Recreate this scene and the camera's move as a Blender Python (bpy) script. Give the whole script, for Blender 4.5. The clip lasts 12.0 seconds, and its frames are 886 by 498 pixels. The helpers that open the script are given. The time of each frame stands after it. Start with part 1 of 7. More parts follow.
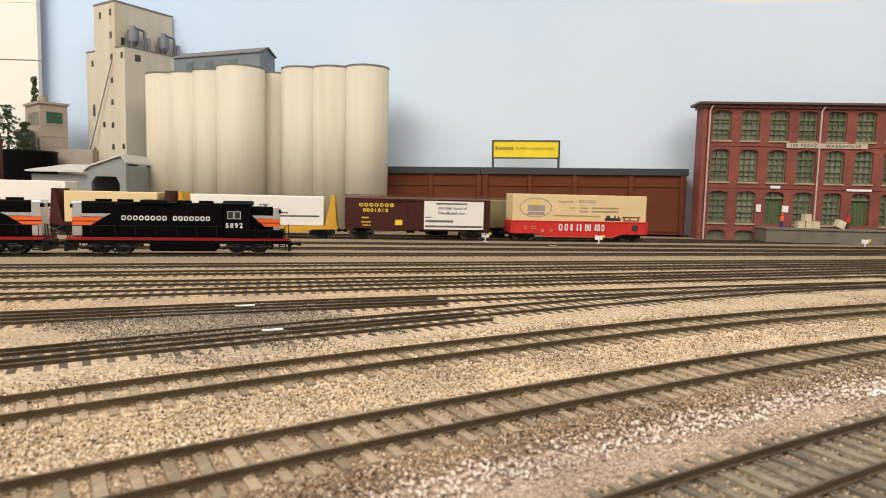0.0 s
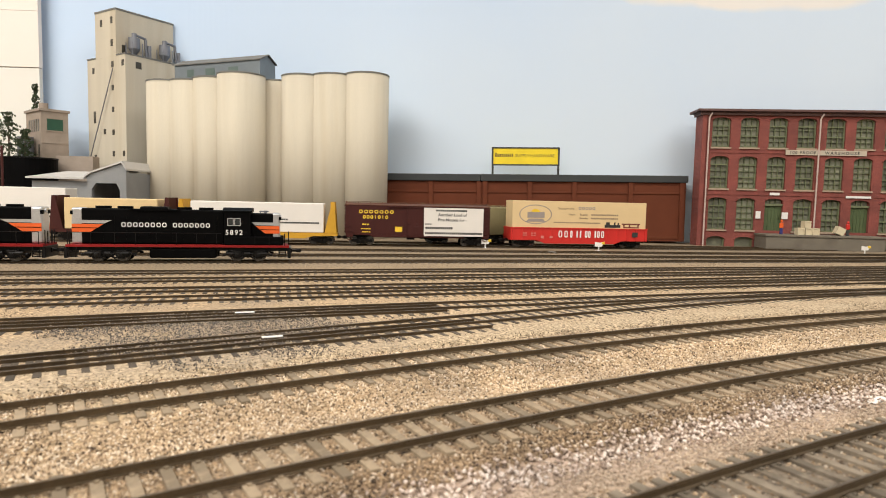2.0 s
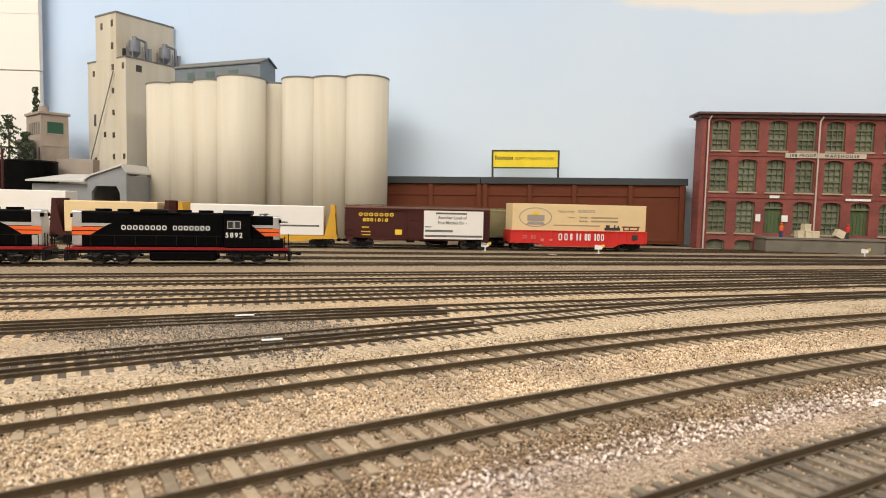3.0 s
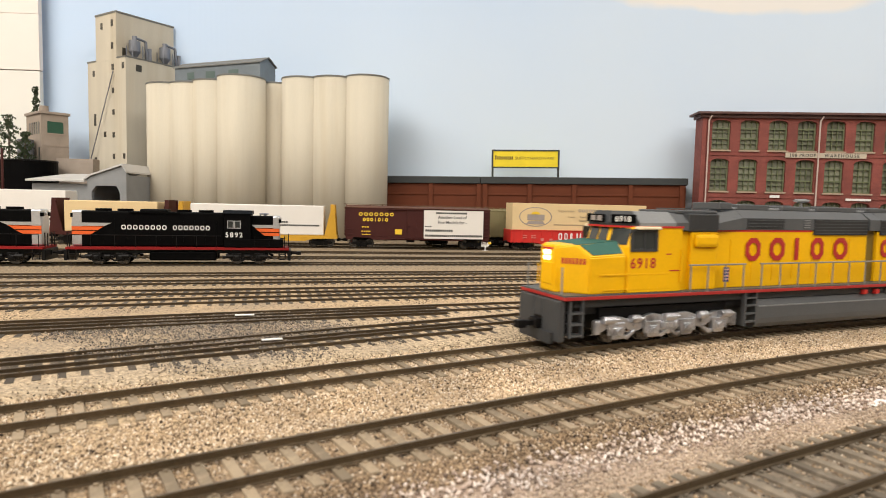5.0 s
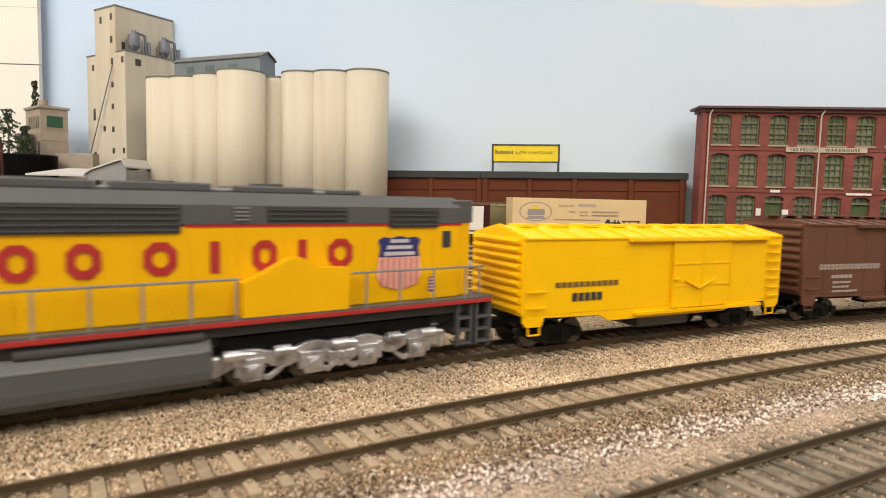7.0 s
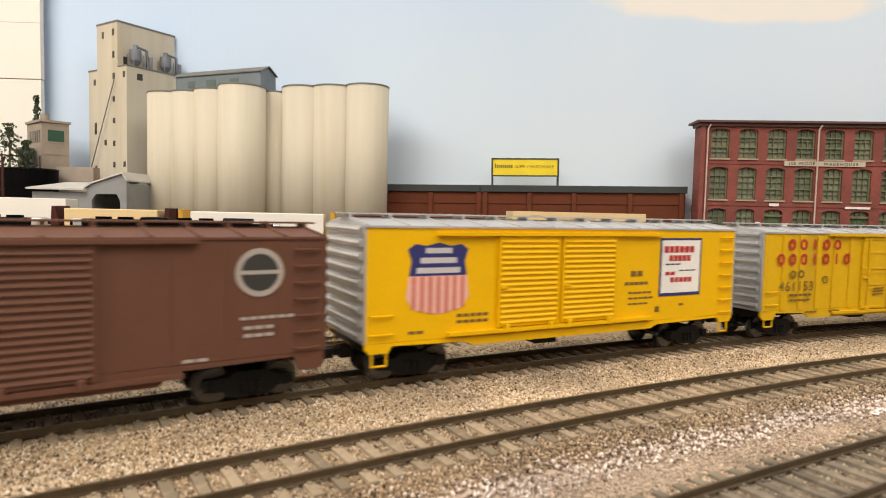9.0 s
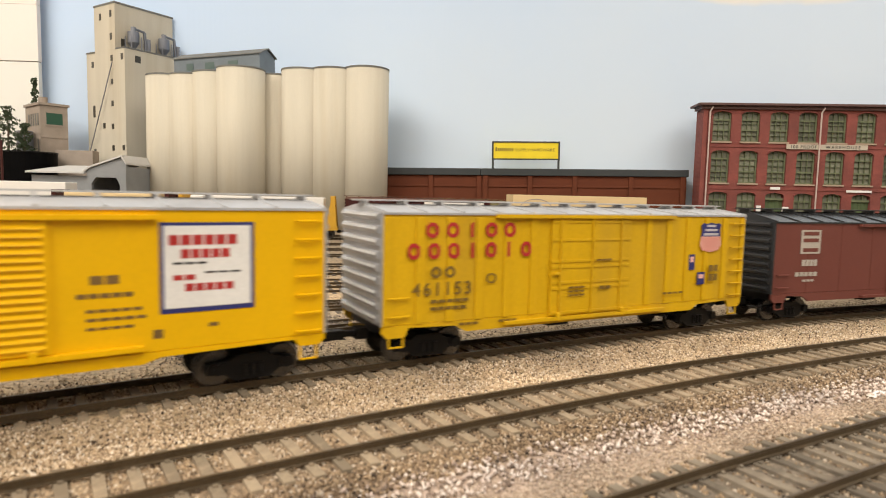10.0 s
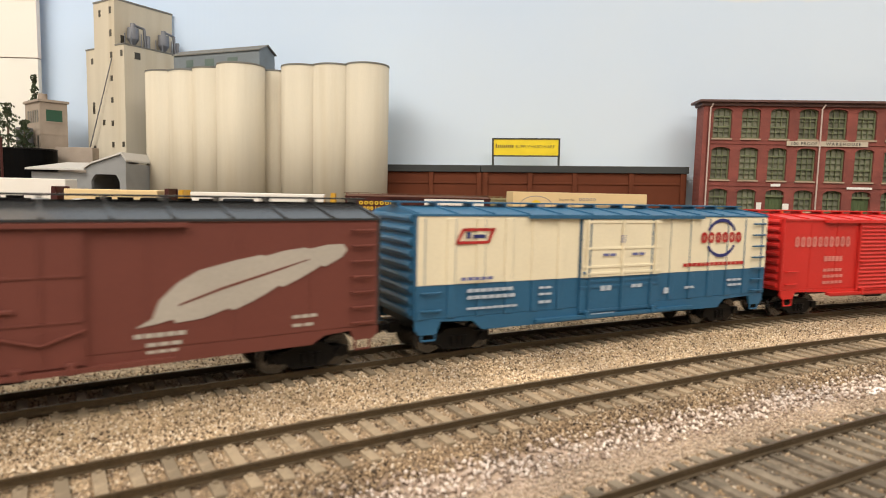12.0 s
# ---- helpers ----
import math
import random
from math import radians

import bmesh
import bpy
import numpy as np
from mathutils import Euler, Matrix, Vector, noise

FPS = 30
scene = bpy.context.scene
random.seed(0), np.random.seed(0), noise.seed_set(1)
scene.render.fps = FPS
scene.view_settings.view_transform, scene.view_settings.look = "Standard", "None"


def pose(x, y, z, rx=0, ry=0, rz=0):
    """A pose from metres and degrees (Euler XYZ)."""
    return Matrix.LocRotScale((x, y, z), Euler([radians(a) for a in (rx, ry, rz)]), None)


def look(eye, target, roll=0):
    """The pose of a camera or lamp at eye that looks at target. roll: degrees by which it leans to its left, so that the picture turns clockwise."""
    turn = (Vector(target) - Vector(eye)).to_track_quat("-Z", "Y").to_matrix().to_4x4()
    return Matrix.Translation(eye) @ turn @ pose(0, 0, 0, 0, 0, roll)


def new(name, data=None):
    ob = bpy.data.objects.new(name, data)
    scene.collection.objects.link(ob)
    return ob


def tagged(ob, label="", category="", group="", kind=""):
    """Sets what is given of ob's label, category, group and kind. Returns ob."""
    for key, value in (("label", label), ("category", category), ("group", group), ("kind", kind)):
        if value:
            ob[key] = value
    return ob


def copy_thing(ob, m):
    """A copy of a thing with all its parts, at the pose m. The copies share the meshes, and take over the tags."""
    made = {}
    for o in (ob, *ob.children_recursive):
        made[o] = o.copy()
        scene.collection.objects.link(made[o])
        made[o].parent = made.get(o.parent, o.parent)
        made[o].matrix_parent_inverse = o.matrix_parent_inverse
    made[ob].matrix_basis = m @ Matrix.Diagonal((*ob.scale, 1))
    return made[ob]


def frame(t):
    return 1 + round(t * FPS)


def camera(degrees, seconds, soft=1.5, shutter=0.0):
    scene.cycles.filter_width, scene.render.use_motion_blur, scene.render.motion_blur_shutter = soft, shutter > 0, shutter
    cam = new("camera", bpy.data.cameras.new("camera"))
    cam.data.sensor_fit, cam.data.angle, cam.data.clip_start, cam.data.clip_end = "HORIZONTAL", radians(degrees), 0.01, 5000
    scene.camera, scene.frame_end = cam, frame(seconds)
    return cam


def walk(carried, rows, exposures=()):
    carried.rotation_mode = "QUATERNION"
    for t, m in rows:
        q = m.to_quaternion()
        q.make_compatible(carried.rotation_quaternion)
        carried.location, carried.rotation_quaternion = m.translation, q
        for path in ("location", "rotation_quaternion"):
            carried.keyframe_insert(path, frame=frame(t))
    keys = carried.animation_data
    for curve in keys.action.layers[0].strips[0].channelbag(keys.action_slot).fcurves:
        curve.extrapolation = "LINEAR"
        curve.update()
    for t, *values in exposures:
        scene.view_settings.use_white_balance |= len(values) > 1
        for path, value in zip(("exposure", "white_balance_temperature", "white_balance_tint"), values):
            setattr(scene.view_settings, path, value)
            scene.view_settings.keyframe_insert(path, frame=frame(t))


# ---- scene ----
LENS = 71.32
cam = camera(LENS, 12.0, soft=0.7, shutter=0.26)
cam.data.dof.use_dof = True
cam.data.dof.focus_distance = 0.44
cam.data.dof.aperture_fstop = 31.0
EYE = Vector((0, 0, 0.0568))


def gaze(tilt):
    """The camera's pose on its stand when it is tilted down by so many degrees."""
    a = radians(tilt)
    return look(EYE, EYE + Vector((0, math.cos(a), -math.sin(a))), 1.318)


# the stand trembles: tilt in degrees
TILT = [(0.0, 5.032), (0.5, 5.503), (1.0, 5.372), (1.5, 4.455), (2.0, 4.402), (2.5, 4.297), (3.0, 4.140), (5.0, 4.166), (5.5, 4.009),
        (6.0, 4.140), (6.5, 4.455), (8.5, 4.821), (9.0, 3.406), (9.5, 4.559), (10.0, 4.926), (10.5, 4.140), (11.0, 3.983), (11.5, 5.215), (12.0, 5.215)]
# the white balance warms a little as the yellow train fills the picture
walk(cam, [(t, gaze(a)) for t, a in TILT], [(0.0, 1.39, 6500, 10), (4.8, 1.39, 6500, 10), (6.3, 1.38, 6640, 10), (12.0, 1.38, 6720, 10)])

# ---- light: a club room with ceiling panels ----
world = bpy.data.worlds.new("room_air")
scene.world = world
world.use_nodes = True
world.node_tree.nodes["Background"].inputs[0].default_value = (0.9, 0.93, 1.0, 1)
world.node_tree.nodes["Background"].inputs[1].default_value = 0.02
LAMPS = [(-1.35, -0.15, 18.0), (1.25, -0.15, 10.5), (-1.0, -1.6, 18.0), (0.9, -1.6, 11.5)]
for x, y, watts in LAMPS:
    lamp = bpy.data.lights.new("ceiling_panel_light", "AREA")
    lamp.shape, lamp.size, lamp.size_y, lamp.energy, lamp.color = "RECTANGLE", 1.5, 0.8, watts, (1.0, 0.945, 0.86)
    ob = new("ceiling_panel_light", lamp)
    ob.matrix_world = pose(x, y, 1.46)

# ---- materials ----
MATS = {}


def mat(name, color, rough=0.6, metal=0.0, vary=0.12, scale=60.0, fine=900.0, bump=0.15, dirt=None, dirt_amount=0.0, spec=0.5, emit=0.0, rand=0.0, streak=1.0):
    """A painted or cast surface: base colour that varies at two scales, a fine relief, and dirt with a shape of its own."""
    if name in MATS:
        return MATS[name]
    m = bpy.data.materials.new(name)
    MATS[name] = m
    m.use_nodes = True
    n, l = m.node_tree.nodes, m.node_tree.links
    b = n["Principled BSDF"]
    b.inputs["Roughness"].default_value, b.inputs["Metallic"].default_value = rough, metal
    b.inputs["Specular IOR Level"].default_value = spec
    tc = n.new("ShaderNodeTexCoord")
    big = n.new("ShaderNodeTexNoise")
    big.inputs["Scale"].default_value, big.inputs["Detail"].default_value = scale, 4
    small = n.new("ShaderNodeTexNoise")
    small.inputs["Scale"].default_value, small.inputs["Detail"].default_value = fine, 2
    mp = n.new("ShaderNodeMapping")
    mp.inputs["Scale"].default_value = (1, 1, streak)
    l.new(tc.outputs["Object"], mp.inputs["Vector"])
    l.new(mp.outputs[0], big.inputs["Vector"])
    l.new(tc.outputs["Object"], small.inputs["Vector"])
    ramp = n.new("ShaderNodeValToRGB")
    ramp.color_ramp.elements[0].position, ramp.color_ramp.elements[1].position = 0.3, 0.72
    ramp.color_ramp.elements[0].color = (*[c * (1 - vary) for c in color], 1)
    ramp.color_ramp.elements[1].color = (*[min(1, c * (1 + vary)) for c in color], 1)
    add = n.new("ShaderNodeMath")
    add.operation = "MULTIPLY_ADD"
    add.inputs[1].default_value = 0.45
    half = n.new("ShaderNodeMath")
    half.operation = "MULTIPLY"
    half.inputs[1].default_value = 0.55
    l.new(big.outputs["Fac"], half.inputs[0])
    l.new(small.outputs["Fac"], add.inputs[0])
    l.new(half.outputs[0], add.inputs[2])
    last = add.outputs[0]
    if rand:
        oi = n.new("ShaderNodeObjectInfo")
        r = n.new("ShaderNodeMath")
        r.operation = "MULTIPLY_ADD"
        r.inputs[1].default_value, r.inputs[2].default_value = rand, -rand / 2
        l.new(oi.outputs["Random"], r.inputs[0])
        s = n.new("ShaderNodeMath")
        l.new(r.outputs[0], s.inputs[0])
        l.new(last, s.inputs[1])
        last = s.outputs[0]
    l.new(last, ramp.inputs[0])
    col = ramp.outputs[0]
    if dirt:
        d = n.new("ShaderNodeTexNoise")
        d.inputs["Scale"].default_value, d.inputs["Detail"].default_value = scale * 0.6, 6
        dr = n.new("ShaderNodeValToRGB")
        dr.color_ramp.elements[0].position, dr.color_ramp.elements[1].position = 0.5, 0.75
        dr.color_ramp.elements[0].color, dr.color_ramp.elements[1].color = (0, 0, 0, 1), (dirt_amount,) * 3 + (1,)
        mx = n.new("ShaderNodeMixRGB")
        mx.inputs[2].default_value = (*dirt, 1)
        l.new(mp.outputs[0], d.inputs["Vector"])
        l.new(d.outputs["Fac"], dr.inputs[0])
        l.new(dr.outputs[0], mx.inputs[0])
        l.new(col, mx.inputs[1])
        col = mx.outputs[0]
    l.new(col, b.inputs["Base Color"])
    if bump:
        bp = n.new("ShaderNodeBump")
        bp.inputs["Strength"].default_value, bp.inputs["Distance"].default_value = bump, 0.0004
        l.new(small.outputs["Fac"], bp.inputs["Height"])
        l.new(bp.outputs[0], b.inputs["Normal"])
    if emit:
        b.inputs["Emission Color"].default_value, b.inputs["Emission Strength"].default_value = (*color, 1), emit
    return m


def pebble_mat(name, stops, rough=0.9):
    """Loose stones: each stone takes its own tone."""
    m = bpy.data.materials.new(name)
    m.use_nodes = True
    n, l = m.node_tree.nodes, m.node_tree.links
    b = n["Principled BSDF"]
    b.inputs["Roughness"].default_value = rough
    g = n.new("ShaderNodeNewGeometry")
    ramp = n.new("ShaderNodeValToRGB")
    while len(ramp.color_ramp.elements) < len(stops):
        ramp.color_ramp.elements.new(0.5)
    for e, (p, c) in zip(ramp.color_ramp.elements, stops):
        e.position, e.color = p, (*c, 1)
    l.new(g.outputs["Random Per Island"], ramp.inputs[0])
    tc = n.new("ShaderNodeTexCoord")
    no = n.new("ShaderNodeTexNoise")
    no.inputs["Scale"].default_value, no.inputs["Detail"].default_value = 28, 4
    r2 = n.new("ShaderNodeValToRGB")
    r2.color_ramp.elements[0].position, r2.color_ramp.elements[1].position = 0.35, 0.68
    r2.color_ramp.elements[0].color, r2.color_ramp.elements[1].color = (0.72, 0.7, 0.68, 1), (1.12, 1.08, 1.02, 1)
    mx = n.new("ShaderNodeMixRGB")
    mx.blend_type = "MULTIPLY"
    mx.inputs[0].default_value = 1
    l.new(tc.outputs["Object"], no.inputs["Vector"])
    l.new(no.outputs["Fac"], r2.inputs[0])
    l.new(ramp.outputs[0], mx.inputs[1])
    l.new(r2.outputs[0], mx.inputs[2])
    l.new(mx.outputs[0], b.inputs["Base Color"])
    return m


YELLOW = mat("loco_yellow", (0.8, 0.43, 0.001), 0.45, spec=0.25, vary=0.06, bump=0.05, dirt=(0.35, 0.2, 0.03), dirt_amount=0.15)
YELLOW_A = mat("bright_yellow", (0.88, 0.5, 0.001), 0.45, spec=0.25, vary=0.05, bump=0.05)
YELLOW_B = mat("warm_yellow", (0.76, 0.43, 0.002), 0.45, spec=0.25, vary=0.06, bump=0.06)
YELLOW_C = mat("weathered_yellow", (0.62, 0.37, 0.006), 0.5, spec=0.25, vary=0.1, bump=0.08, dirt=(0.25, 0.16, 0.04), dirt_amount=0.4, streak=0.15)
GREY = mat("harbor_grey", (0.075, 0.078, 0.082), 0.45, vary=0.1, bump=0.06)
GREY_D = mat("dark_grille_grey", (0.03, 0.031, 0.033), 0.55)
GREY_L = mat("light_grey_paint", (0.2, 0.205, 0.21), 0.4)
RED = mat("signal_red", (0.5, 0.02, 0.015), 0.45)
RED_LET = mat("lettering_red", (0.4, 0.02, 0.018), 0.5)
GREEN = mat("antiglare_green", (0.02, 0.095, 0.075), 0.7)
# cast silver: dark blotches are soot and also paint shaded gaps in the castings
SILVER = mat("cast_silver", (0.62, 0.63, 0.67), 0.33, 0.85, dirt=(0.04, 0.04, 0.042), dirt_amount=0.9, vary=0.15, scale=210, fine=900, bump=0.3)
ALUM = mat("aluminium_paint", (0.6, 0.61, 0.63), 0.32, 0.8, vary=0.16)
WHITE_ROOF = mat("silvery_roof_paint", (0.5, 0.5, 0.51), 0.42, 0.45, dirt=(0.25, 0.23, 0.21), dirt_amount=0.5)
BLACK = mat("black_paint", (0.002, 0.002, 0.0022), 0.5, vary=0.3, spec=0.05)
SILL_RED = mat("dull_sill_red", (0.22, 0.012, 0.012), 0.55, spec=0.15)
BLACK_P = mat("black_plastic", (0.0055, 0.005, 0.005), 0.42, vary=0.3, spec=0.2)
WHEEL = mat("wheel_steel", (0.12, 0.117, 0.115), 0.27, 0.9)
GLASS = mat("dark_glazing", (0.03, 0.035, 0.035), 0.12, vary=0.1, bump=0)
CREAM = mat("cream_paint", (0.8, 0.7, 0.48), 0.5)
NAVY = mat("decal_navy", (0.02, 0.025, 0.14), 0.5)
PINKW = mat("decal_pale_pink", (0.75, 0.42, 0.36), 0.5)
DECAL_W = mat("decal_white", (0.75, 0.74, 0.72), 0.5)
DECAL_K = mat("decal_black", (0.03, 0.03, 0.03), 0.5)
DECAL_G = mat("decal_grey", (0.3, 0.26, 0.24), 0.5)
BROWN_DECAL = mat("decal_warm_grey", (0.36, 0.32, 0.29), 0.55)
DECAL_Y = mat("decal_yellow", (0.75, 0.5, 0.03), 0.5)
BROWN = mat("freight_car_brown", (0.118, 0.05, 0.031), 0.55, spec=0.3, vary=0.07, bump=0.06)
MAROON = mat("oxide_maroon", (0.15, 0.045, 0.034), 0.55, spec=0.3, vary=0.06, bump=0.06)
MAROON_D = mat("dark_maroon", (0.05, 0.011, 0.009), 0.55, spec=0.25)
FEATHER = mat("decal_feather_grey", (0.42, 0.38, 0.33), 0.55)
ROOF_BLK = mat("black_roof_paint", (0.03, 0.031, 0.033), 0.24)
BLUE = mat("freight_blue", (0.022, 0.105, 0.205), 0.42, vary=0.09)
IVORY = mat("ivory_paint", (0.78, 0.7, 0.52), 0.45, vary=0.06)
CAR_RED = mat("freight_red", (0.55, 0.025, 0.02), 0.42, vary=0.06)
ORANGE = mat("daylight_orange", (0.72, 0.11, 0.015), 0.45)
KHAKI = mat("khaki_paint", (0.2, 0.17, 0.08), 0.55)
TAN_WRAP = mat("tan_card_wrap", (0.66, 0.5, 0.28), 0.7, vary=0.06, spec=0.2)
WHITE_WRAP = mat("white_paper_wrap", (0.72, 0.69, 0.65), 0.7, vary=0.05, spec=0.2)
GOLD = mat("flatcar_yellow", (0.55, 0.3, 0.02), 0.5)
YARD_RAIL = mat("dark_brown_rail", (0.085, 0.061, 0.037), 0.36, 0.45, vary=0.3, scale=40)
RAIL = mat("weathered_rail", (0.095, 0.068, 0.04), 0.36, 0.45, vary=0.3, scale=40)
TIE = mat("weathered_tie", (0.245, 0.19, 0.128), 0.9, vary=0.3, scale=200, rand=0.5)
TIE_DARK = mat("dark_tie", (0.075, 0.058, 0.042), 0.85, vary=0.35, scale=200, rand=0.4)
TIE_MUD = mat("muddy_tie", (0.15, 0.122, 0.09), 0.95, vary=0.3, scale=200, rand=0.5, dirt=(0.3, 0.25, 0.19), dirt_amount=0.5)
CONCRETE = mat("elevator_concrete", (0.55, 0.505, 0.415), 0.85, spec=0.2, vary=0.09, scale=70, streak=0.06, dirt=(0.42, 0.35, 0.24), dirt_amount=0.45)
CONC_EDGE = mat("roof_edge_grey", (0.16, 0.16, 0.15), 0.7)
METAL_BLUE = mat("corrugated_blue_grey", (0.16, 0.19, 0.215), 0.5, 0.2)
DUCT = mat("galvanised_duct", (0.2, 0.21, 0.24), 0.45, 0.6)
WINDOW_DK = mat("small_dark_window", (0.05, 0.045, 0.035), 0.3)
WALL_BROWN = mat("brown_brick_panel", (0.125, 0.036, 0.017), 0.8, spec=0.2, vary=0.15, scale=40, fine=700)
CAP_DARK = mat("dark_coping", (0.03, 0.035, 0.037), 0.6)
SHED_GREY = mat("shed_grey", (0.24, 0.247, 0.255), 0.65, dirt=(0.2, 0.2, 0.2), dirt_amount=0.3)
SHED_ROOF = mat("shed_roof_pale", (0.5, 0.49, 0.475), 0.6)
TAN_STUCCO = mat("tan_stucco", (0.32, 0.265, 0.22), 0.8, vary=0.18)
SASH_GREEN = mat("sash_green", (0.13, 0.15, 0.08), 0.6, vary=0.25, scale=90)
DOOR_GREEN = mat("door_green", (0.07, 0.1, 0.04), 0.6)
PANE = mat("dusty_pane", (0.185, 0.19, 0.14), 0.3, vary=0.35, scale=60, bump=0, rand=0.5)
DOCK = mat("dock_concrete", (0.16, 0.14, 0.11), 0.8, dirt=(0.1, 0.08, 0.06), dirt_amount=0.5)
PIPE = mat("pale_downpipe", (0.5, 0.4, 0.36), 0.6)
CRATE = mat("pale_crate_wood", (0.6, 0.52, 0.36), 0.7)
SIGN_Y = mat("sign_yellow", (0.8, 0.62, 0.02), 0.5)
LEAF = mat("model_foliage", (0.034, 0.05, 0.021), 0.9, vary=0.5)
TRUNK = mat("twig_brown", (0.09, 0.06, 0.04), 0.9)
PANEL_W = mat("white_panel", (0.8, 0.74, 0.7), 0.7, vary=0.03, scale=5)
PANEL_G = mat("pale_panel", (0.75, 0.74, 0.7), 0.7, vary=0.03, scale=5)
ROOMWALL = mat("room_wall_paint", (0.72, 0.7, 0.66), 0.9, vary=0.04, scale=2, bump=0)
CEIL = mat("ceiling_paint", (0.8, 0.79, 0.77), 0.9, vary=0.03, scale=2, bump=0)
CARPET = mat("hall_floor", (0.2, 0.19, 0.18), 0.9, vary=0.15, scale=3)
HEADLIGHT = mat("headlight_glow", (1.0, 0.8, 0.35), 0.3, emit=2.2, bump=0)


def brick_mat():
    m = bpy.data.materials.new("red_brick")
    m.use_nodes = True
    n, l = m.node_tree.nodes, m.node_tree.links
    b = n["Principled BSDF"]
    b.inputs["Roughness"].default_value = 0.8
    tc = n.new("ShaderNodeTexCoord")
    mp = n.new("ShaderNodeMapping")
    mp.inputs["Rotation"].default_value = (radians(90), 0, 0)
    br = n.new("ShaderNodeTexBrick")
    br.inputs["Scale"].default_value = 260
    br.inputs["Color1"].default_value, br.inputs["Color2"].default_value = (0.222, 0.058, 0.043, 1), (0.172, 0.043, 0.036, 1)
    br.inputs["Mortar"].default_value = (0.235, 0.08, 0.068, 1)
    br.inputs["Mortar Size"].default_value = 0.012
    no = n.new("ShaderNodeTexNoise")
    no.inputs["Scale"].default_value, no.inputs["Detail"].default_value = 26, 5
    r = n.new("ShaderNodeValToRGB")
    r.color_ramp.elements[0].position, r.color_ramp.elements[1].position = 0.35, 0.7
    r.color_ramp.elements[0].color, r.color_ramp.elements[1].color = (0.8, 0.8, 0.8, 1), (1.25, 1.2, 1.2, 1)
    mx = n.new("ShaderNodeMixRGB")
    mx.blend_type, mx.inputs[0].default_value = "MULTIPLY", 1
    l.new(tc.outputs["Object"], mp.inputs[0])
    l.new(mp.outputs[0], br.inputs["Vector"])
    l.new(tc.outputs["Object"], no.inputs["Vector"])
    l.new(no.outputs["Fac"], r.inputs[0])
    l.new(br.outputs["Color"], mx.inputs[1])
    l.new(r.outputs[0], mx.inputs[2])
    l.new(mx.outputs[0], b.inputs["Base Color"])
    bp = n.new("ShaderNodeBump")
    bp.inputs["Strength"].default_value, bp.inputs["Distance"].default_value = 0.3, 0.0003
    l.new(br.outputs["Fac"], bp.inputs["Height"])
    l.new(bp.outputs[0], b.inputs["Normal"])
    return m


BRICK = brick_mat()


def sky_board_mat():
    """The painted backdrop: pale blue that fades towards white low down and to one side, with brushed clouds."""
    m = bpy.data.materials.new("painted_sky_board")
    m.use_nodes = True
    n, l = m.node_tree.nodes, m.node_tree.links
    b = n["Principled BSDF"]
    b.inputs["Roughness"].default_value = 0.85
    tc = n.new("ShaderNodeTexCoord")
    sep = n.new("ShaderNodeSeparateXYZ")
    l.new(tc.outputs["Object"], sep.inputs[0])
    no = n.new("ShaderNodeTexNoise")
    no.inputs["Scale"].default_value, no.inputs["Detail"].default_value = 3.0, 3
    l.new(tc.outputs["Object"], no.inputs["Vector"])

    def math_node(op, a, c):
        k = n.new("ShaderNodeMath")
        k.operation = op
        for i, v in enumerate((a, c)):
            if isinstance(v, (int, float)):
                k.inputs[i].default_value = v
            else:
                l.new(v, k.inputs[i])
        return k.outputs[0]
    # blue is deepest high up and to the left
    g = math_node("ADD", math_node("MULTIPLY", sep.outputs["Z"], 1.5), math_node("MULTIPLY", sep.outputs["X"], -0.35))
    g = math_node("ADD", g, math_node("MULTIPLY", no.outputs["Fac"], 0.5))
    r = n.new("ShaderNodeValToRGB")
    els = r.color_ramp.elements
    els[0].position, els[0].color = 0.15, (0.66, 0.745, 0.83, 1)
    els[1].position, els[1].color = 1.0, (0.52, 0.66, 0.87, 1)
    l.new(g, r.inputs[0])
    # one flat brushed cloud near the top edge
    cx = math_node("MULTIPLY", math_node("SUBTRACT", sep.outputs["X"], 0.475), 2.75)
    cz = math_node("MULTIPLY", math_node("SUBTRACT", sep.outputs["Z"], 0.408), 18.0)
    d = math_node("ADD", math_node("MULTIPLY", cx, cx), math_node("MULTIPLY", cz, cz))
    fine = n.new("ShaderNodeTexNoise")
    fine.inputs["Scale"].default_value = 14
    l.new(tc.outputs["Object"], fine.inputs["Vector"])
    d = math_node("ADD", d, math_node("MULTIPLY", fine.outputs["Fac"], 0.5))
    cr = n.new("ShaderNodeValToRGB")
    cr.color_ramp.elements[0].position, cr.color_ramp.elements[0].color = 0.55, (1, 1, 1, 1)
    cr.color_ramp.elements[1].position, cr.color_ramp.elements[1].color = 0.75, (0, 0, 0, 1)
    l.new(d, cr.inputs[0])
    mx = n.new("ShaderNodeMixRGB")
    mx.inputs[2].default_value = (0.76, 0.75, 0.74, 1)
    l.new(cr.outputs[0], mx.inputs[0])
    l.new(r.outputs[0], mx.inputs[1])
    l.new(mx.outputs[0], b.inputs["Base Color"])
    return m


SKY = sky_board_mat()
CENTRE, RC = Vector((0.8746, -1.3051)), 1.7632
RB, RA = RC - 0.0591, RC - 0.1212
START = math.pi - math.acos(CENTRE.x / RC)


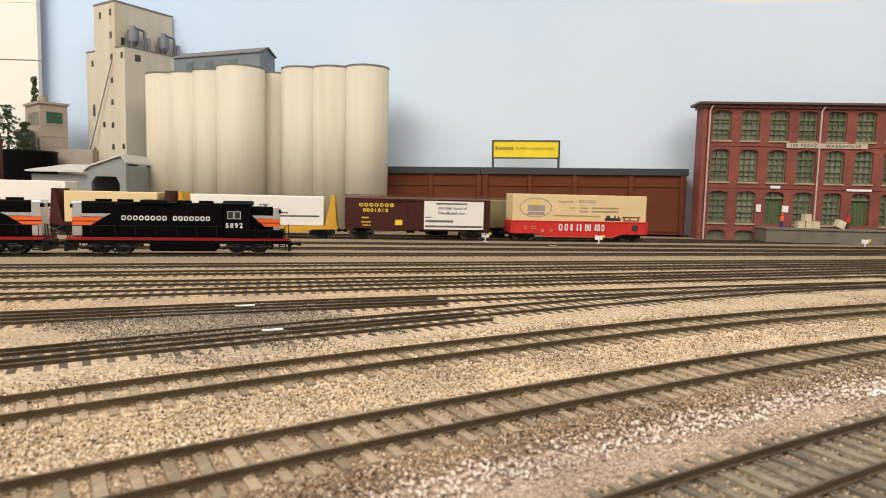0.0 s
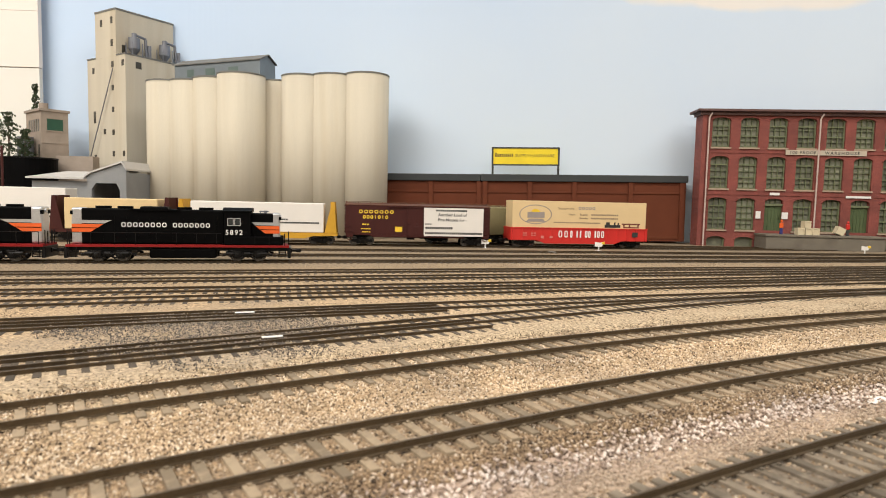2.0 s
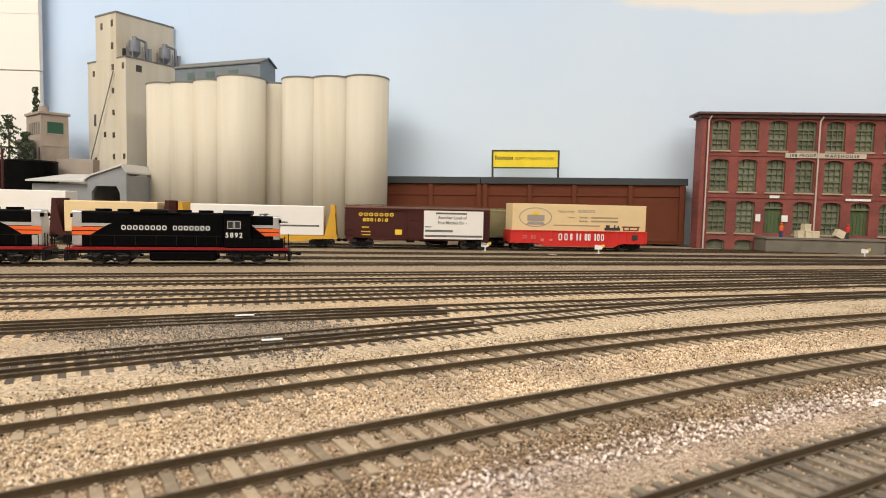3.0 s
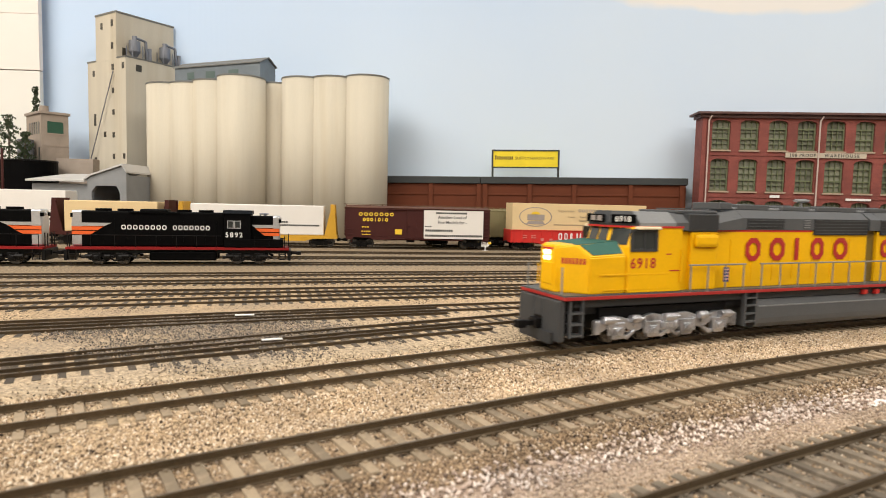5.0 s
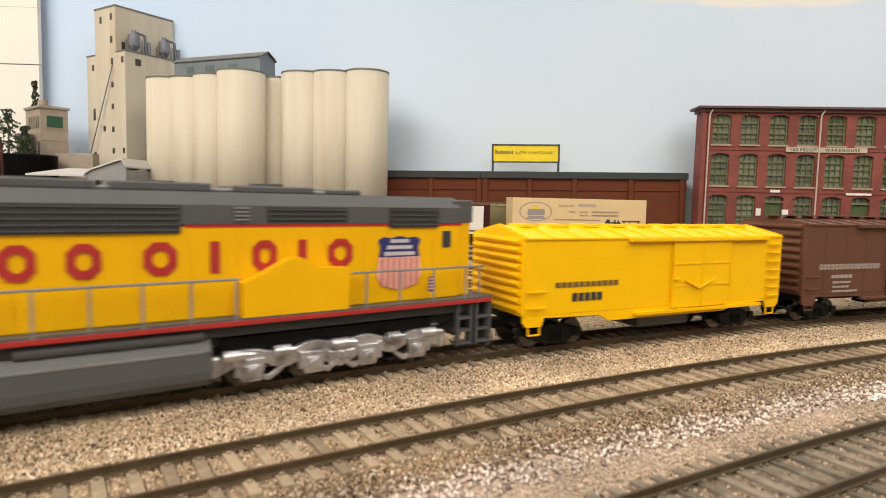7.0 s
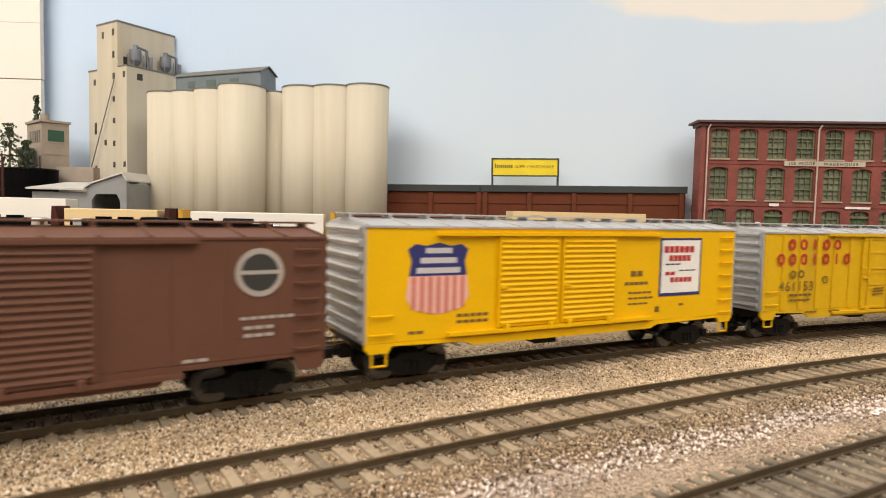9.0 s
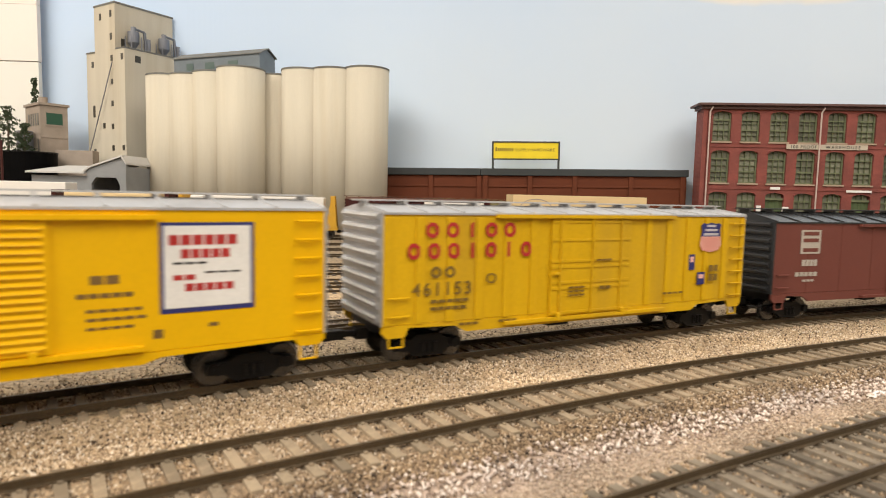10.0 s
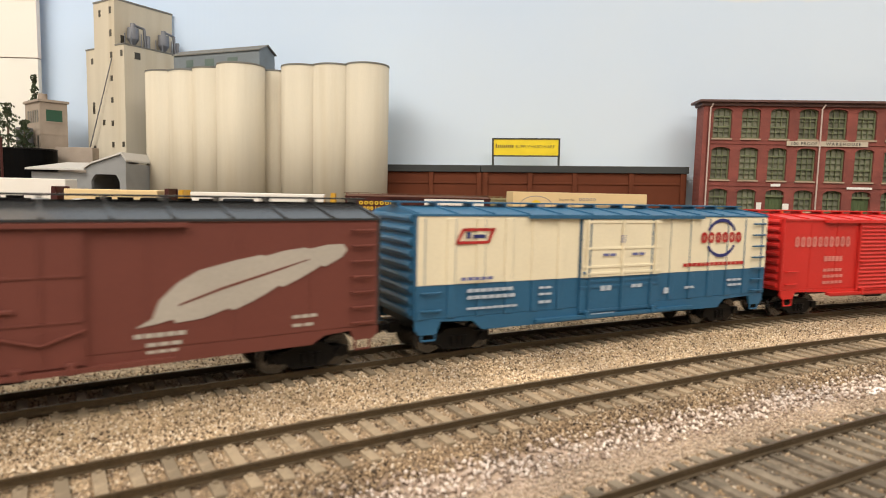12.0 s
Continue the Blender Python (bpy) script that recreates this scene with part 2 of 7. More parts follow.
def ground_mat():
    """Scenery ground: sand, tan grit, dark cinders and a pale strip, laid in bands along the curved tracks."""
    m = bpy.data.materials.new("scenic_ground")
    m.use_nodes = True
    n, l = m.node_tree.nodes, m.node_tree.links
    b = n["Principled BSDF"]
    b.inputs["Roughness"].default_value = 0.95
    g = n.new("ShaderNodeNewGeometry")
    dist = n.new("ShaderNodeVectorMath")
    dist.operation = "DISTANCE"
    dist.inputs[1].default_value = (CENTRE.x, CENTRE.y, 0)
    l.new(g.outputs["Position"], dist.inputs[0])
    warp = n.new("ShaderNodeTexNoise")
    warp.inputs["Scale"].default_value, warp.inputs["Detail"].default_value = 45, 4
    l.new(g.outputs["Position"], warp.inputs["Vector"])
    w = n.new("ShaderNodeMath")
    w.operation = "MULTIPLY_ADD"
    w.inputs[1].default_value, w.inputs[2].default_value = 0.02, -0.01
    l.new(warp.outputs["Fac"], w.inputs[0])
    s = n.new("ShaderNodeMath")
    l.new(dist.outputs["Value"], s.inputs[0])
    l.new(w.outputs[0], s.inputs[1])
    mr = n.new("ShaderNodeMapRange")
    mr.inputs["From Min"].default_value, mr.inputs["From Max"].default_value = RA - 0.05, RC + 0.35
    l.new(s.outputs[0], mr.inputs[0])
    r = n.new("ShaderNodeValToRGB")
    span = RC + 0.35 - (RA - 0.05)
    bands = [(RA - 0.05, (0.16, 0.13, 0.1)), (RA + 0.008, (0.16, 0.13, 0.1)), (RA + 0.016, (0.34, 0.265, 0.2)), (RA + 0.03, (0.38, 0.3, 0.25)),
             (RA + 0.04, (0.2, 0.14, 0.09)), (RB, (0.24, 0.18, 0.12)), (RB + 0.03, (0.4, 0.3, 0.19)), (RC + 0.01, (0.34, 0.265, 0.17)),
             (RC + 0.025, (0.45, 0.36, 0.25)), (RC + 0.12, (0.45, 0.335, 0.21)), (RC + 0.22, (0.36, 0.265, 0.165)), (RC + 0.35, (0.25, 0.195, 0.13))]
    while len(r.color_ramp.elements) < len(bands):
        r.color_ramp.elements.new(0.5)
    for e, (p, c) in zip(r.color_ramp.elements, bands):
        e.position, e.color = (p - (RA - 0.05)) / span, (*c, 1)
    l.new(mr.outputs[0], r.inputs[0])
    # fine grain; its dark speckles also stand in for contact shade between stones
    fine = n.new("ShaderNodeTexNoise")
    fine.inputs["Scale"].default_value, fine.inputs["Detail"].default_value = 650, 3
    l.new(g.outputs["Position"], fine.inputs["Vector"])
    fr = n.new("ShaderNodeValToRGB")
    fr.color_ramp.elements[0].position, fr.color_ramp.elements[1].position = 0.3, 0.7
    fr.color_ramp.elements[0].color, fr.color_ramp.elements[1].color = (0.38, 0.36, 0.33, 1), (1.5, 1.47, 1.43, 1)
    l.new(fine.outputs["Fac"], fr.inputs[0])
    mx = n.new("ShaderNodeMixRGB")
    mx.blend_type, mx.inputs[0].default_value = "MULTIPLY", 1
    l.new(r.outputs[0], mx.inputs[1])
    l.new(fr.outputs[0], mx.inputs[2])
    # cinders round the yard throat
    at = n.new("ShaderNodeVectorMath")
    at.operation = "DISTANCE"
    at.inputs[1].default_value = (-0.1, 0.265, 0)
    l.new(g.outputs["Position"], at.inputs[0])
    cin = n.new("ShaderNodeTexNoise")
    cin.inputs["Scale"].default_value, cin.inputs["Detail"].default_value = 24, 5
    l.new(g.outputs["Position"], cin.inputs["Vector"])
    k = n.new("ShaderNodeMath")
    k.operation = "MULTIPLY_ADD"
    k.inputs[1].default_value = 0.28
    l.new(cin.outputs["Fac"], k.inputs[0])
    l.new(at.outputs["Value"], k.inputs[2])
    kr = n.new("ShaderNodeValToRGB")
    kr.color_ramp.elements[0].position, kr.color_ramp.elements[0].color = 0.165, (0.4, 0.4, 0.4, 1)
    kr.color_ramp.elements[1].position, kr.color_ramp.elements[1].color = 0.235, (0, 0, 0, 1)
    l.new(k.outputs[0], kr.inputs[0])
    m2 = n.new("ShaderNodeMixRGB")
    m2.inputs[2].default_value = (0.15, 0.135, 0.12, 1)
    l.new(kr.outputs[0], m2.inputs[0])
    l.new(mx.outputs[0], m2.inputs[1])
    l.new(m2.outputs[0], b.inputs["Base Color"])
    bp = n.new("ShaderNodeBump")
    bp.inputs["Strength"].default_value, bp.inputs["Distance"].default_value = 0.8, 0.0008
    l.new(fine.outputs["Fac"], bp.inputs["Height"])
    l.new(bp.outputs[0], b.inputs["Normal"])
    return m


GROUND = ground_mat()


# ---- building helpers; a thing's own measures are in millimetres ----
def part(name, bm, material, parent, label=""):
    me = bpy.data.meshes.new(name)
    bmesh.ops.recalc_face_normals(bm, faces=bm.faces)
    bm.to_mesh(me)
    bm.free()
    me.materials.append(material)
    ob = new(name, me)
    ob.parent = parent
    if label:
        ob["label"] = label
    return ob


def thing(name, label, category, m=None, group="", kind=""):
    ob = tagged(new(name), label, category, group, kind)
    ob.empty_display_size = 0.01
    if m is not None:
        ob.matrix_basis = m
    return ob


def box(bm, x0, x1, y0, y1, z0, z1, bevel=0.0):
    k = 0.001
    r = bmesh.ops.create_cube(bm, size=1.0)
    vs = r["verts"]
    bmesh.ops.scale(bm, vec=((x1 - x0) * k, (y1 - y0) * k, (z1 - z0) * k), verts=vs)
    bmesh.ops.translate(bm, vec=((x0 + x1) / 2 * k, (y0 + y1) / 2 * k, (z0 + z1) / 2 * k), verts=vs)
    if bevel:
        es = list({e for v in vs for e in v.link_edges})
        bmesh.ops.bevel(bm, geom=es, offset=bevel * k, segments=2, profile=0.5, affect="EDGES")
    return bm


def prism(bm, pts, a, b, axis="y"):
    """A flat outline (pairs) drawn out from a to b along an axis. Outline is (x, z) for y, (y, z) for x, (x, y) for z."""
    k = 0.001

    def at(p, d):
        return {"y": (p[0] * k, d * k, p[1] * k), "x": (d * k, p[0] * k, p[1] * k), "z": (p[0] * k, p[1] * k, d * k)}[axis]
    lo = [bm.verts.new(at(p, a)) for p in pts]
    hi = [bm.verts.new(at(p, b)) for p in pts]
    bm.faces.new(lo)
    bm.faces.new(list(reversed(hi)))
    for i in range(len(pts)):
        j = (i + 1) % len(pts)
        bm.faces.new((lo[i], hi[i], hi[j], lo[j]))
    return bm


def rod(bm, p, q, r, seg=8):
    p, q = Vector(p) * 0.001, Vector(q) * 0.001
    d = q - p
    m = Matrix.Translation((p + q) / 2) @ d.to_track_quat("Z", "Y").to_matrix().to_4x4()
    bmesh.ops.create_cone(bm, cap_ends=True, segments=seg, radius1=r * 0.001, radius2=r * 0.001, depth=d.length, matrix=m)
    return bm


def boxes(*rows, bevel=0.0):
    bm = bmesh.new()
    for r in rows:
        box(bm, *r, bevel=bevel)
    return bm


def ring_letters(cells, y0, y1, stroke):
    """Plain upright shapes that stand for a row of lettering: open rings with cut corners, or a single bar where the cell is narrow."""
    bm = bmesh.new()
    k = 0.001
    for x0, x1, z0, z1 in cells:
        if x1 - x0 < stroke * 1.7:
            box(bm, x0, x1, y0, y1, z0, z1)
            continue
        rings = []
        for e in (0.0, stroke):
            a, b, c, d = x0 + e, x1 - e, z0 + e, z1 - e
            q = min(x1 - x0, z1 - z0) * 0.28 - e * 0.45
            q = max(q, 0.05)
            pts = [(a + q, c), (b - q, c), (b, c + q), (b, d - q), (b - q, d), (a + q, d), (a, d - q), (a, c + q)]
            rings += [[bm.verts.new((x * k, y * k, z * k)) for x, z in pts] for y in (y0, y1)]
        fo, bo, fi, bi = rings
        for i in range(8):
            j = (i + 1) % 8
            for u, v in ((fo, fi), (fi, bi), (bi, bo), (bo, fo)):
                bm.faces.new((u[i], u[j], v[j], v[i]))
    return bm


def loft(bm, levels):
    """A body through flat outlines (x, y) at rising heights."""
    k = 0.001
    rings = [[bm.verts.new((x * k, y * k, z * k)) for x, y in pts] for pts, z in levels]
    n = len(rings[0])
    bm.faces.new(list(reversed(rings[0])))
    bm.faces.new(rings[-1])
    for u, v in zip(rings[:-1], rings[1:]):
        for i in range(n):
            j = (i + 1) % n
            bm.faces.new((u[i], u[j], v[j], v[i]))
    return bm


def plate(bm, corners, thick):
    """A flat plate on four corners given anticlockwise from outside, drawn out along its normal."""
    c = [Vector(q) * 0.001 for q in corners]
    nrm = (c[1] - c[0]).cross(c[3] - c[0]).normalized() * thick * 0.001
    lo, hi = [bm.verts.new(q) for q in c], [bm.verts.new(q + nrm) for q in c]
    bm.faces.new(list(reversed(lo)))
    bm.faces.new(hi)
    for i in range(4):
        j = (i + 1) % 4
        bm.faces.new((lo[i], lo[j], hi[j], hi[i]))
    return bm


def row_cells(x0, x1, z0, z1, n, gap=0.35, narrow=()):
    step = (x1 - x0) / (n - gap)
    out = []
    for i in range(n):
        a, w = x0 + i * step, step * (1 - gap)
        out.append((a + w * 0.35, a + w * 0.6, z0, z1) if i in narrow else (a, a + w, z0, z1))
    return out


def text(name, body, size, material, parent, m, label="", bold=0.0, spread=1.0):
    """Raised lettering in the built-in font: size is the capital height in millimetres, m its pose."""
    cu = bpy.data.curves.new(name, "FONT")
    cu.body, cu.size, cu.extrude, cu.align_x, cu.align_y = body, size * 0.00138, 0.00006, "CENTER", "BOTTOM_BASELINE"
    cu.offset, cu.space_character = bold * 0.001, spread
    tmp = bpy.data.objects.new(name, cu)
    scene.collection.objects.link(tmp)
    me = bpy.data.meshes.new_from_object(tmp.evaluated_get(bpy.context.evaluated_depsgraph_get()))
    bpy.data.objects.remove(tmp)
    me.materials.clear()
    me.materials.append(material)
    ob = new(name, me)
    ob.parent, ob.matrix_basis = parent, m
    if label:
        ob["label"] = label
    return ob


def on_arc(s, radius=RC, z=0.0):
    a = START - s / RC
    return Vector((CENTRE.x + radius * math.cos(a), CENTRE.y + radius * math.sin(a), z))


def arc_heading(s):
    return START - s / RC - math.pi / 2


# ---- the room and the layout's ground ----
def room():
    def slab(name, x0, x1, y0, y1, z0, z1, material, label, category):
        ob = part(name, boxes((x0, x1, y0, y1, z0, z1)), material, None)
        tagged(ob, label, category, kind="structure")
    # room shell lies out of view; added so that the light bounces
    slab("floor", -3500, 3500, -3500, 2500, -1200, -1120, CARPET, "unseen dark floor added to close the room", "floor")
    slab("ceiling", -3500, 3500, -3500, 2500, 1500, 1560, CEIL, "unseen white ceiling added to bounce light", "ceiling")
    slab("wall_west", -3600, -3500, -3500, 2500, -1120, 1500, ROOMWALL, "unseen off-white room wall added to bounce light", "wall")
    slab("wall_east", 3500, 3600, -3500, 2500, -1120, 1500, ROOMWALL, "unseen off-white room wall added to bounce light", "wall")
    slab("wall_south", -3500, 3500, -3600, -3500, -1120, 1500, ROOMWALL, "unseen off-white room wall added to bounce light", "wall")
    slab("wall_north", -3500, 3500, 2500, 2600, -1120, 1500, ROOMWALL, "unseen off-white room wall added to bounce light", "wall")
    for x, y, _ in LAMPS:
        t = thing("ceiling_light", "white rectangular ceiling light panel with a metal frame", "light", pose(x, y, 1.5), "ceiling lights")
        part("frame", boxes((-770, -750, -420, 420, -30, 0), (750, 770, -420, 420, -30, 0), (-750, 750, -420, -400, -30, 0), (-750, 750, 400, 420, -30, 0)), CEIL, t)
        part("diffuser", boxes((-750, 750, -400, 400, -8, 0)), CEIL, t)


def ground_height(x, y):
    """Ballast shoulders stand a little higher than the ground between the tracks."""
    r = math.hypot(x - CENTRE.x, y - CENTRE.y)
    near = min(abs(r - q) for q in (RA, RB, RC))
    dip = min(1.0, max(0.0, (near - 0.016) / 0.014))
    if r > RC:
        k = min(1.0, max(0.0, (r - RC - 0.014) / 0.014))
        return -0.003 + 0.0015 * k * k * (3 - 2 * k) + 0.0003 * noise.noise(Vector((x * 40, y * 40, 0)))
    return -0.003 - 0.0016 * dip * dip * (3 - 2 * dip) + 0.0004 * noise.noise(Vector((x * 40, y * 40, 0)))


def ground():
    xs = np.unique(np.concatenate([np.linspace(-3.0, -0.9, 8), np.arange(-0.9, 0.95, 0.006), np.linspace(0.95, 3.0, 8)]))
    ys = np.unique(np.concatenate([np.linspace(-2.2, 0.0, 10), np.arange(0.0, 0.62, 0.006), np.arange(0.62, 1.2, 0.03)]))
    verts = [(x, y, ground_height(x, y)) for y in ys for x in xs]
    nx = len(xs)
    faces = [(j * nx + i, j * nx + i + 1, (j + 1) * nx + i + 1, (j + 1) * nx + i) for j in range(len(ys) - 1) for i in range(nx - 1)]
    me = bpy.data.meshes.new("ground")
    me.from_pydata(verts, [], faces)
    me.materials.append(GROUND)
    me.polygons.foreach_set("use_smooth", [True] * len(faces))
    tagged(new("ground", me), "tan sand and grit ground of the model railway yard", "ground", kind="structure")
    ob = part("benchwork", boxes((-3000, 3000, -2200, 1170, -60, -9)), TRUNK, None)
    tagged(ob, "wooden table that carries the model railway", "table", kind="structure")


def backdrop():
    bends = [(-1000, 1150)]
    for i in range(49):
        x = -480 + 10 * i
        k = i / 48
        bends.append((x, 1142 - 118 * k * k * (3 - 2 * k)))
    bends.append((2400, 960))
    bm = bmesh.new()
    prism(bm, bends + [(x, y + 7) for x, y in reversed(bends)], -60, 900, "z")
    ob = part("backdrop", bm, SKY, None)
    tagged(ob, "pale blue painted sky board with brushed clouds", "backdrop", kind="structure")
    t = thing("wall_panel", "off-white wall panel with horizontal ledges beside the sky board", "panel", pose(-0.725, 1.12, 0, 0, 0, 2), kind="structure")
    part("lower_panel", boxes((-1600, -1.5, 0, 10, -40, 276.6)), PANEL_G, t, "pale grey-white lower board")
    part("joint_strip", boxes((-1600, -2, 3, 9, 276.7, 278.3)), DECAL_G, t, "thin dark joint")
    part("upper_panel", boxes((-1600, -1, -0.6, 10, 278.4, 376)), PANEL_W, t, "warm white upper board")
    part("top_board", boxes((-1600, -1, -0.6, 10, 376.6, 800)), PANEL_W, t)


# ---- track ----
RAIL_PROFILE = [(-0.65, -2.1), (0.65, -2.1), (0.65, -1.9), (0.2, -1.65), (0.2, -0.7), (0.34, -0.55), (0.34, -0.06), (0.27, 0.0),
                (-0.27, 0.0), (-0.34, -0.06), (-0.34, -0.55), (-0.2, -0.7), (-0.2, -1.65), (-0.65, -1.9)]


def sweep(path, offset, profile=RAIL_PROFILE):
    """A rail: the profile (mm, across and up) led along a list of points and headings, set off to one side."""
    bm = bmesh.new()
    rings = []
    for p, h in path:
        nrm = Vector((-math.sin(h), math.cos(h), 0))
        rings.append([bm.verts.new(p + nrm * (offset + a * 0.001) + Vector((0, 0, b * 0.001))) for a, b in profile])
    for u, v in zip(rings[:-1], rings[1:]):
        for i in range(len(profile)):
            j = (i + 1) % len(profile)
            bm.faces.new((u[i], u[j], v[j], v[i]))
    bm.faces.new(rings[0])
    bm.faces.new(list(reversed(rings[-1])))
    return bm


def tie_mesh(name, material, spikes):
    bm = bmesh.new()
    top = -2.1 if spikes else -1.3
    box(bm, -1.25, 1.25, -15, 15, top - 1.8, top, bevel=0.15)
    if spikes:
        for s in (-1, 1):
            for d in (-1.35, 1.35):
                box(bm, -0.45, 0.45, s * 8.25 + d - 0.35, s * 8.25 + d + 0.35, -2.1, -1.6)
    me = bpy.data.meshes.new(name)
    bm.to_mesh(me)
    bm.free()
    me.materials.append(material)
    return me


TIES = {}


def track(label, path_at, s0, s1, spacing, tie_range, dark=False, spikes=True, bend=40, wood=None):
    """A track: two rails and its ties. path_at(s) gives the place and heading at s metres; ties within tie_range are single pieces."""
    t = thing("track", label, "track", group="yard tracks")
    n = max(2, int((s1 - s0) * bend))
    path = [path_at(s0 + (s1 - s0) * i / n) for i in range(n + 1)]
    for side in (-1, 1):
        part("rail", sweep(path, side * 0.0083), YARD_RAIL if dark else RAIL, t, "brown weathered rail")
    wood = wood or (TIE_DARK if dark else TIE)
    key = (wood.name, spikes)
    if key not in TIES:
        TIES[key] = tie_mesh("tie", wood, spikes)
    rnd = random.Random(int(s1 * 1000) + int(spacing * 1e6))
    rest = bmesh.new()
    s = s0
    while s < s1:
        p, h = path_at(s)
        m = Matrix.Translation(p) @ pose(0, rnd.uniform(-0.0004, 0.0004), rnd.uniform(-0.0001, 0.0001), 0, 0, math.degrees(h) + rnd.uniform(-1.2, 1.2))
        if tie_range[0] <= s <= tie_range[1]:
            ob = new("tie", TIES[key])
            ob.parent, ob.matrix_basis = t, m
        else:
            r = bmesh.ops.create_cube(rest, size=1.0, matrix=m @ Matrix.Translation((0, 0, -0.003 if spikes else -0.0021)) @ Matrix.Diagonal((0.0025, 0.03, 0.0018, 1)))
        s += spacing
    if len(rest.verts):
        ob = part("tie_bed", rest, wood, t)
        ob["kind"] = "stuff"
    else:
        rest.free()
    return t


def arc_path(radius):
    return lambda s: (on_arc(s, radius), arc_heading(s))


def curve_path(c0, c1, c2):
    """A gentle bend y = c0 + c1 x + c2 x^2, measured along x."""
    return lambda s: (Vector((s, c0 + c1 * s + c2 * s * s, 0)), math.atan(c1 + 2 * c2 * s))


def stones(name, label, material, count, s_range, r_range, size, seed, lift=0.0, skip=None):
    """Loose stones, one small uneven lump each, strewn over a stretch beside the curved tracks."""
    rng = np.random.default_rng(seed)
    s = rng.uniform(*s_range, count)
    r = np.sqrt(rng.uniform(r_range[0] ** 2, r_range[1] ** 2, count))
    a = START - s / RC
    x, y = CENTRE.x + r * np.cos(a), CENTRE.y + r * np.sin(a)
    keep = np.ones(count, bool)
    if skip is not None:
        keep = skip(x, y, r, rng)
    x, y, r = x[keep], y[keep], r[keep]
    return lumps(name, label, material, x, y, r, size, rng, lift)


def lumps(name, label, material, x, y, r, size, rng, lift):
    k = len(x)
    near = np.min(np.abs(r[:, None] - np.array([RA, RB, RC])[None]), axis=1)
    dip = np.clip((near - 0.016) / 0.014, 0, 1)
    up = np.clip((r - RC - 0.014) / 0.014, 0, 1)
    z = np.where(r > RC, -0.0028 + 0.0005 * up, -0.0028 - 0.0016 * dip * dip * (3 - 2 * dip)) + lift
    z = z - 0.0003 * np.clip((0.0152 - near) / 0.003, 0, 1)
    sz = size * rng.uniform(0.6, 1.35, k)
    base = np.array([(1, 0, 0), (0, 1, 0), (-1, 0, 0), (0, -1, 0), (0, 0, 1), (0, 0, -0.8)], float)
    v = base[None] * sz[:, None, None] * 0.5 * rng.uniform(0.65, 1.25, (k, 6, 1))
    turn = rng.uniform(0, 2 * np.pi, k)
    c, sn = np.cos(turn)[:, None], np.sin(turn)[:, None]
    tip = rng.uniform(-0.6, 0.6, k)[:, None]
    vx, vz = v[..., 0] * np.cos(tip) - v[..., 2] * np.sin(tip), v[..., 0] * np.sin(tip) + v[..., 2] * np.cos(tip)
    out = np.stack([vx * c - v[..., 1] * sn + x[:, None], vx * sn + v[..., 1] * c + y[:, None], vz + z[:, None]], -1).reshape(-1, 3)
    tri = np.array([(0, 1, 4), (1, 2, 4), (2, 3, 4), (3, 0, 4), (1, 0, 5), (2, 1, 5), (3, 2, 5), (0, 3, 5)])
    faces = (tri[None] + (np.arange(k) * 6)[:, None, None]).reshape(-1, 3)
    me = bpy.data.meshes.new(name)
    me.vertices.add(len(out))
    me.vertices.foreach_set("co", out.ravel())
    me.loops.add(len(faces) * 3)
    me.loops.foreach_set("vertex_index", faces.ravel())
    me.polygons.add(len(faces))
    me.polygons.foreach_set("loop_start", np.arange(len(faces)) * 3)
    me.update(calc_edges=True)
    me.materials.append(material)
    return tagged(new(name, me), label, "gravel", kind="stuff")


def shared_mesh(name, bm, material):
    me = bpy.data.meshes.new(name)
    bmesh.ops.recalc_face_normals(bm, faces=bm.faces)
    bm.to_mesh(me)
    bm.free()
    me.materials.append(material)
    return me


def piece(name, me, parent, x=0.0, y=0.0, z=0.0, turn=0.0):
    ob = new(name, me)
    ob.parent, ob.matrix_basis = parent, pose(x / 1000, y / 1000, z / 1000, 0, 0, turn)
    return ob


# ---- rolling stock; x runs from the leading end to the rear, -y is the side towards the viewer ----
def wheelset(parent, x, z, r, material=WHEEL):
    w = bmesh.new()
    for s in (-1, 1):
        rod(w, (x, s * 8.9, z), (x, s * 7.3, z), r, 20)
        rod(w, (x, s * 7.4, z), (x, s * 6.9, z), r + 0.7, 20)
    rod(w, (x, -8, z), (x, 8, z), 1.0, 8)
    part("wheelset", w, material, parent)


def freight_truck(parent, x, material=BLACK_P):
    """A two-axle truck: cast side frames with springs and bearing caps, a bolster and two wheelsets."""
    bm = bmesh.new()
    for s in (-1, 1):
        y0, y1 = sorted((s * 10.2, s * 12.2))
        prism(bm, [(x - 13, 4.2), (x - 12.4, 7.2), (x - 7, 7.6), (x - 4.5, 9.2), (x + 4.5, 9.2), (x + 7, 7.6), (x + 12.4, 7.2), (x + 13, 4.2),
                   (x + 8.2, 4.0), (x + 5.5, 1.8), (x - 5.5, 1.8), (x - 8.2, 4.0)], y0, y1)
        for d in (-2.2, 0, 2.2):
            rod(bm, (x + d, s * 12.3, 3.0), (x + d, s * 12.3, 6.6), 0.8, 8)
        for d in (-10, 10):
            rod(bm, (x + d, s * 12.1, 5.6), (x + d, s * 13.0, 5.6), 1.7, 10)
    box(bm, x - 3, x + 3, -11, 11, 6, 9.5, bevel=0.4)
    part("truck", bm, material, parent, "black sprung truck")
    for d in (-10, 10):
        wheelset(parent, x + d, 5.3, 5.0)


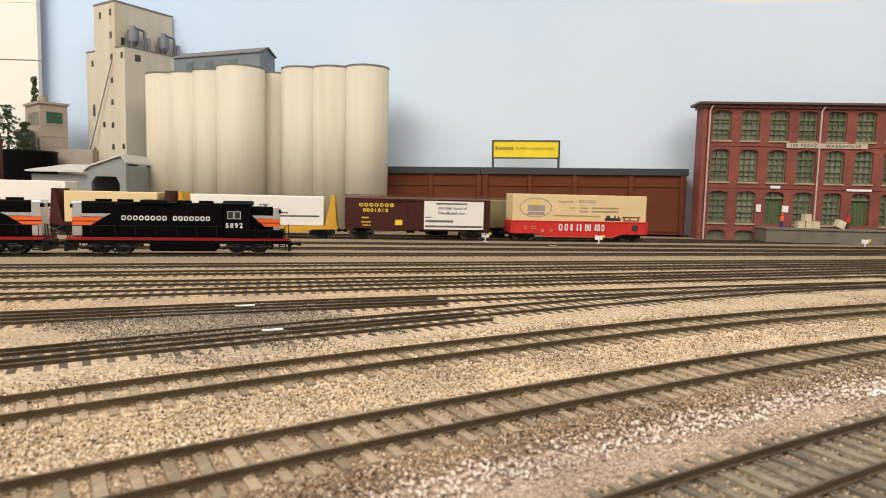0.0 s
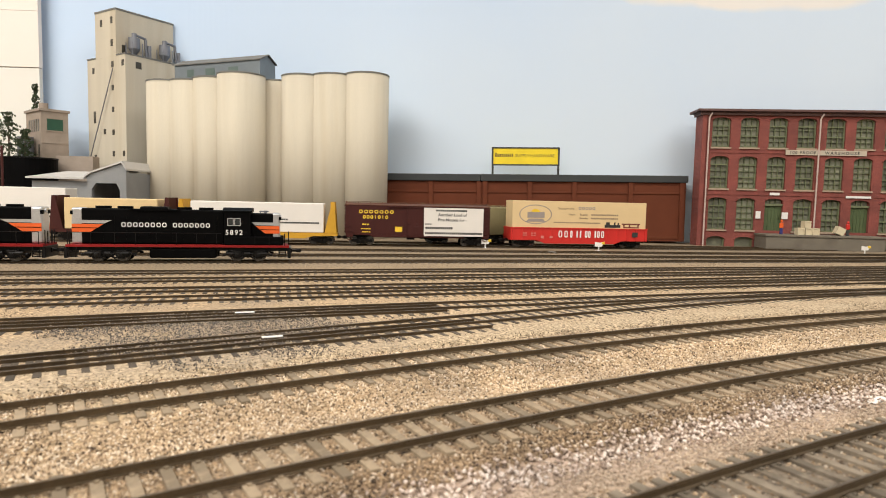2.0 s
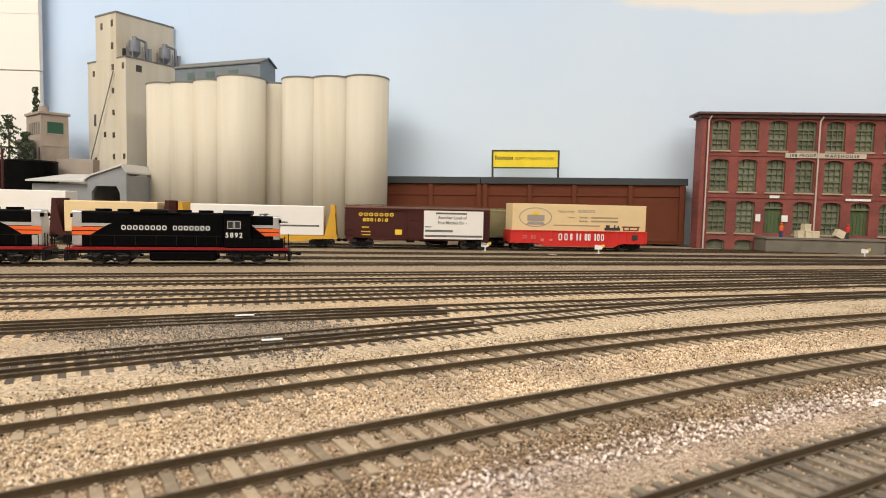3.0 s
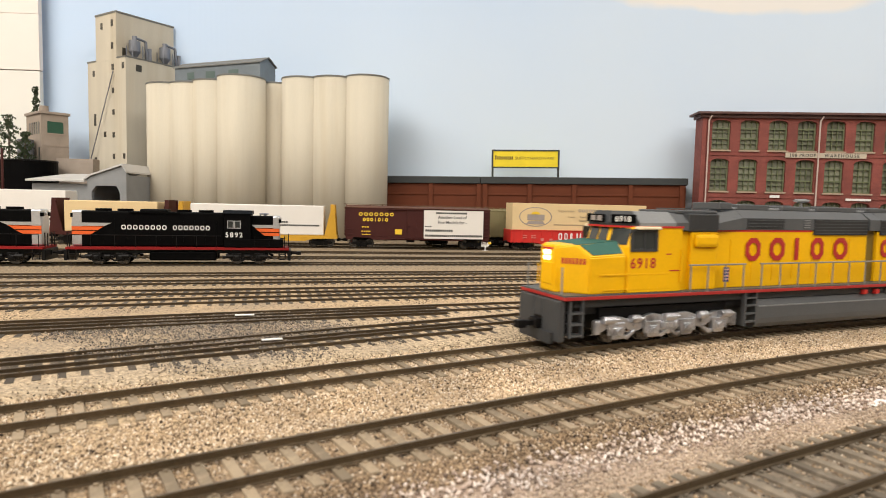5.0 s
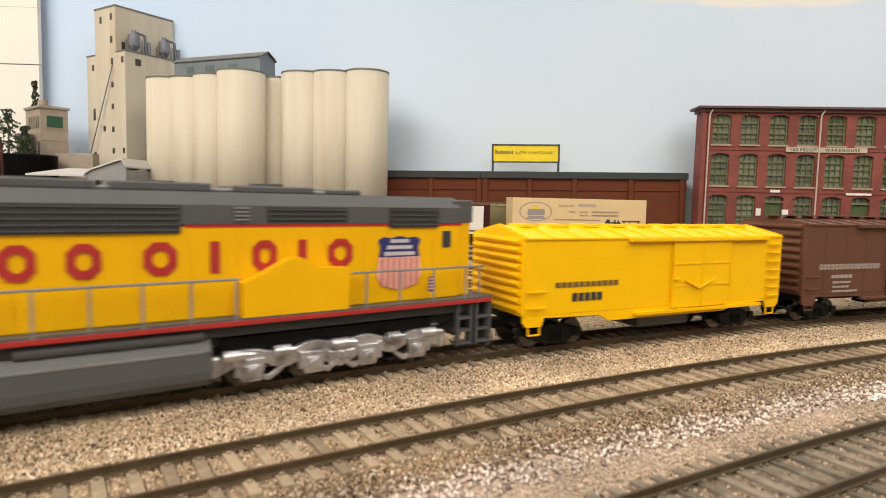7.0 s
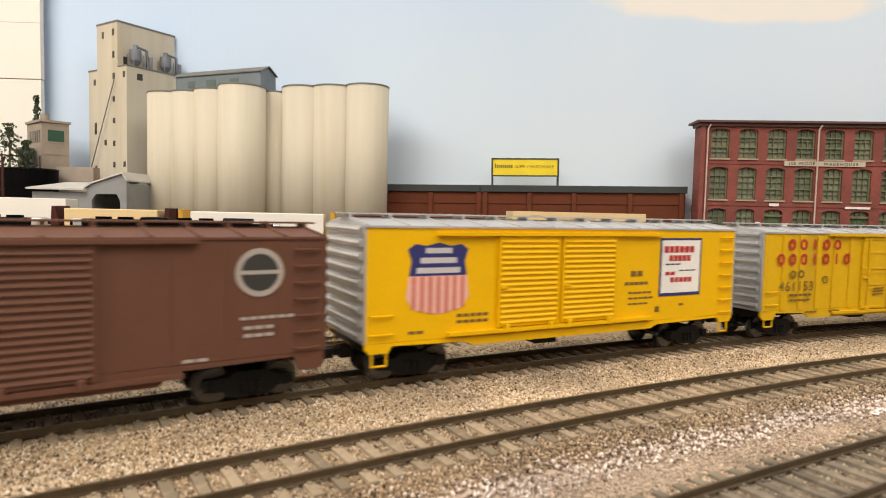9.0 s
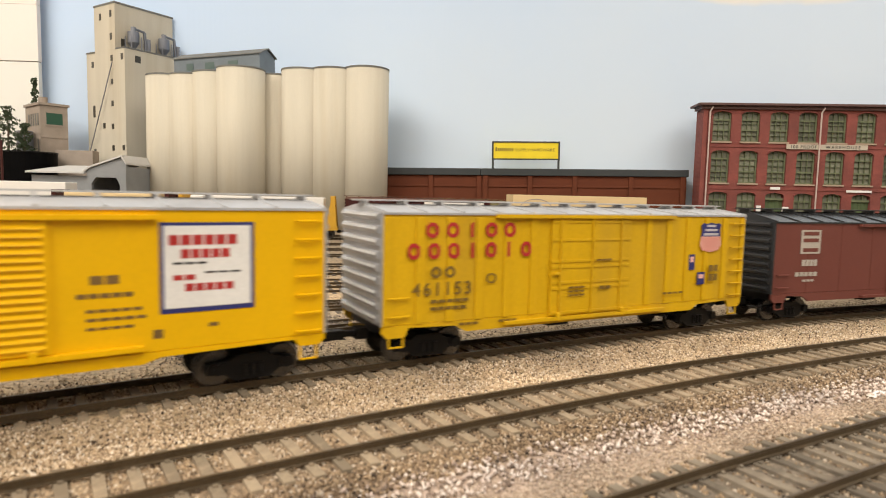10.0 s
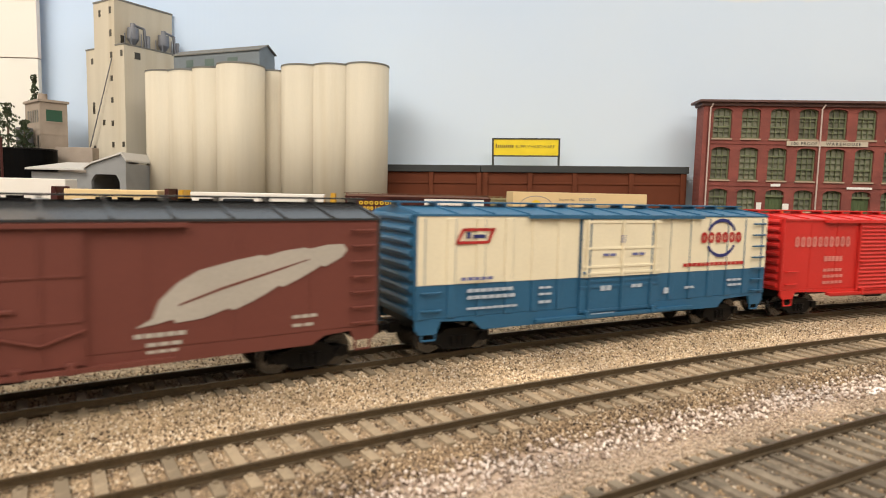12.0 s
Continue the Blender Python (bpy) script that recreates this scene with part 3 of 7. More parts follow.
def coupler(parent, x, way):
    bm = boxes((x - 2.2, x + 2.2, -3, 3, 7.2, 11), (min(x, x + way * 7), max(x, x + way * 7), -1.2, 1.2, 8, 10),
               (min(x + way * 6, x + way * 10), max(x + way * 6, x + way * 10), -2.3, 1.6, 7.4, 10.6), bevel=0.3)
    part("coupler", bm, BLACK_P, parent)


def shield(parent, x0, x1, z0, z1, y, split):
    """A plain shield in two colours: dark head with pale bars, striped body."""
    w, d = x1 - x0, 0.12
    head = bmesh.new()
    prism(head, [(x0 + 0.02 * w, split), (x0 + 0.06 * w, split + 0.45 * (z1 - split)), (x0, z1 - 0.2 * (z1 - split)), (x0 + 0.12 * w, z1 - 0.02 * w), (x0 + 0.3 * w, z1 - 0.1 * (z1 - split)),
                 (x0 + 0.5 * w, z1), (x0 + 0.7 * w, z1 - 0.1 * (z1 - split)), (x1 - 0.12 * w, z1 - 0.02 * w), (x1, z1 - 0.2 * (z1 - split)), (x1 - 0.06 * w, split + 0.45 * (z1 - split)), (x1 - 0.02 * w, split)], y, y - d)
    part("emblem_head", head, NAVY, parent, "dark blue shield head")
    bars = bmesh.new()
    hh = z1 - split
    for a, b, c, e in ((0.28, 0.72, 0.68, 0.84), (0.2, 0.8, 0.38, 0.55), (0.14, 0.86, 0.08, 0.25)):
        box(bars, x0 + a * w, x0 + b * w, y - d - 0.06, y - d, split + c * hh, split + e * hh)
    part("emblem_bar", bars, mat("decal_soft_white", (0.5, 0.48, 0.5), 0.5), parent)
    body = bmesh.new()
    prism(body, [(x0 + 0.02 * w, split), (x1 - 0.02 * w, split), (x1 + 0.02 * w, z0 + 0.45 * (split - z0)), (x1 - 0.1 * w, z0 + 0.15 * (split - z0)), (x0 + 0.5 * w, z0), (x0 + 0.1 * w, z0 + 0.15 * (split - z0)), (x0 - 0.02 * w, z0 + 0.45 * (split - z0))], y, y - d)
    part("emblem_body", body, PINKW, parent, "pale pink shield body")
    st = bmesh.new()
    for i in range(7):
        a = x0 + w * (0.06 + i * 0.135)
        zb = z0 + (0.16 if i in (0, 6) else 0.08 if i in (1, 5) else 0.03) * (split - z0)
        box(st, a, a + 0.075 * w, y - d - 0.05, y - d, zb, split - 0.2)
    part("emblem_stripe", st, mat("decal_stripe_red", (0.58, 0.2, 0.16), 0.5), parent, "red shield stripes")


def small_bars(parent, rows, y, material, name="data_line"):
    bm = bmesh.new()
    for x0, x1, z0, z1 in rows:
        n = max(1, int((x1 - x0) / 2.6))
        for i in range(n):
            a = x0 + (x1 - x0) * i / n
            box(bm, a, a + (x1 - x0) / n * 0.82, y - 0.1, y, z0, z1)
    ob = part(name, bm, material, parent)
    ob["kind"] = "stuff"
    return ob


def box_car(name, label, L, eave, sill, paint, roof_paint, end_paint, group="train", side_posts=0, walk=True, peak=2.6, doors=(), door_style="plain", fishbelly=None,
            door_paint=None, lower=None, seams=0, post_skip=None, truck_at=0.0, side_lip=True):
    """A house car: body, ribbed ends, panelled roof with running board, doors on a track, ladders, sills, trucks and couplers."""
    t = thing(name, label, "freight car", group=group)
    h, W = L / 2, 18.6
    zb = 14.5
    body = bmesh.new()
    box(body, -h, h, -W, W, zb, eave, bevel=0.25)
    bo = part("body", body, paint, t)
    seam = shared_mesh("panel_seam", boxes((-0.35, 0.35, -0.15, 0, zb, eave - 1)), paint) if seams else None
    for i in range(seams):
        for s in (-1, 1):
            piece("panel_seam", seam, bo, -h + L * (i + 1) / (seams + 1), s * W, 0, 0 if s < 0 else 180)
    if side_posts:
        post = shared_mesh("side_post", boxes((-1.5, 1.5, -0.55, 0, zb, eave - 1.2), bevel=0.2), paint)
        for i in range(side_posts + 1):
            x = -h + 1.7 + (L - 3.4) * i / side_posts
            if post_skip and post_skip[0] - h < x < post_skip[1] - h:
                continue
            for s in (-1, 1):
                piece("side_post", post, bo, x, s * W, 0, 0 if s < 0 else 180)
    # side sills, deeper between the trucks
    sl = bmesh.new()
    a, b = fishbelly or (-h + 34, h - 34)
    for s in (-1, 1):
        y0, y1 = sorted((s * (W - 0.9), s * (W + 0.12)))
        prism(sl, [(-h, zb), (-h, sill + 1.6), (-h + 1.6, sill - 0.2), (-h + 8, sill - 0.2), (-h + 9.5, zb - 1), (a - 4, zb - 1.6), (a, sill), (b, sill), (b + 4, zb - 1.6), (h - 9.5, zb - 1), (h - 8, sill - 0.2), (h - 1.6, sill - 0.2), (h, sill + 1.6), (h, zb)], y0, y1)
    part("side_sill", sl, lower or paint, t)
    part("underframe", boxes((-h + 3, h - 3, -5, 5, 9.5, zb), (-h + 2, -h + 8, -15, 15, 11, zb), (h - 8, h - 2, -15, 15, 11, zb), (-14, -4, -10, -3, 7.5, zb), (4, 16, 3, 9, 8, zb)), BLACK_P, t)
    rib = shared_mesh("end_rib", rod(bmesh.new(), (0, -W + 1.6, 0), (0, W - 1.6, 0), 1.3, 8), end_paint)
    for s in (-1, 1):
        ends = bmesh.new()
        x0, x1 = sorted((s * h, s * (h + 0.35)))
        prism(ends, [(-W, zb), (W, zb), (W, eave), (0, eave + peak - 0.3), (-W, eave)], x0, x1, "x")
        for e in (-1, 1):
            rod(ends, (s * (h + 0.1), e * (W - 0.2), zb), (s * (h + 0.1), e * (W - 0.2), eave), 0.5, 6)
        eo = part("end", ends, end_paint, t, "ribbed end panel")
        for i in range(9):
            piece("end_rib", rib, eo, s * (h + 0.55), 0, zb + 2.4 + (eave - zb - 3.6) * i / 8)
    rf = bmesh.new()
    prism(rf, [(-W - 0.5, eave - 0.5), (W + 0.5, eave - 0.5), (W + 0.5, eave + 0.2), (0, eave + peak), (-W - 0.5, eave + 0.2)], -h - 0.6, h + 0.6, "x")
    n = 12
    ro = part("roof", rf, roof_paint, t, "panelled roof")
    rib = bmesh.new()
    prism(rib, [(-W - 0.3, eave + 0.1), (0, eave + peak - 0.1), (W + 0.3, eave + 0.1), (W + 0.3, eave + 0.75), (0, eave + peak + 0.55), (-W - 0.3, eave + 0.75)], -0.4, 0.4, "x")
    rib = shared_mesh("roof_rib", rib, roof_paint)
    for i in range(n + 1):
        piece("roof_rib", rib, ro, -h + 0.4 + (L - 0.8) * i / n)
    if walk:
        wk = boxes((-h - 3, h + 3, -3.2, -1.2, eave + peak + 1.0, eave + peak + 1.5), (-h - 3, h + 3, -1.0, 1.0, eave + peak + 1.0, eave + peak + 1.5), (-h - 3, h + 3, 1.2, 3.2, eave + peak + 1.0, eave + peak + 1.5))
        for i in range(n + 1):
            x = -h + 0.4 + (L - 0.8) * i / n
            box(wk, x - 0.5, x + 0.5, -3.2, 3.2, eave + peak - 0.6, eave + peak + 1.0)
        part("running_board", wk, roof_paint, t, "roof walkway of planks")
    dp = door_paint or paint
    for k, (x0, x1, z0, z1) in enumerate(doors):
        x0, x1 = x0 - h, x1 - h
        for s in (-1, 1):
            y0, y1 = sorted((s * (W + 0.1), s * (W + 0.9)))
            d = boxes((x0, x1, y0, y1, z0, z1), bevel=0.15)
            f0, f1 = sorted((s * (W + 0.9), s * (W + 1.2)))
            extra = []
            if door_style == "louver":
                m = int((z1 - z0) / 1.9)
                lv = bmesh.new()
                prism(lv, [(0, -0.5), (-0.68, -0.42), (-0.58, -0.05), (0, 0.5)], x0 + 1, x1 - 1, "x")
                lv = shared_mesh("louver", lv, dp)
                slats = [z0 + 0.8 + (z1 - z0 - 1.6) * (i + 0.5) / m for i in range(m)]
                for x in (x0, x1 - 1.1):
                    box(d, x, x + 1.1, f0, f1, z0, z1)
            elif door_style == "plug":
                for z in (z0 + 1, z0 + (z1 - z0) * 0.28, z0 + (z1 - z0) * 0.34, z0 + (z1 - z0) * 0.5, z0 + (z1 - z0) * 0.56, z0 + (z1 - z0) * 0.78, z1 - 1.2):
                    extra.append(("door_rib", boxes((x0, x1, f0, f1, z - 0.45, z + 0.45))))
                for x in (x0 + 4, (x0 + x1) / 2, x1 - 5):
                    extra.append(("lock_rod", rod(bmesh.new(), (x, s * (W + 1.4), z0), (x, s * (W + 1.4), z1), 0.35, 6)))
            else:
                for x in (x0, (x0 + x1) / 2 - 0.3, x1 - 0.6):
                    extra.append(("door_rib", boxes((x, x + 0.6, f0, f1, z0, z1))))
                for z in (z0 + (z1 - z0) * 0.33, z0 + (z1 - z0) * 0.66):
                    extra.append(("door_rib", boxes((x0, x1, f0, f1 - 0.05 * s, z - 0.25, z + 0.25))))
            do = part("door", d, dp, t)
            for x in (x0 + 2.5, x1 - 4.5):
                part("door_roller", boxes((x, x + 2, *sorted((s * (W + 0.9), s * (W + 2.4))), z0 - 1.8, z0 + 1.2), bevel=0.3), dp, do)
            part("door_latch", boxes((x0 + 0.8, x0 + 3.6, *sorted((s * (W + 0.9), s * (W + 1.9))), z0 + (z1 - z0) * 0.42, z0 + (z1 - z0) * 0.42 + 1.0), bevel=0.2), dp, do)
            for nm, bm in extra:
                part(nm, bm, dp, do)
            if door_style == "louver":
                for z in slats:
                    ob = piece("louver", lv, do, (x0 + x1) if s > 0 else 0, s * (W + 0.85), z, 0 if s < 0 else 180)
        if k == 0:
            tx0, tx1 = min(q[0] for q in doors) - h, max(q[1] for q in doors) - h
            for s in (-1, 1):
                y0, y1 = sorted((s * W, s * (W + 2.0)))
                tr = boxes((max(-h + 2, tx0 - 24), min(h - 2, tx1 + 24), y0, y1, z1 + 0.1, z1 + 1.3))
                part("door_track", tr, dp, t)
                tr = boxes((tx0 - 20 if tx0 - 20 > -h + 12 else -h + 12, tx1 + 20 if tx1 + 20 < h - 12 else h - 12, y0, y1, z0 - 1.6, z0 - 0.4))
                part("door_track", tr, dp, t)
    # ladders at one end of each side, grab irons at the other
    for s in (-1, 1):
        for i in range(7):
            z = zb + 1.5 + (eave - zb - 5) * i / 6
            for x0, x1 in (((h - 9, h - 2.0),) if s < 0 else ((-h + 2.0, -h + 9),)):
                bm = rod(bmesh.new(), (x0, s * (W + 1.3), z), (x1, s * (W + 1.3), z), 0.38, 6)
                rod(bm, (x0, s * (W + 1.3), z), (x0, s * W, z), 0.3, 6)
                rod(bm, (x1, s * (W + 1.3), z), (x1, s * W, z), 0.3, 6)
                part("ladder_rung", bm, paint, t)
        for z in (zb + 3, zb + 9):
            x0, x1 = (-h + 2, -h + 9) if s < 0 else (h - 9, h - 2)
            bm = rod(bmesh.new(), (x0, s * (W + 1.2), z), (x1, s * (W + 1.2), z), 0.35, 6)
            rod(bm, (x0, s * (W + 1.2), z), (x0, s * W, z), 0.3, 6)
            rod(bm, (x1, s * (W + 1.2), z), (x1, s * W, z), 0.3, 6)
            part("grab_iron", bm, paint, t)
        for x in (-h + 2.6, h - 7.6):
            bm = rod(bmesh.new(), (x, s * (W - 0.3), sill), (x, s * (W - 0.3), 7.2), 0.36, 6)
            rod(bm, (x + 5, s * (W - 0.3), sill), (x + 5, s * (W - 0.3), 7.2), 0.36, 6)
            rod(bm, (x, s * (W - 0.3), 7.2), (x + 5, s * (W - 0.3), 7.2), 0.36, 6)
            part("stirrup_step", bm, lower or paint, t)
    for x in (-h + 20 + truck_at, h - 20 - truck_at):
        freight_truck(t, x)
    coupler(t, -h - 0.5, -1)
    coupler(t, h + 0.5, 1)
    return t


SIDE = -18.6  # the viewer's side of a house car


def car_double_door():
    t = box_car("box_car", "yellow double-door boxcar with silver ends and a shield emblem", 173.7, 52, 11.5, YELLOW_B, WHITE_ROOF, ALUM, doors=((49, 75.5, 17, 49), (77, 103.5, 17, 49)), door_style="louver", fishbelly=(-86.8 + 40, 86.8 - 50))
    h = 86.85
    shield(t, 14.5 - h, 37 - h, 22.9, 46.8, SIDE - 0.05, 35.8)
    y = SIDE - 0.05
    part("sign_frame", boxes((127.8 - h, 152.3 - h, y - 0.15, y, 24.3, 48.3)), NAVY, t, "dark blue sign border")
    part("sign_panel", boxes((128.8 - h, 151.3 - h, y - 0.25, y - 0.1, 25.6, 47.4)), DECAL_W, t, "white sign panel with red marks")
    small_bars(t, [(130 - h, 148 - h, 42.3, 45), (133 - h, 146 - h, 38.8, 41.2), (131 - h, 137 - h, 33, 34.4), (134 - h, 147 - h, 30, 32)], y - 0.25, RED_LET, "sign_mark")
    small_bars(t, [(131 - h, 140 - h, 37.2, 37.8), (139 - h, 149 - h, 34.6, 35.1)], y - 0.25, DECAL_K, "sign_mark")
    small_bars(t, [(112 - h, 119 - h, 33, 35.2), (109 - h, 122 - h, 29.6, 30.8), (111 - h, 124 - h, 26, 26.8), (111 - h, 125 - h, 23.8, 24.6), (111 - h, 122 - h, 21.6, 22.3)], y, mat("decal_brown", (0.16, 0.09, 0.02), 0.6))
    small_bars(t, [(33 - h, 46 - h, 21.5, 22.6), (33 - h, 46 - h, 19.4, 20.4), (15 - h, 21 - h, 16.8, 17.8), (126 - h, 129 - h, 18, 20.3), (140 - h, 143 - h, 20, 21)], y, mat("decal_brown", (0.16, 0.09, 0.02), 0.6))
    return t


def car_plug_door():
    t = box_car("box_car", "weathered yellow plug-door boxcar with silver ends and red lettering", 173.7, 51, 10.6, YELLOW_C, WHITE_ROOF, ALUM, side_posts=15, post_skip=(64, 107), walk=True, doors=((66, 104.5, 13.5, 49.5),), door_style="plug", fishbelly=(-86.8 + 31, 86.8 - 32))
    h, y = 86.85, SIDE - 0.6
    part("lettering", ring_letters(row_cells(15 - h, 50 - h, 43, 48, 5, 0.4, (2,)), y - 0.12, y, 1.15), RED_LET, t, "red lettering shapes")
    part("lettering", ring_letters(row_cells(8.5 - h, 57 - h, 36, 41.2, 7, 0.42, (3, 5)), y - 0.12, y, 1.15), RED_LET, t, "red lettering shapes")
    part("lettering", ring_letters(row_cells(17 - h, 26 - h, 29.6, 33.4, 2, 0.3), y - 0.12, y, 0.9), mat("decal_dark_gold", (0.17, 0.1, 0.012), 0.6), t, "dark lettering shapes")
    brown = mat("decal_dark_gold", (0.17, 0.1, 0.012), 0.6)
    text("fleet_number", "461153", 4.6, brown, t, pose((21.5 - h) / 1000, (y - 0.05) / 1000, 0.0238, 90), "dark number 461153", 0.06, 1.22)
    small_bars(t, [(17 - h, 32 - h, 21.2, 22.3), (17 - h, 31 - h, 18.8, 19.9), (28 - h, 36 - h, 13, 13.8), (44 - h, 52 - h, 13, 13.8)], y, brown)
    part("stencil_box", ring_letters([(38.5 - h, 42.5 - h, 27, 30.4)], y - 0.12, y, 0.5), brown, t)
    small_bars(t, [(74 - h, 82 - h, 23.5, 24.2), (74 - h, 82 - h, 22, 22.7), (74 - h, 82 - h, 20.5, 21.2), (89 - h, 95 - h, 22.5, 23.8), (87 - h, 95 - h, 33.5, 34.2), (123 - h, 135 - h, 18.6, 19.4), (150 - h, 156 - h, 27, 29.8), (150 - h, 156 - h, 23, 26)], SIDE - 1.6, brown)
    shield(t, 145 - h, 157.5 - h, 35.3, 48, y - 0.02, 42)
    for x0, x1, z0, z1 in ((138.5, 142, 28, 34.5), (144, 148.6, 21.5, 26.8)):
        pl = part("blue_placard", boxes((x0 - h, x1 - h, y - 0.15, y, z0, z1)), NAVY, t, "small blue placard")
        part("placard_mark", boxes((x0 + 0.8 - h, x1 - 0.8 - h, y - 0.22, y - 0.15, (z0 + z1) / 2, z1 - 0.9)), PINKW, pl)
    return t


def car_feather():
    t = box_car("box_car", "maroon boxcar with black ends and a grey feather emblem", 178, 48.2, 10.5, MAROON, ROOF_BLK, ROOF_BLK, peak=4.6, doors=((79.5, 97.5, 12.5, 46.2),), seams=7, fishbelly=(-89 + 24, 89 - 22))
    h, y = 89, SIDE - 0.16
    fe = bmesh.new()
    top = [(108.6, 20.4), (112.4, 22.6), (114.2, 27.2), (118.5, 31.4), (124, 34.6), (134, 37), (141, 38.2), (142, 37.8), (148, 39.2), (154, 39.9), (155, 39.4), (161, 40.5), (166, 40.6)]
    low = [(167.2, 38.8), (165.5, 36.6), (160, 33.9), (159, 34.4), (153, 31.2), (147, 28.6), (146, 29.2), (139, 25.4), (133, 23), (132, 23.8), (125, 21.6), (118, 20.9), (117.5, 22), (114, 21.2)]
    prism(fe, [(x - h, z) for x, z in top + low], y, y - 0.12)
    part("feather_emblem", fe, FEATHER, t, "pale grey feather shape")
    q = bmesh.new()
    prism(q, [(119 - h, 25.4), (130 - h, 29), (145 - h, 33.2), (155 - h, 36.2), (155 - h, 36.5), (145 - h, 33.8), (130 - h, 29.7), (119 - h, 25.9)], y - 0.12, y - 0.2)
    part("feather_quill", q, MAROON, t)
    part("square_emblem", boxes((16.5 - h, 29.5 - h, y - 0.12, y, 33.3, 44.6)), FEATHER, t, "pale grey square emblem")
    em = bmesh.new()
    for z0, z1 in ((42, 43.8), (38.8, 40.6), (34.2, 36)):
        box(em, 18 - h, 28 - h, y - 0.2, y - 0.1, z0, z1)
    part("emblem_mark", em, MAROON, t)
    small_bars(t, [(18 - h, 28.5 - h, 27.5, 30.5), (14 - h, 29 - h, 22.6, 24.6), (19 - h, 27 - h, 20, 21), (108 - h, 121 - h, 17.6, 18.8), (111 - h, 120 - h, 15.2, 16.2), (111 - h, 119 - h, 13.4, 14.2), (150 - h, 158 - h, 19, 20), (150 - h, 157 - h, 16.5, 17.4)], y, FEATHER)
    br = rod(bmesh.new(), (79.5 - h, SIDE - 1.6, 21), (88 - h, SIDE - 1.6, 18.4), 0.35, 6)
    rod(br, (88 - h, SIDE - 1.6, 18.4), (97.5 - h, SIDE - 1.6, 21.5), 0.35, 6)
    part("door_bar", br, MAROON, t)
    return t


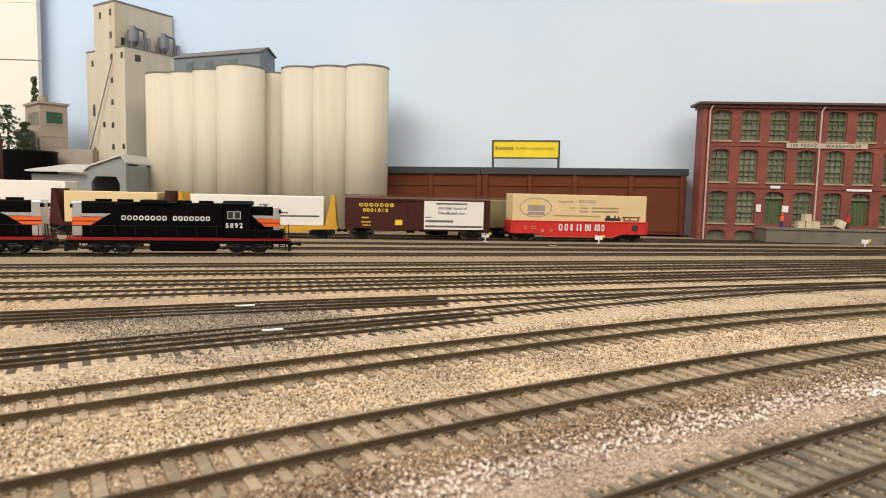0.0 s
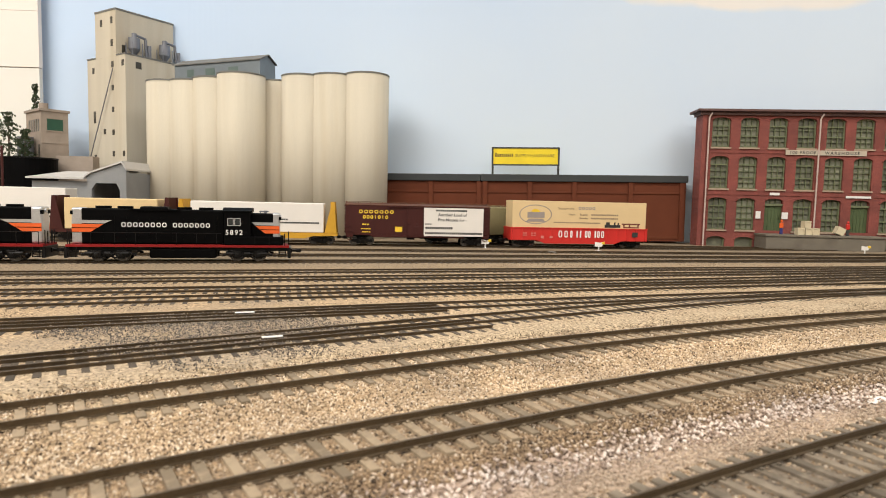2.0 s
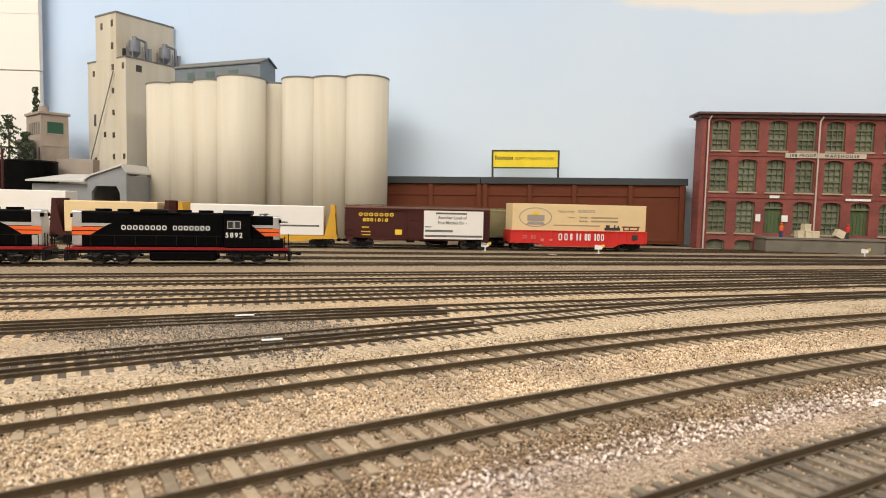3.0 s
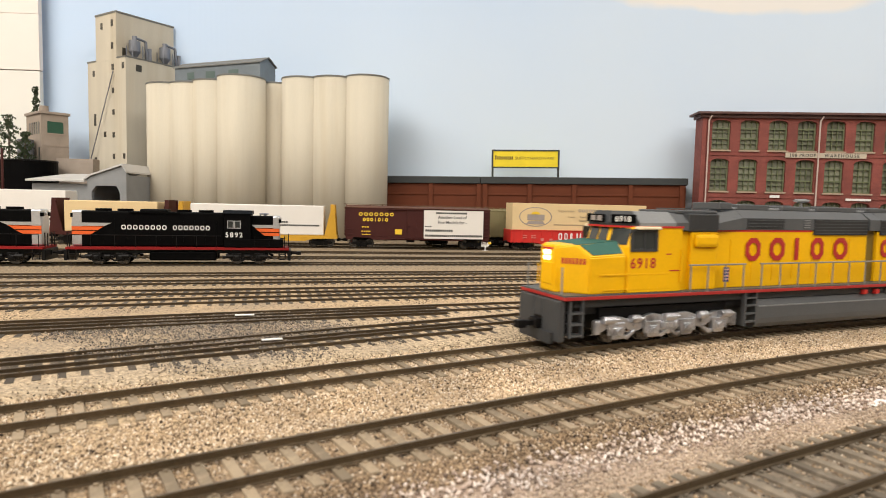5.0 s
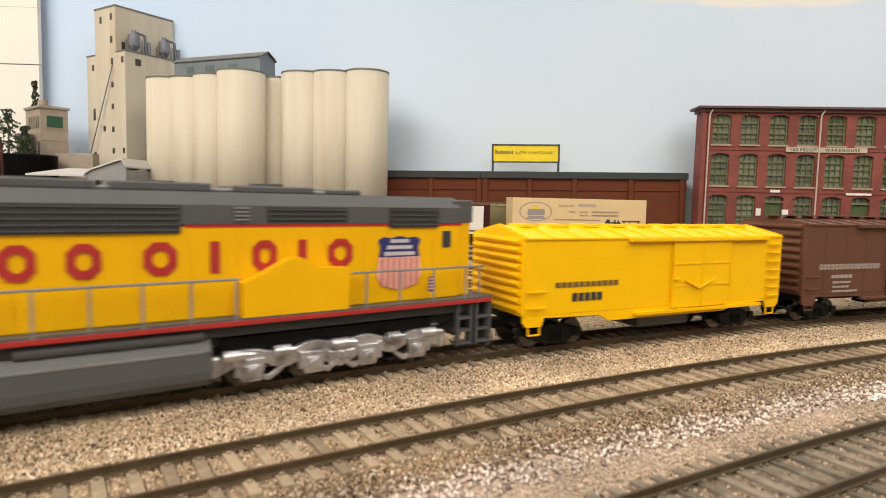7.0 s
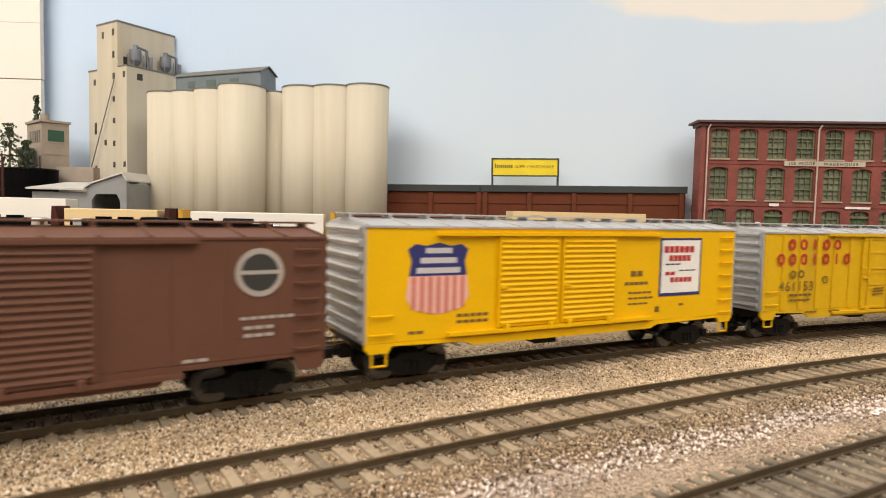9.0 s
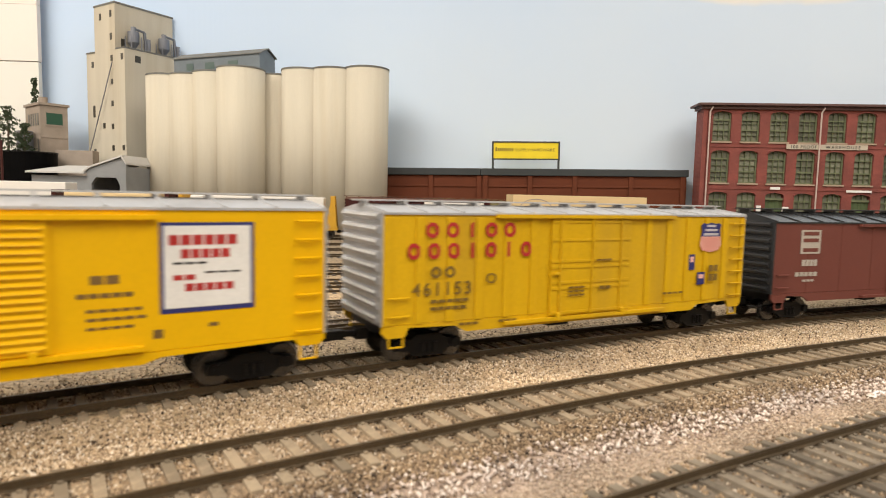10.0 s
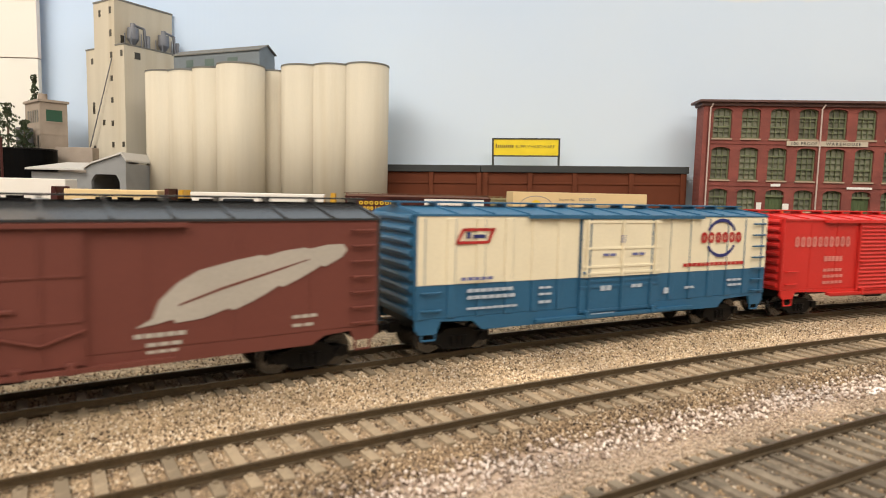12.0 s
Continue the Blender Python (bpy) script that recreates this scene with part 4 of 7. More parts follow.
def car_two_tone():
    t = box_car("box_car", "blue and ivory two-tone boxcar with a round emblem", 176, 49.5, 9.5, BLUE, BLUE, BLUE, side_posts=15, post_skip=(66, 112), doors=((68, 109, 12, 48.2),), door_style="plug", fishbelly=(-88 + 26, 88 - 30))
    h = 88
    up = part("upper_side", boxes((-h + 0.3, 68.5 - h - 1, SIDE - 0.22, SIDE - 0.02, 26, 49)), IVORY, t, "ivory upper side")
    part("upper_side", boxes((109.5 - h, h - 0.3, SIDE - 0.22, SIDE - 0.02, 26, 49)), IVORY, t, "ivory upper side")
    for i in range(16):
        x = -h + 1.2 + (176 - 2.4) * i / 15
        if 66 - h < x < 112 - h:
            continue
        part("side_post", boxes((max(x - 1.62, -h + 0.2), min(x + 1.62, h - 0.2), SIDE - 0.68, SIDE - 0.24, 26, 48.4), bevel=0.12), IVORY, up)
    dr = part("door_upper", boxes((68.3 - h, 108.7 - h, SIDE - 1.45, SIDE - 0.5, 26, 48.0)), IVORY, t, "ivory upper door")
    for z in (27.4, 30, 37, 47):
        part("door_rib", boxes((68.5 - h, 108.5 - h, SIDE - 1.75, SIDE - 1.5, z - 0.5, z + 0.5), bevel=0.1), IVORY, dr)
    for x in (70.4, 88, 105.6):
        part("lock_rod", rod(bmesh.new(), (x - h, SIDE - 2.0, 26), (x - h, SIDE - 2.0, 48), 0.5, 6), IVORY, dr)
    y = SIDE - 0.72
    fl = bmesh.new()
    for pts in ([(14, 39.6), (15, 40.6), (27.5, 40.6), (26.5, 39.6)], [(16.5, 44), (17.5, 45), (30, 45), (29, 44)], [(14, 39.6), (15.2, 39.6), (18, 45), (16.8, 45)], [(26.3, 39.6), (27.6, 40), (30, 45), (28.8, 45)]):
        prism(fl, [(x - h, z) for x, z in pts], y, y - 0.12)
    part("flag_emblem", fl, RED_LET, t, "red slanted frame emblem")
    part("emblem_bar", boxes((18.5 - h, 20 - h, y - 0.12, y, 41.5, 43.6), (21 - h, 25.8 - h, y - 0.12, y, 41.6, 42.8)), NAVY, t)
    ar = bmesh.new()
    for a0, a1 in ((25, 155), (205, 335)):
        pts = [(145.5 - h + 9.6 * math.cos(radians(a0 + (a1 - a0) * i / 12)), 40 + 8.4 * math.sin(radians(a0 + (a1 - a0) * i / 12))) for i in range(13)]
        pts += [(145.5 - h + 8.4 * math.cos(radians(a1 - (a1 - a0) * i / 12)), 40 + 7.0 * math.sin(radians(a1 - (a1 - a0) * i / 12))) for i in range(13)]
        prism(ar, pts, y, y - 0.12)
    part("round_emblem", ar, NAVY, t, "dark blue arcs")
    part("lettering", ring_letters(row_cells(133 - h, 158 - h, 38, 42.5, 6, 0.25), y - 0.2, y - 0.05, 1.1), RED_LET, t, "red lettering shapes")
    small_bars(t, [(123 - h, 161 - h, 28.2, 29.6)], y, RED_LET)
    small_bars(t, [(16 - h, 29 - h, 27.3, 28.4), (87 - h, 89.5 - h, 39, 42), (78 - h, 85 - h, 34, 35), (93 - h, 100 - h, 34, 35)], y - 1.2, mat("decal_soft_navy", (0.12, 0.13, 0.3), 0.5))
    small_bars(t, [(19 - h, 38 - h, 23, 24.2), (19 - h, 39 - h, 20.6, 21.8), (19 - h, 40 - h, 17, 17.8), (49 - h, 55 - h, 22.8, 23.6), (49 - h, 55 - h, 20.4, 21.2), (49 - h, 55 - h, 17.4, 18.4), (78 - h, 84 - h, 20.5, 22.5), (94 - h, 100 - h, 21, 22.4), (112 - h, 115 - h, 17.6, 20), (124 - h, 130 - h, 19, 20), (150 - h, 160 - h, 21, 22), (151 - h, 160 - h, 18.8, 19.8), (74 - h, 86 - h, 11, 11.9)], y - 0.4, mat("decal_pale_blue", (0.42, 0.48, 0.55), 0.5))
    return t


def car_brown():
    t = box_car("box_car", "brown forty-foot boxcar with a ribbed door and a round emblem", 142, 48.5, 9.5, BROWN, BROWN, BROWN, doors=((59, 82, 13, 47),), door_style="louver", seams=9, fishbelly=(-71 + 48, 71 - 46))
    h, y = 71, SIDE - 0.16
    part("lettering", ring_letters(row_cells(10.4 - h, 53 - h, 26.6, 29.4, 16, 0.25, ()), y - 0.12, y, 0.7), BROWN_DECAL, t, "pale grey lettering shapes")
    small_bars(t, [(19 - h, 34 - h, 22.4, 24), (20 - h, 33 - h, 19.8, 20.8), (20 - h, 32 - h, 17.6, 18.6), (20 - h, 38 - h, 15.4, 16.4), (117 - h, 133 - h, 25.4, 26.3), (118 - h, 127 - h, 22.6, 23.6), (118 - h, 127 - h, 20.4, 21.4), (102 - h, 109 - h, 15, 15.9)], y, BROWN_DECAL)
    d = rod(bmesh.new(), (122.5 - h, y, 38.7), (122.5 - h, y - 0.12, 38.7), 6.9, 28)
    part("round_emblem", d, BROWN_DECAL, t, "grey round emblem")
    e = rod(bmesh.new(), (122.5 - h, y - 0.12, 38.7), (122.5 - h, y - 0.18, 38.7), 5.3, 28)
    part("emblem_core", e, DECAL_K, t)
    part("emblem_bar", boxes((116.6 - h, 128.4 - h, y - 0.26, y - 0.15, 38.2, 39.3)), BROWN_DECAL, t)
    return t


def car_plain_yellow():
    t = box_car("box_car", "bright yellow forty-foot refrigerator car with plain sides", 142, 43.0, 10.5, YELLOW_A, YELLOW_A, YELLOW_A, doors=((73, 108, 13.5, 41.5),), walk=False, peak=4.2, fishbelly=(-71 + 40, 71 - 36))
    h, y = 71, SIDE - 0.1
    small_bars(t, [(14 - h, 45 - h, 24.5, 26.5)], y, mat("decal_brown", (0.16, 0.09, 0.02), 0.6))
    small_bars(t, [(22 - h, 37 - h, 19, 22.2)], y, DECAL_K)
    hat = bmesh.new()
    for i in range(9):
        x = -60 + 120 * i / 8
        box(hat, x - 4, x + 4, -5, 5, 46.4, 47.6)
    part("roof_hatch", hat, YELLOW_A, t)
    br = rod(bmesh.new(), (80 - h, SIDE - 1.6, 25), (88 - h, SIDE - 1.6, 21.5), 0.5, 6)
    rod(br, (88 - h, SIDE - 1.6, 21.5), (97 - h, SIDE - 1.6, 25), 0.5, 6)
    part("door_bar", br, YELLOW_A, t)
    part("fuel_tank", boxes((62 - h, 92 - h, -12, 12, 4.5, 10.5), bevel=1.5), GREY, t, "grey underfloor tank")
    return t


def car_red():
    t = box_car("box_car", "bright red boxcar with a ribbed door", 176, 48, 10.5, CAR_RED, CAR_RED, CAR_RED, doors=((50, 80, 13, 46.5),), door_style="louver", seams=9)
    h, y = 88, SIDE - 0.2
    part("lettering", ring_letters(row_cells(7 - h, 44 - h, 35, 40, 10, 0.3), y - 0.12, y, 1.0), mat("decal_pale_red", (0.6, 0.2, 0.17), 0.5), t, "pale lettering shapes")
    small_bars(t, [(27 - h, 40 - h, 28, 30.5), (27 - h, 40 - h, 23, 24.4), (27 - h, 41 - h, 20, 21.4), (27 - h, 41 - h, 17, 18.4)], y, mat("decal_pale_red", (0.6, 0.2, 0.17), 0.5))
    return t


def diesel_truck(parent, x0, x1, axles, r=5.8, material=SILVER, top=15.5):
    """A cast locomotive truck: a beam that dips and swells between the axles, pedestals, journal boxes, brake cylinders, hangers."""
    L = x1 - x0
    step = L / axles
    bright = material == SILVER
    for s in (-1, 1):
        bm = bmesh.new()
        y0, y1 = sorted((s * 11.6, s * 13.6))
        up, low = [], []
        n = axles * 12
        for i in range(n + 1):
            u = i / n
            c = math.cos(2 * math.pi * u * axles)
            mid = math.exp(-((u - 0.5) / 0.16) ** 2)
            up.append((x0 + L * u, top - 4.2 - 0.9 * c + 0.9 * mid))
            low.append((x0 + L * u, 7.4 - 1.6 * c - 2.2 * mid if abs(c) < 0.98 or i in (0, n) else 5.6 - 2.2 * mid))
        prism(bm, up + low[::-1], y0, y1)
        for i in range(axles):
            x = x0 + step * (i + 0.5)
            a = 1 if i < axles / 2 else -1
            # pedestal jaws and a journal box with a round cover
            prism(bm, [(x - 3.9, 9.6), (x + 3.9, 9.6), (x + 3.4, 5.2), (x + 2.6, 2.9), (x - 2.6, 2.9), (x - 3.4, 5.2)], *sorted((s * 12.2, s * 14.6)))
            box(bm, x - 2.3, x + 2.3, *sorted((s * 14.4, s * 15.3)), 3.8, 8.2, bevel=0.7)
            rod(bm, (x, s * 15.2, 5.9), (x, s * 16.0, 5.9), 1.5, 14)
            prism(bm, [(x + a * 3.2, 3.0), (x + a * 5.2, 2.5), (x + a * step * 0.5, 5.2), (x + a * step * 0.5, 6.6), (x + a * 5.0, 4.2), (x + a * 3.2, 4.6)], *sorted((s * 12.6, s * 14.2)))
            rod(bm, (x - a * 4.2, s * 14.2, 4.6), (x - a * 4.2, s * 14.2, 10.2), 0.7, 8)
        # brake cylinders lie along the top of the beam
        for i in range(axles + 1):
            x = min(max(x0 + step * i, x0 + 5), x1 - 5)
            w = 3.0 if i % 2 else 3.8
            rod(bm, (x - w, s * 14.6, top - 4.4), (x + w * 0.6, s * 14.6, top - 4.4), 1.75, 14)
            rod(bm, (x + w * 0.6, s * 14.6, top - 4.4), (x + w * 1.3, s * 14.6, top - 4.6), 0.8, 10)
            box(bm, x - 1.2, x + 1.2, *sorted((s * 13.2, s * 14.8)), top - 7.6, top - 5.4, bevel=0.3)
        # bolster guides in the middle
        xm = (x0 + x1) / 2
        box(bm, xm - 4.6, xm + 4.6, *sorted((s * 13, s * 15.0)), 6.0, top - 6.2, bevel=0.8)
        for d in (-2.8, 0, 2.8):
            rod(bm, (xm + d, s * 15.0, 6.4), (xm + d, s * 15.0, top - 6.6), 0.85, 10)
        for x in (x0 - 0.5, x1 + 0.5):
            box(bm, x - 1.6, x + 1.6, *sorted((s * 11.6, s * 14.2)), 5.0, top - 4.2, bevel=0.9)
        sharp = [e for e in bm.edges if len(e.link_faces) == 2 and e.calc_face_angle() > 0.95]
        bmesh.ops.bevel(bm, geom=sharp, offset=0.00026, segments=2, profile=0.5, affect="EDGES", clamp_overlap=True)
        part("truck_frame", bm, material, parent, "bright cast truck side frame" if bright else "")
    part("truck_core", boxes((x0 + 2, x1 - 2, -11, 11, 6, top)), BLACK_P, parent)
    for i in range(axles):
        wheelset(parent, x0 + step * (i + 0.5), r, r - 0.4)


def rail_posts(parent, xs, y, z0, z1, material, r=0.36):
    for x in xs:
        part("handrail_post", rod(bmesh.new(), (x, y, z0), (x, y, z1), r, 6), material, parent)


def yellow_diesel():
    L, h = 339, 169.5
    t = thing("locomotive", "yellow and grey eight-axle diesel locomotive with silver trucks", "locomotive", group="train")
    X = lambda v: (v - h) * 1.018
    part("frame", boxes((X(6), X(333), -9, 9, 13, 19.5), (X(10), X(329), -14.5, 14.5, 17, 20.1)), GREY_D, t)
    part("sill_stripe", boxes((X(4), X(336), -17.2, 17.2, 20.2, 21.6), bevel=0.15), mat("dull_red", (0.36, 0.02, 0.016), 0.5), t, "red edge along the walkway")
    part("walkway", boxes((X(4), X(336), -17, 17, 21.6, 22.2)), GREY, t)
    # nose and cab: the front is cut back at both corners

    def plan(xf, xs, yf, w, xr):
        return [(X(xf), -yf), (X(xs), -w), (X(xr), -w), (X(xr), w), (X(xs), w), (X(xf), yf)]
    nose = bmesh.new()
    for q in ((6.2, 5.2, 22.2), (6.2, 5.2, 40.4), (7.0, 5.0, 41.4), (12.0, 11.2, 41.4), (16, 15.8, 22.2), (16, 15.8, 36.8), (33, 15.8, 22.2), (33, 15.8, 37.6), (33, 11.0, 43.2)):
        for e in (-1, 1):
            nose.verts.new((X(q[0]) * 0.001, e * q[1] * 0.001, q[2] * 0.001))
    bmesh.ops.convex_hull(nose, input=nose.verts)
    bmesh.ops.dissolve_limit(nose, angle_limit=0.06, verts=nose.verts, edges=nose.edges)
    bmesh.ops.bevel(nose, geom=list(nose.edges), offset=0.0004, segments=2, affect="EDGES")
    part("nose", nose, YELLOW, t)
    for e in (-1, 1):
        g = [(X(13.8), e * 11.35, 41.5), (X(17.4), e * 15.1, 37.7), (X(31.6), e * 15.1, 38.4), (X(31.6), e * 11.15, 43.1)]
        part("antiglare_panel", plate(bmesh.new(), g if e < 0 else g[::-1], 0.25), GREEN, t, "dark green anti-glare panel")
    part("antiglare_panel", plate(bmesh.new(), [(X(13), 10.6, 41.55), (X(13), -10.6, 41.55), (X(31.4), -10.6, 43.15), (X(31.4), 10.6, 43.15)], 0.25), GREEN, t, "dark green anti-glare panel")
    # solid dark block added to fill the see-through gap behind the steps
    part("step_well", boxes((X(3), X(17), -11, 11, 5, 20)), BLACK_P, t, "dark block added behind the steps")
    cab = loft(bmesh.new(), [(plan(29.6, 34, 7, 16.2, 61.2), 22.2), (plan(29.6, 34, 7, 16.2, 61.2), 41), (plan(32, 37, 6.6, 16.2, 61.2), 49.4)])
    bmesh.ops.bevel(cab, geom=list(cab.edges), offset=0.0003, segments=1, affect="EDGES")
    part("cab", cab, YELLOW, t)
    roof = [(plan(30.2, 38, 6.6, 16.5, 57.4), 49.7), (plan(30.2, 38, 6.6, 16.5, 57.4), 51), (plan(33, 39.5, 5.6, 11.2, 57.4), 55.6)]
    rf = loft(bmesh.new(), [([(max(x, X(38.2)), y) for x, y in pts], z) for pts, z in roof])
    part("cab_roof", rf, mat("cab_roof_grey", (0.2, 0.205, 0.21), 0.3), t, "light grey cab roof")
    part("roof_front", loft(bmesh.new(), [([(min(x, X(38.4)), y * 1.004) for x, y in pts], z + 0.1) for pts, z in roof]), GREY_D, t, "dark front of the cab roof")
    part("roof_link", loft(bmesh.new(), [(plan(57.4, 57.5, 15.4, 15.5, 65), 48), (plan(57.4, 57.5, 15.4, 15.5, 65), 51.2), (plan(57.4, 57.5, 11, 11.1, 65), 55.2)]), GREY, t)
    part("cab_trim", loft(bmesh.new(), [(plan(30, 37.6, 6.8, 16.6, 61.4), 48.9), (plan(30, 37.6, 6.8, 16.6, 61.4), 49.65)]), RED, t, "red line under the roof")
    for e in (-1, 1):
        nb = part("number_board", boxes((-5, 5, -0.9, 0.9, 0, 3.6), bevel=0.3), BLACK, t, "black number board")
        nb.matrix_basis = pose(X(34.2) / 1000, e * 0.0116, 0.0507, 0, 0, e * 51)
        if e < 0:
            text("board_number", "6918", 2.4, DECAL_W, nb, pose(0, -0.00092, 0.0006, 90), "pale number 6918", 0.03)
    part("front_board", boxes((X(29.4), X(30.4), -4.8, 4.8, 50.8, 54.2), bevel=0.25), BLACK, t)
    part("board_mark", boxes((X(29.2), X(29.4), -3.6, -0.6, 51.4, 53.6), (X(29.2), X(29.4), 0.6, 3.6, 51.4, 53.6)), DECAL_G, t)
    for e in (-1, 1):
        y0, y1 = sorted((e * 16.1, e * 16.6))
        w = part("side_window", boxes((X(35.4), X(47.2), *sorted((e * 16.0, e * 16.3)), 40.2, 47.6)), GLASS, t)
        for row in ((34.4, 48.2, 39.2, 40.4), (34.4, 48.2, 47.4, 48.4), (34.4, 35.6, 40.4, 47.4), (46.8, 48.2, 40.4, 47.4), (41.0, 41.7, 40.4, 47.4)):
            part("window_frame", boxes((X(row[0]), X(row[1]), y0, y1, row[2], row[3])), GREY_D, w)
        part("sunshade", boxes((X(36.5), X(48.2), *sorted((e * 16.2, e * 18.4)), 48.3, 49.5), bevel=0.3), CREAM, t, "cream window shade")
        part("grab_iron", rod(bmesh.new(), (X(60.4), e * 16.9, 26), (X(60.4), e * 16.9, 40), 0.3, 6), YELLOW, t)
        # corner windscreen on the cut-back face
        a0, b0, a1, b1 = Vector((X(29.6), e * 7, 41)), Vector((X(34), e * 16.2, 41)), Vector((X(32), e * 6.6, 49.4)), Vector((X(37), e * 16.2, 49.4))

        def face(u, v):
            return tuple(a0.lerp(b0, u).lerp(a1.lerp(b1, u), v))
        q = [face(0.1, 0.1), face(0.86, 0.1), face(0.86, 0.9), face(0.1, 0.9)]
        part("windscreen", plate(bmesh.new(), q if e < 0 else q[::-1], 0.22), GLASS, t)
        q = [(X(29.8), e * 0.5, 41.8), (X(29.8), e * 6.2, 41.8), (X(31.8), e * 5.9, 48.6), (X(31.8), e * 0.5, 48.6)]
        part("windscreen", plate(bmesh.new(), q if e < 0 else q[::-1], 0.3), GLASS, t)
        # bars on the cut-back nose
        c0, c1 = Vector((X(6.2), e * 5.2, 0)), Vector((X(16), e * 15.8, 0))
        for i in range(7):
            u = 0.2 + i * 0.1
            p, r = c0.lerp(c1, u), c0.lerp(c1, u + 0.065)
            q = [(p.x, p.y, 34.0), (r.x, r.y, 34.0), (r.x, r.y, 36.4), (p.x, p.y, 36.4)]
            part("nose_mark", plate(bmesh.new(), q if e < 0 else q[::-1], 0.12), RED_LET, t)
        for u in (0.06, 0.97):
            p = c0.lerp(c1, u)
            part("nose_rail", rod(bmesh.new(), (p.x - 0.8, p.y + e * 0.8, 24.5), (p.x - 0.8, p.y + e * 0.8, 33), 0.3, 6), YELLOW, t)
    text("cab_number", "6918", 4.3, RED_LET, t, pose(X(41.2) / 1000, -0.01628, 0.0324, 90), "red number 6918", 0.09, 1.15)
    part("cab_moulding", boxes((X(20), X(56), -16.3, -16.1, 29.6, 30.2), bevel=0.05), YELLOW, t)
    part("cab_moulding", boxes((X(22), X(56), -16.3, -16.1, 23.6, 24.1)), YELLOW, t)
    for x0, x1, z in ((53, 55.5, 37.8), (55, 60.5, 30.8)):
        part("cab_mark", boxes((X(x0), X(x1), -16.3, -16.1, z, z + 0.5)), RED_LET, t)
    for z in (38.2, 35.9):
        for y in (-1.3, 1.3):
            part("headlight", rod(bmesh.new(), (X(6.4), y, z), (X(5.6), y, z), 1.0, 14), HEADLIGHT, t, "glowing headlight")
    part("nose_door", boxes((X(5.9), X(6.3), -4.2, 4.2, 25.2, 34), bevel=0.15), YELLOW, t)
    part("nose_mark", boxes((X(6.0), X(6.4), -4, 4, 39.4, 40.2)), RED_LET, t)
    # electrical cabinet behind the cab
    part("cabinet_joint", boxes((X(61), X(67.2), -13.2, 13.2, 22.2, 47.4)), YELLOW, t, "recessed joint behind the cab")
    part("cabinet", boxes((X(67.2), X(82.2), -14.8, 14.8, 22.2, 47.4), bevel=0.5), YELLOW, t)
    for e in (-1, 1):
        part("cabinet_hatch", boxes((X(68.6), X(81.8), *sorted((e * 14, e * 16.6)), 40.5, 46.6), bevel=1.6), YELLOW, t)
    part("intake_screen", boxes((X(65), X(82), -15.4, 15.4, 47.4, 55.2), bevel=0.6), GREY_D, t, "dark mesh intake")
    mesh_bar = shared_mesh("mesh_bar", boxes((X(65.6), X(81.4), -0.1, 0, -0.1, 0.1)), GREY_D)
    for e in (-1, 1):
        for i in range(7):
            ob = piece("mesh_bar", mesh_bar, t, 0 if e < 0 else X(65.6) + X(81.4), e * 15.4, 48.4 + i * 0.98, 0 if e < 0 else 180)
    part("cabinet_roof", boxes((X(61), X(84), -12, 12, 55.2, 56.6), bevel=0.4), GREY, t)
    tp = bmesh.new()
    for q in ((82, 14.8, 48.2), (82, 14.8, 51.2), (82, 11.4, 55.2), (98, 12.9, 48.2), (98, 12.9, 53.5), (98, 9, 57.1)):
        for e in (-1, 1):
            tp.verts.new((X(q[0]) * 0.001, e * q[1] * 0.001, q[2] * 0.001))
    bmesh.ops.convex_hull(tp, input=tp.verts)
    part("hood_taper", tp, GREY, t, "slanting grey start of the hood roof")
    # long hood
    HY = 12.5
    hood = bmesh.new()
    box(hood, X(82), X(183), -HY, HY, 22.2, 47.8, bevel=0.4)
    box(hood, X(190.5), X(324), -HY, HY, 22.2, 47.8, bevel=0.4)
    ho = part("hood", hood, YELLOW, t)
    seam = shared_mesh("door_seam", boxes((0, 0.5, -0.22, 0, 25, 44)), YELLOW)
    latch = shared_mesh("door_latch", boxes((0, 1.2, -0.4, 0, 33, 34)), YELLOW)
    for x in range(92, 320, 13):
        if 177 < x < 192:
            continue
        for s in (-1, 1):
            piece("door_seam", seam, ho, X(x), s * HY, 0, 0 if s < 0 else 180)
            piece("door_latch", latch, ho, X(x + 5), s * HY, 0, 0 if s < 0 else 180)
    # the dark olive puts the shade of this recess into the colour
    part("hood_gap", boxes((X(183), X(190.5), -HY + 1.6, HY - 1.6, 17, 54)), mat("olive_shadow_paint", (0.16, 0.1, 0.01), 0.6), t, "recessed hood joint, its shade painted in dark olive")
    part("hood_trim", boxes((X(82), X(143), -HY - 0.15, HY + 0.15, 47.4, 48.3), (X(234), X(325), -HY - 0.15, HY + 0.15, 47.4, 48.3)), RED, t)
    top = bmesh.new()
    for a, b in ((98, 182.4), (183, 190.4), (191, 324)):
        e = 0.4 if b - a > 20 else 1.2
        prism(top, [(-HY - e, 48.3), (-HY - e, 53.6), (-9, 57.2), (9, 57.2), (HY + e, 53.6), (HY + e, 48.3)], X(a), X(b), "x")
    part("hood_top", top, GREY, t, "grey upper hood")
    part("hood_ridge", boxes((X(98), X(286), -7.5, 7.5, 57.2, 58.3), bevel=0.4), GREY_L, t, "grey roof ridge")
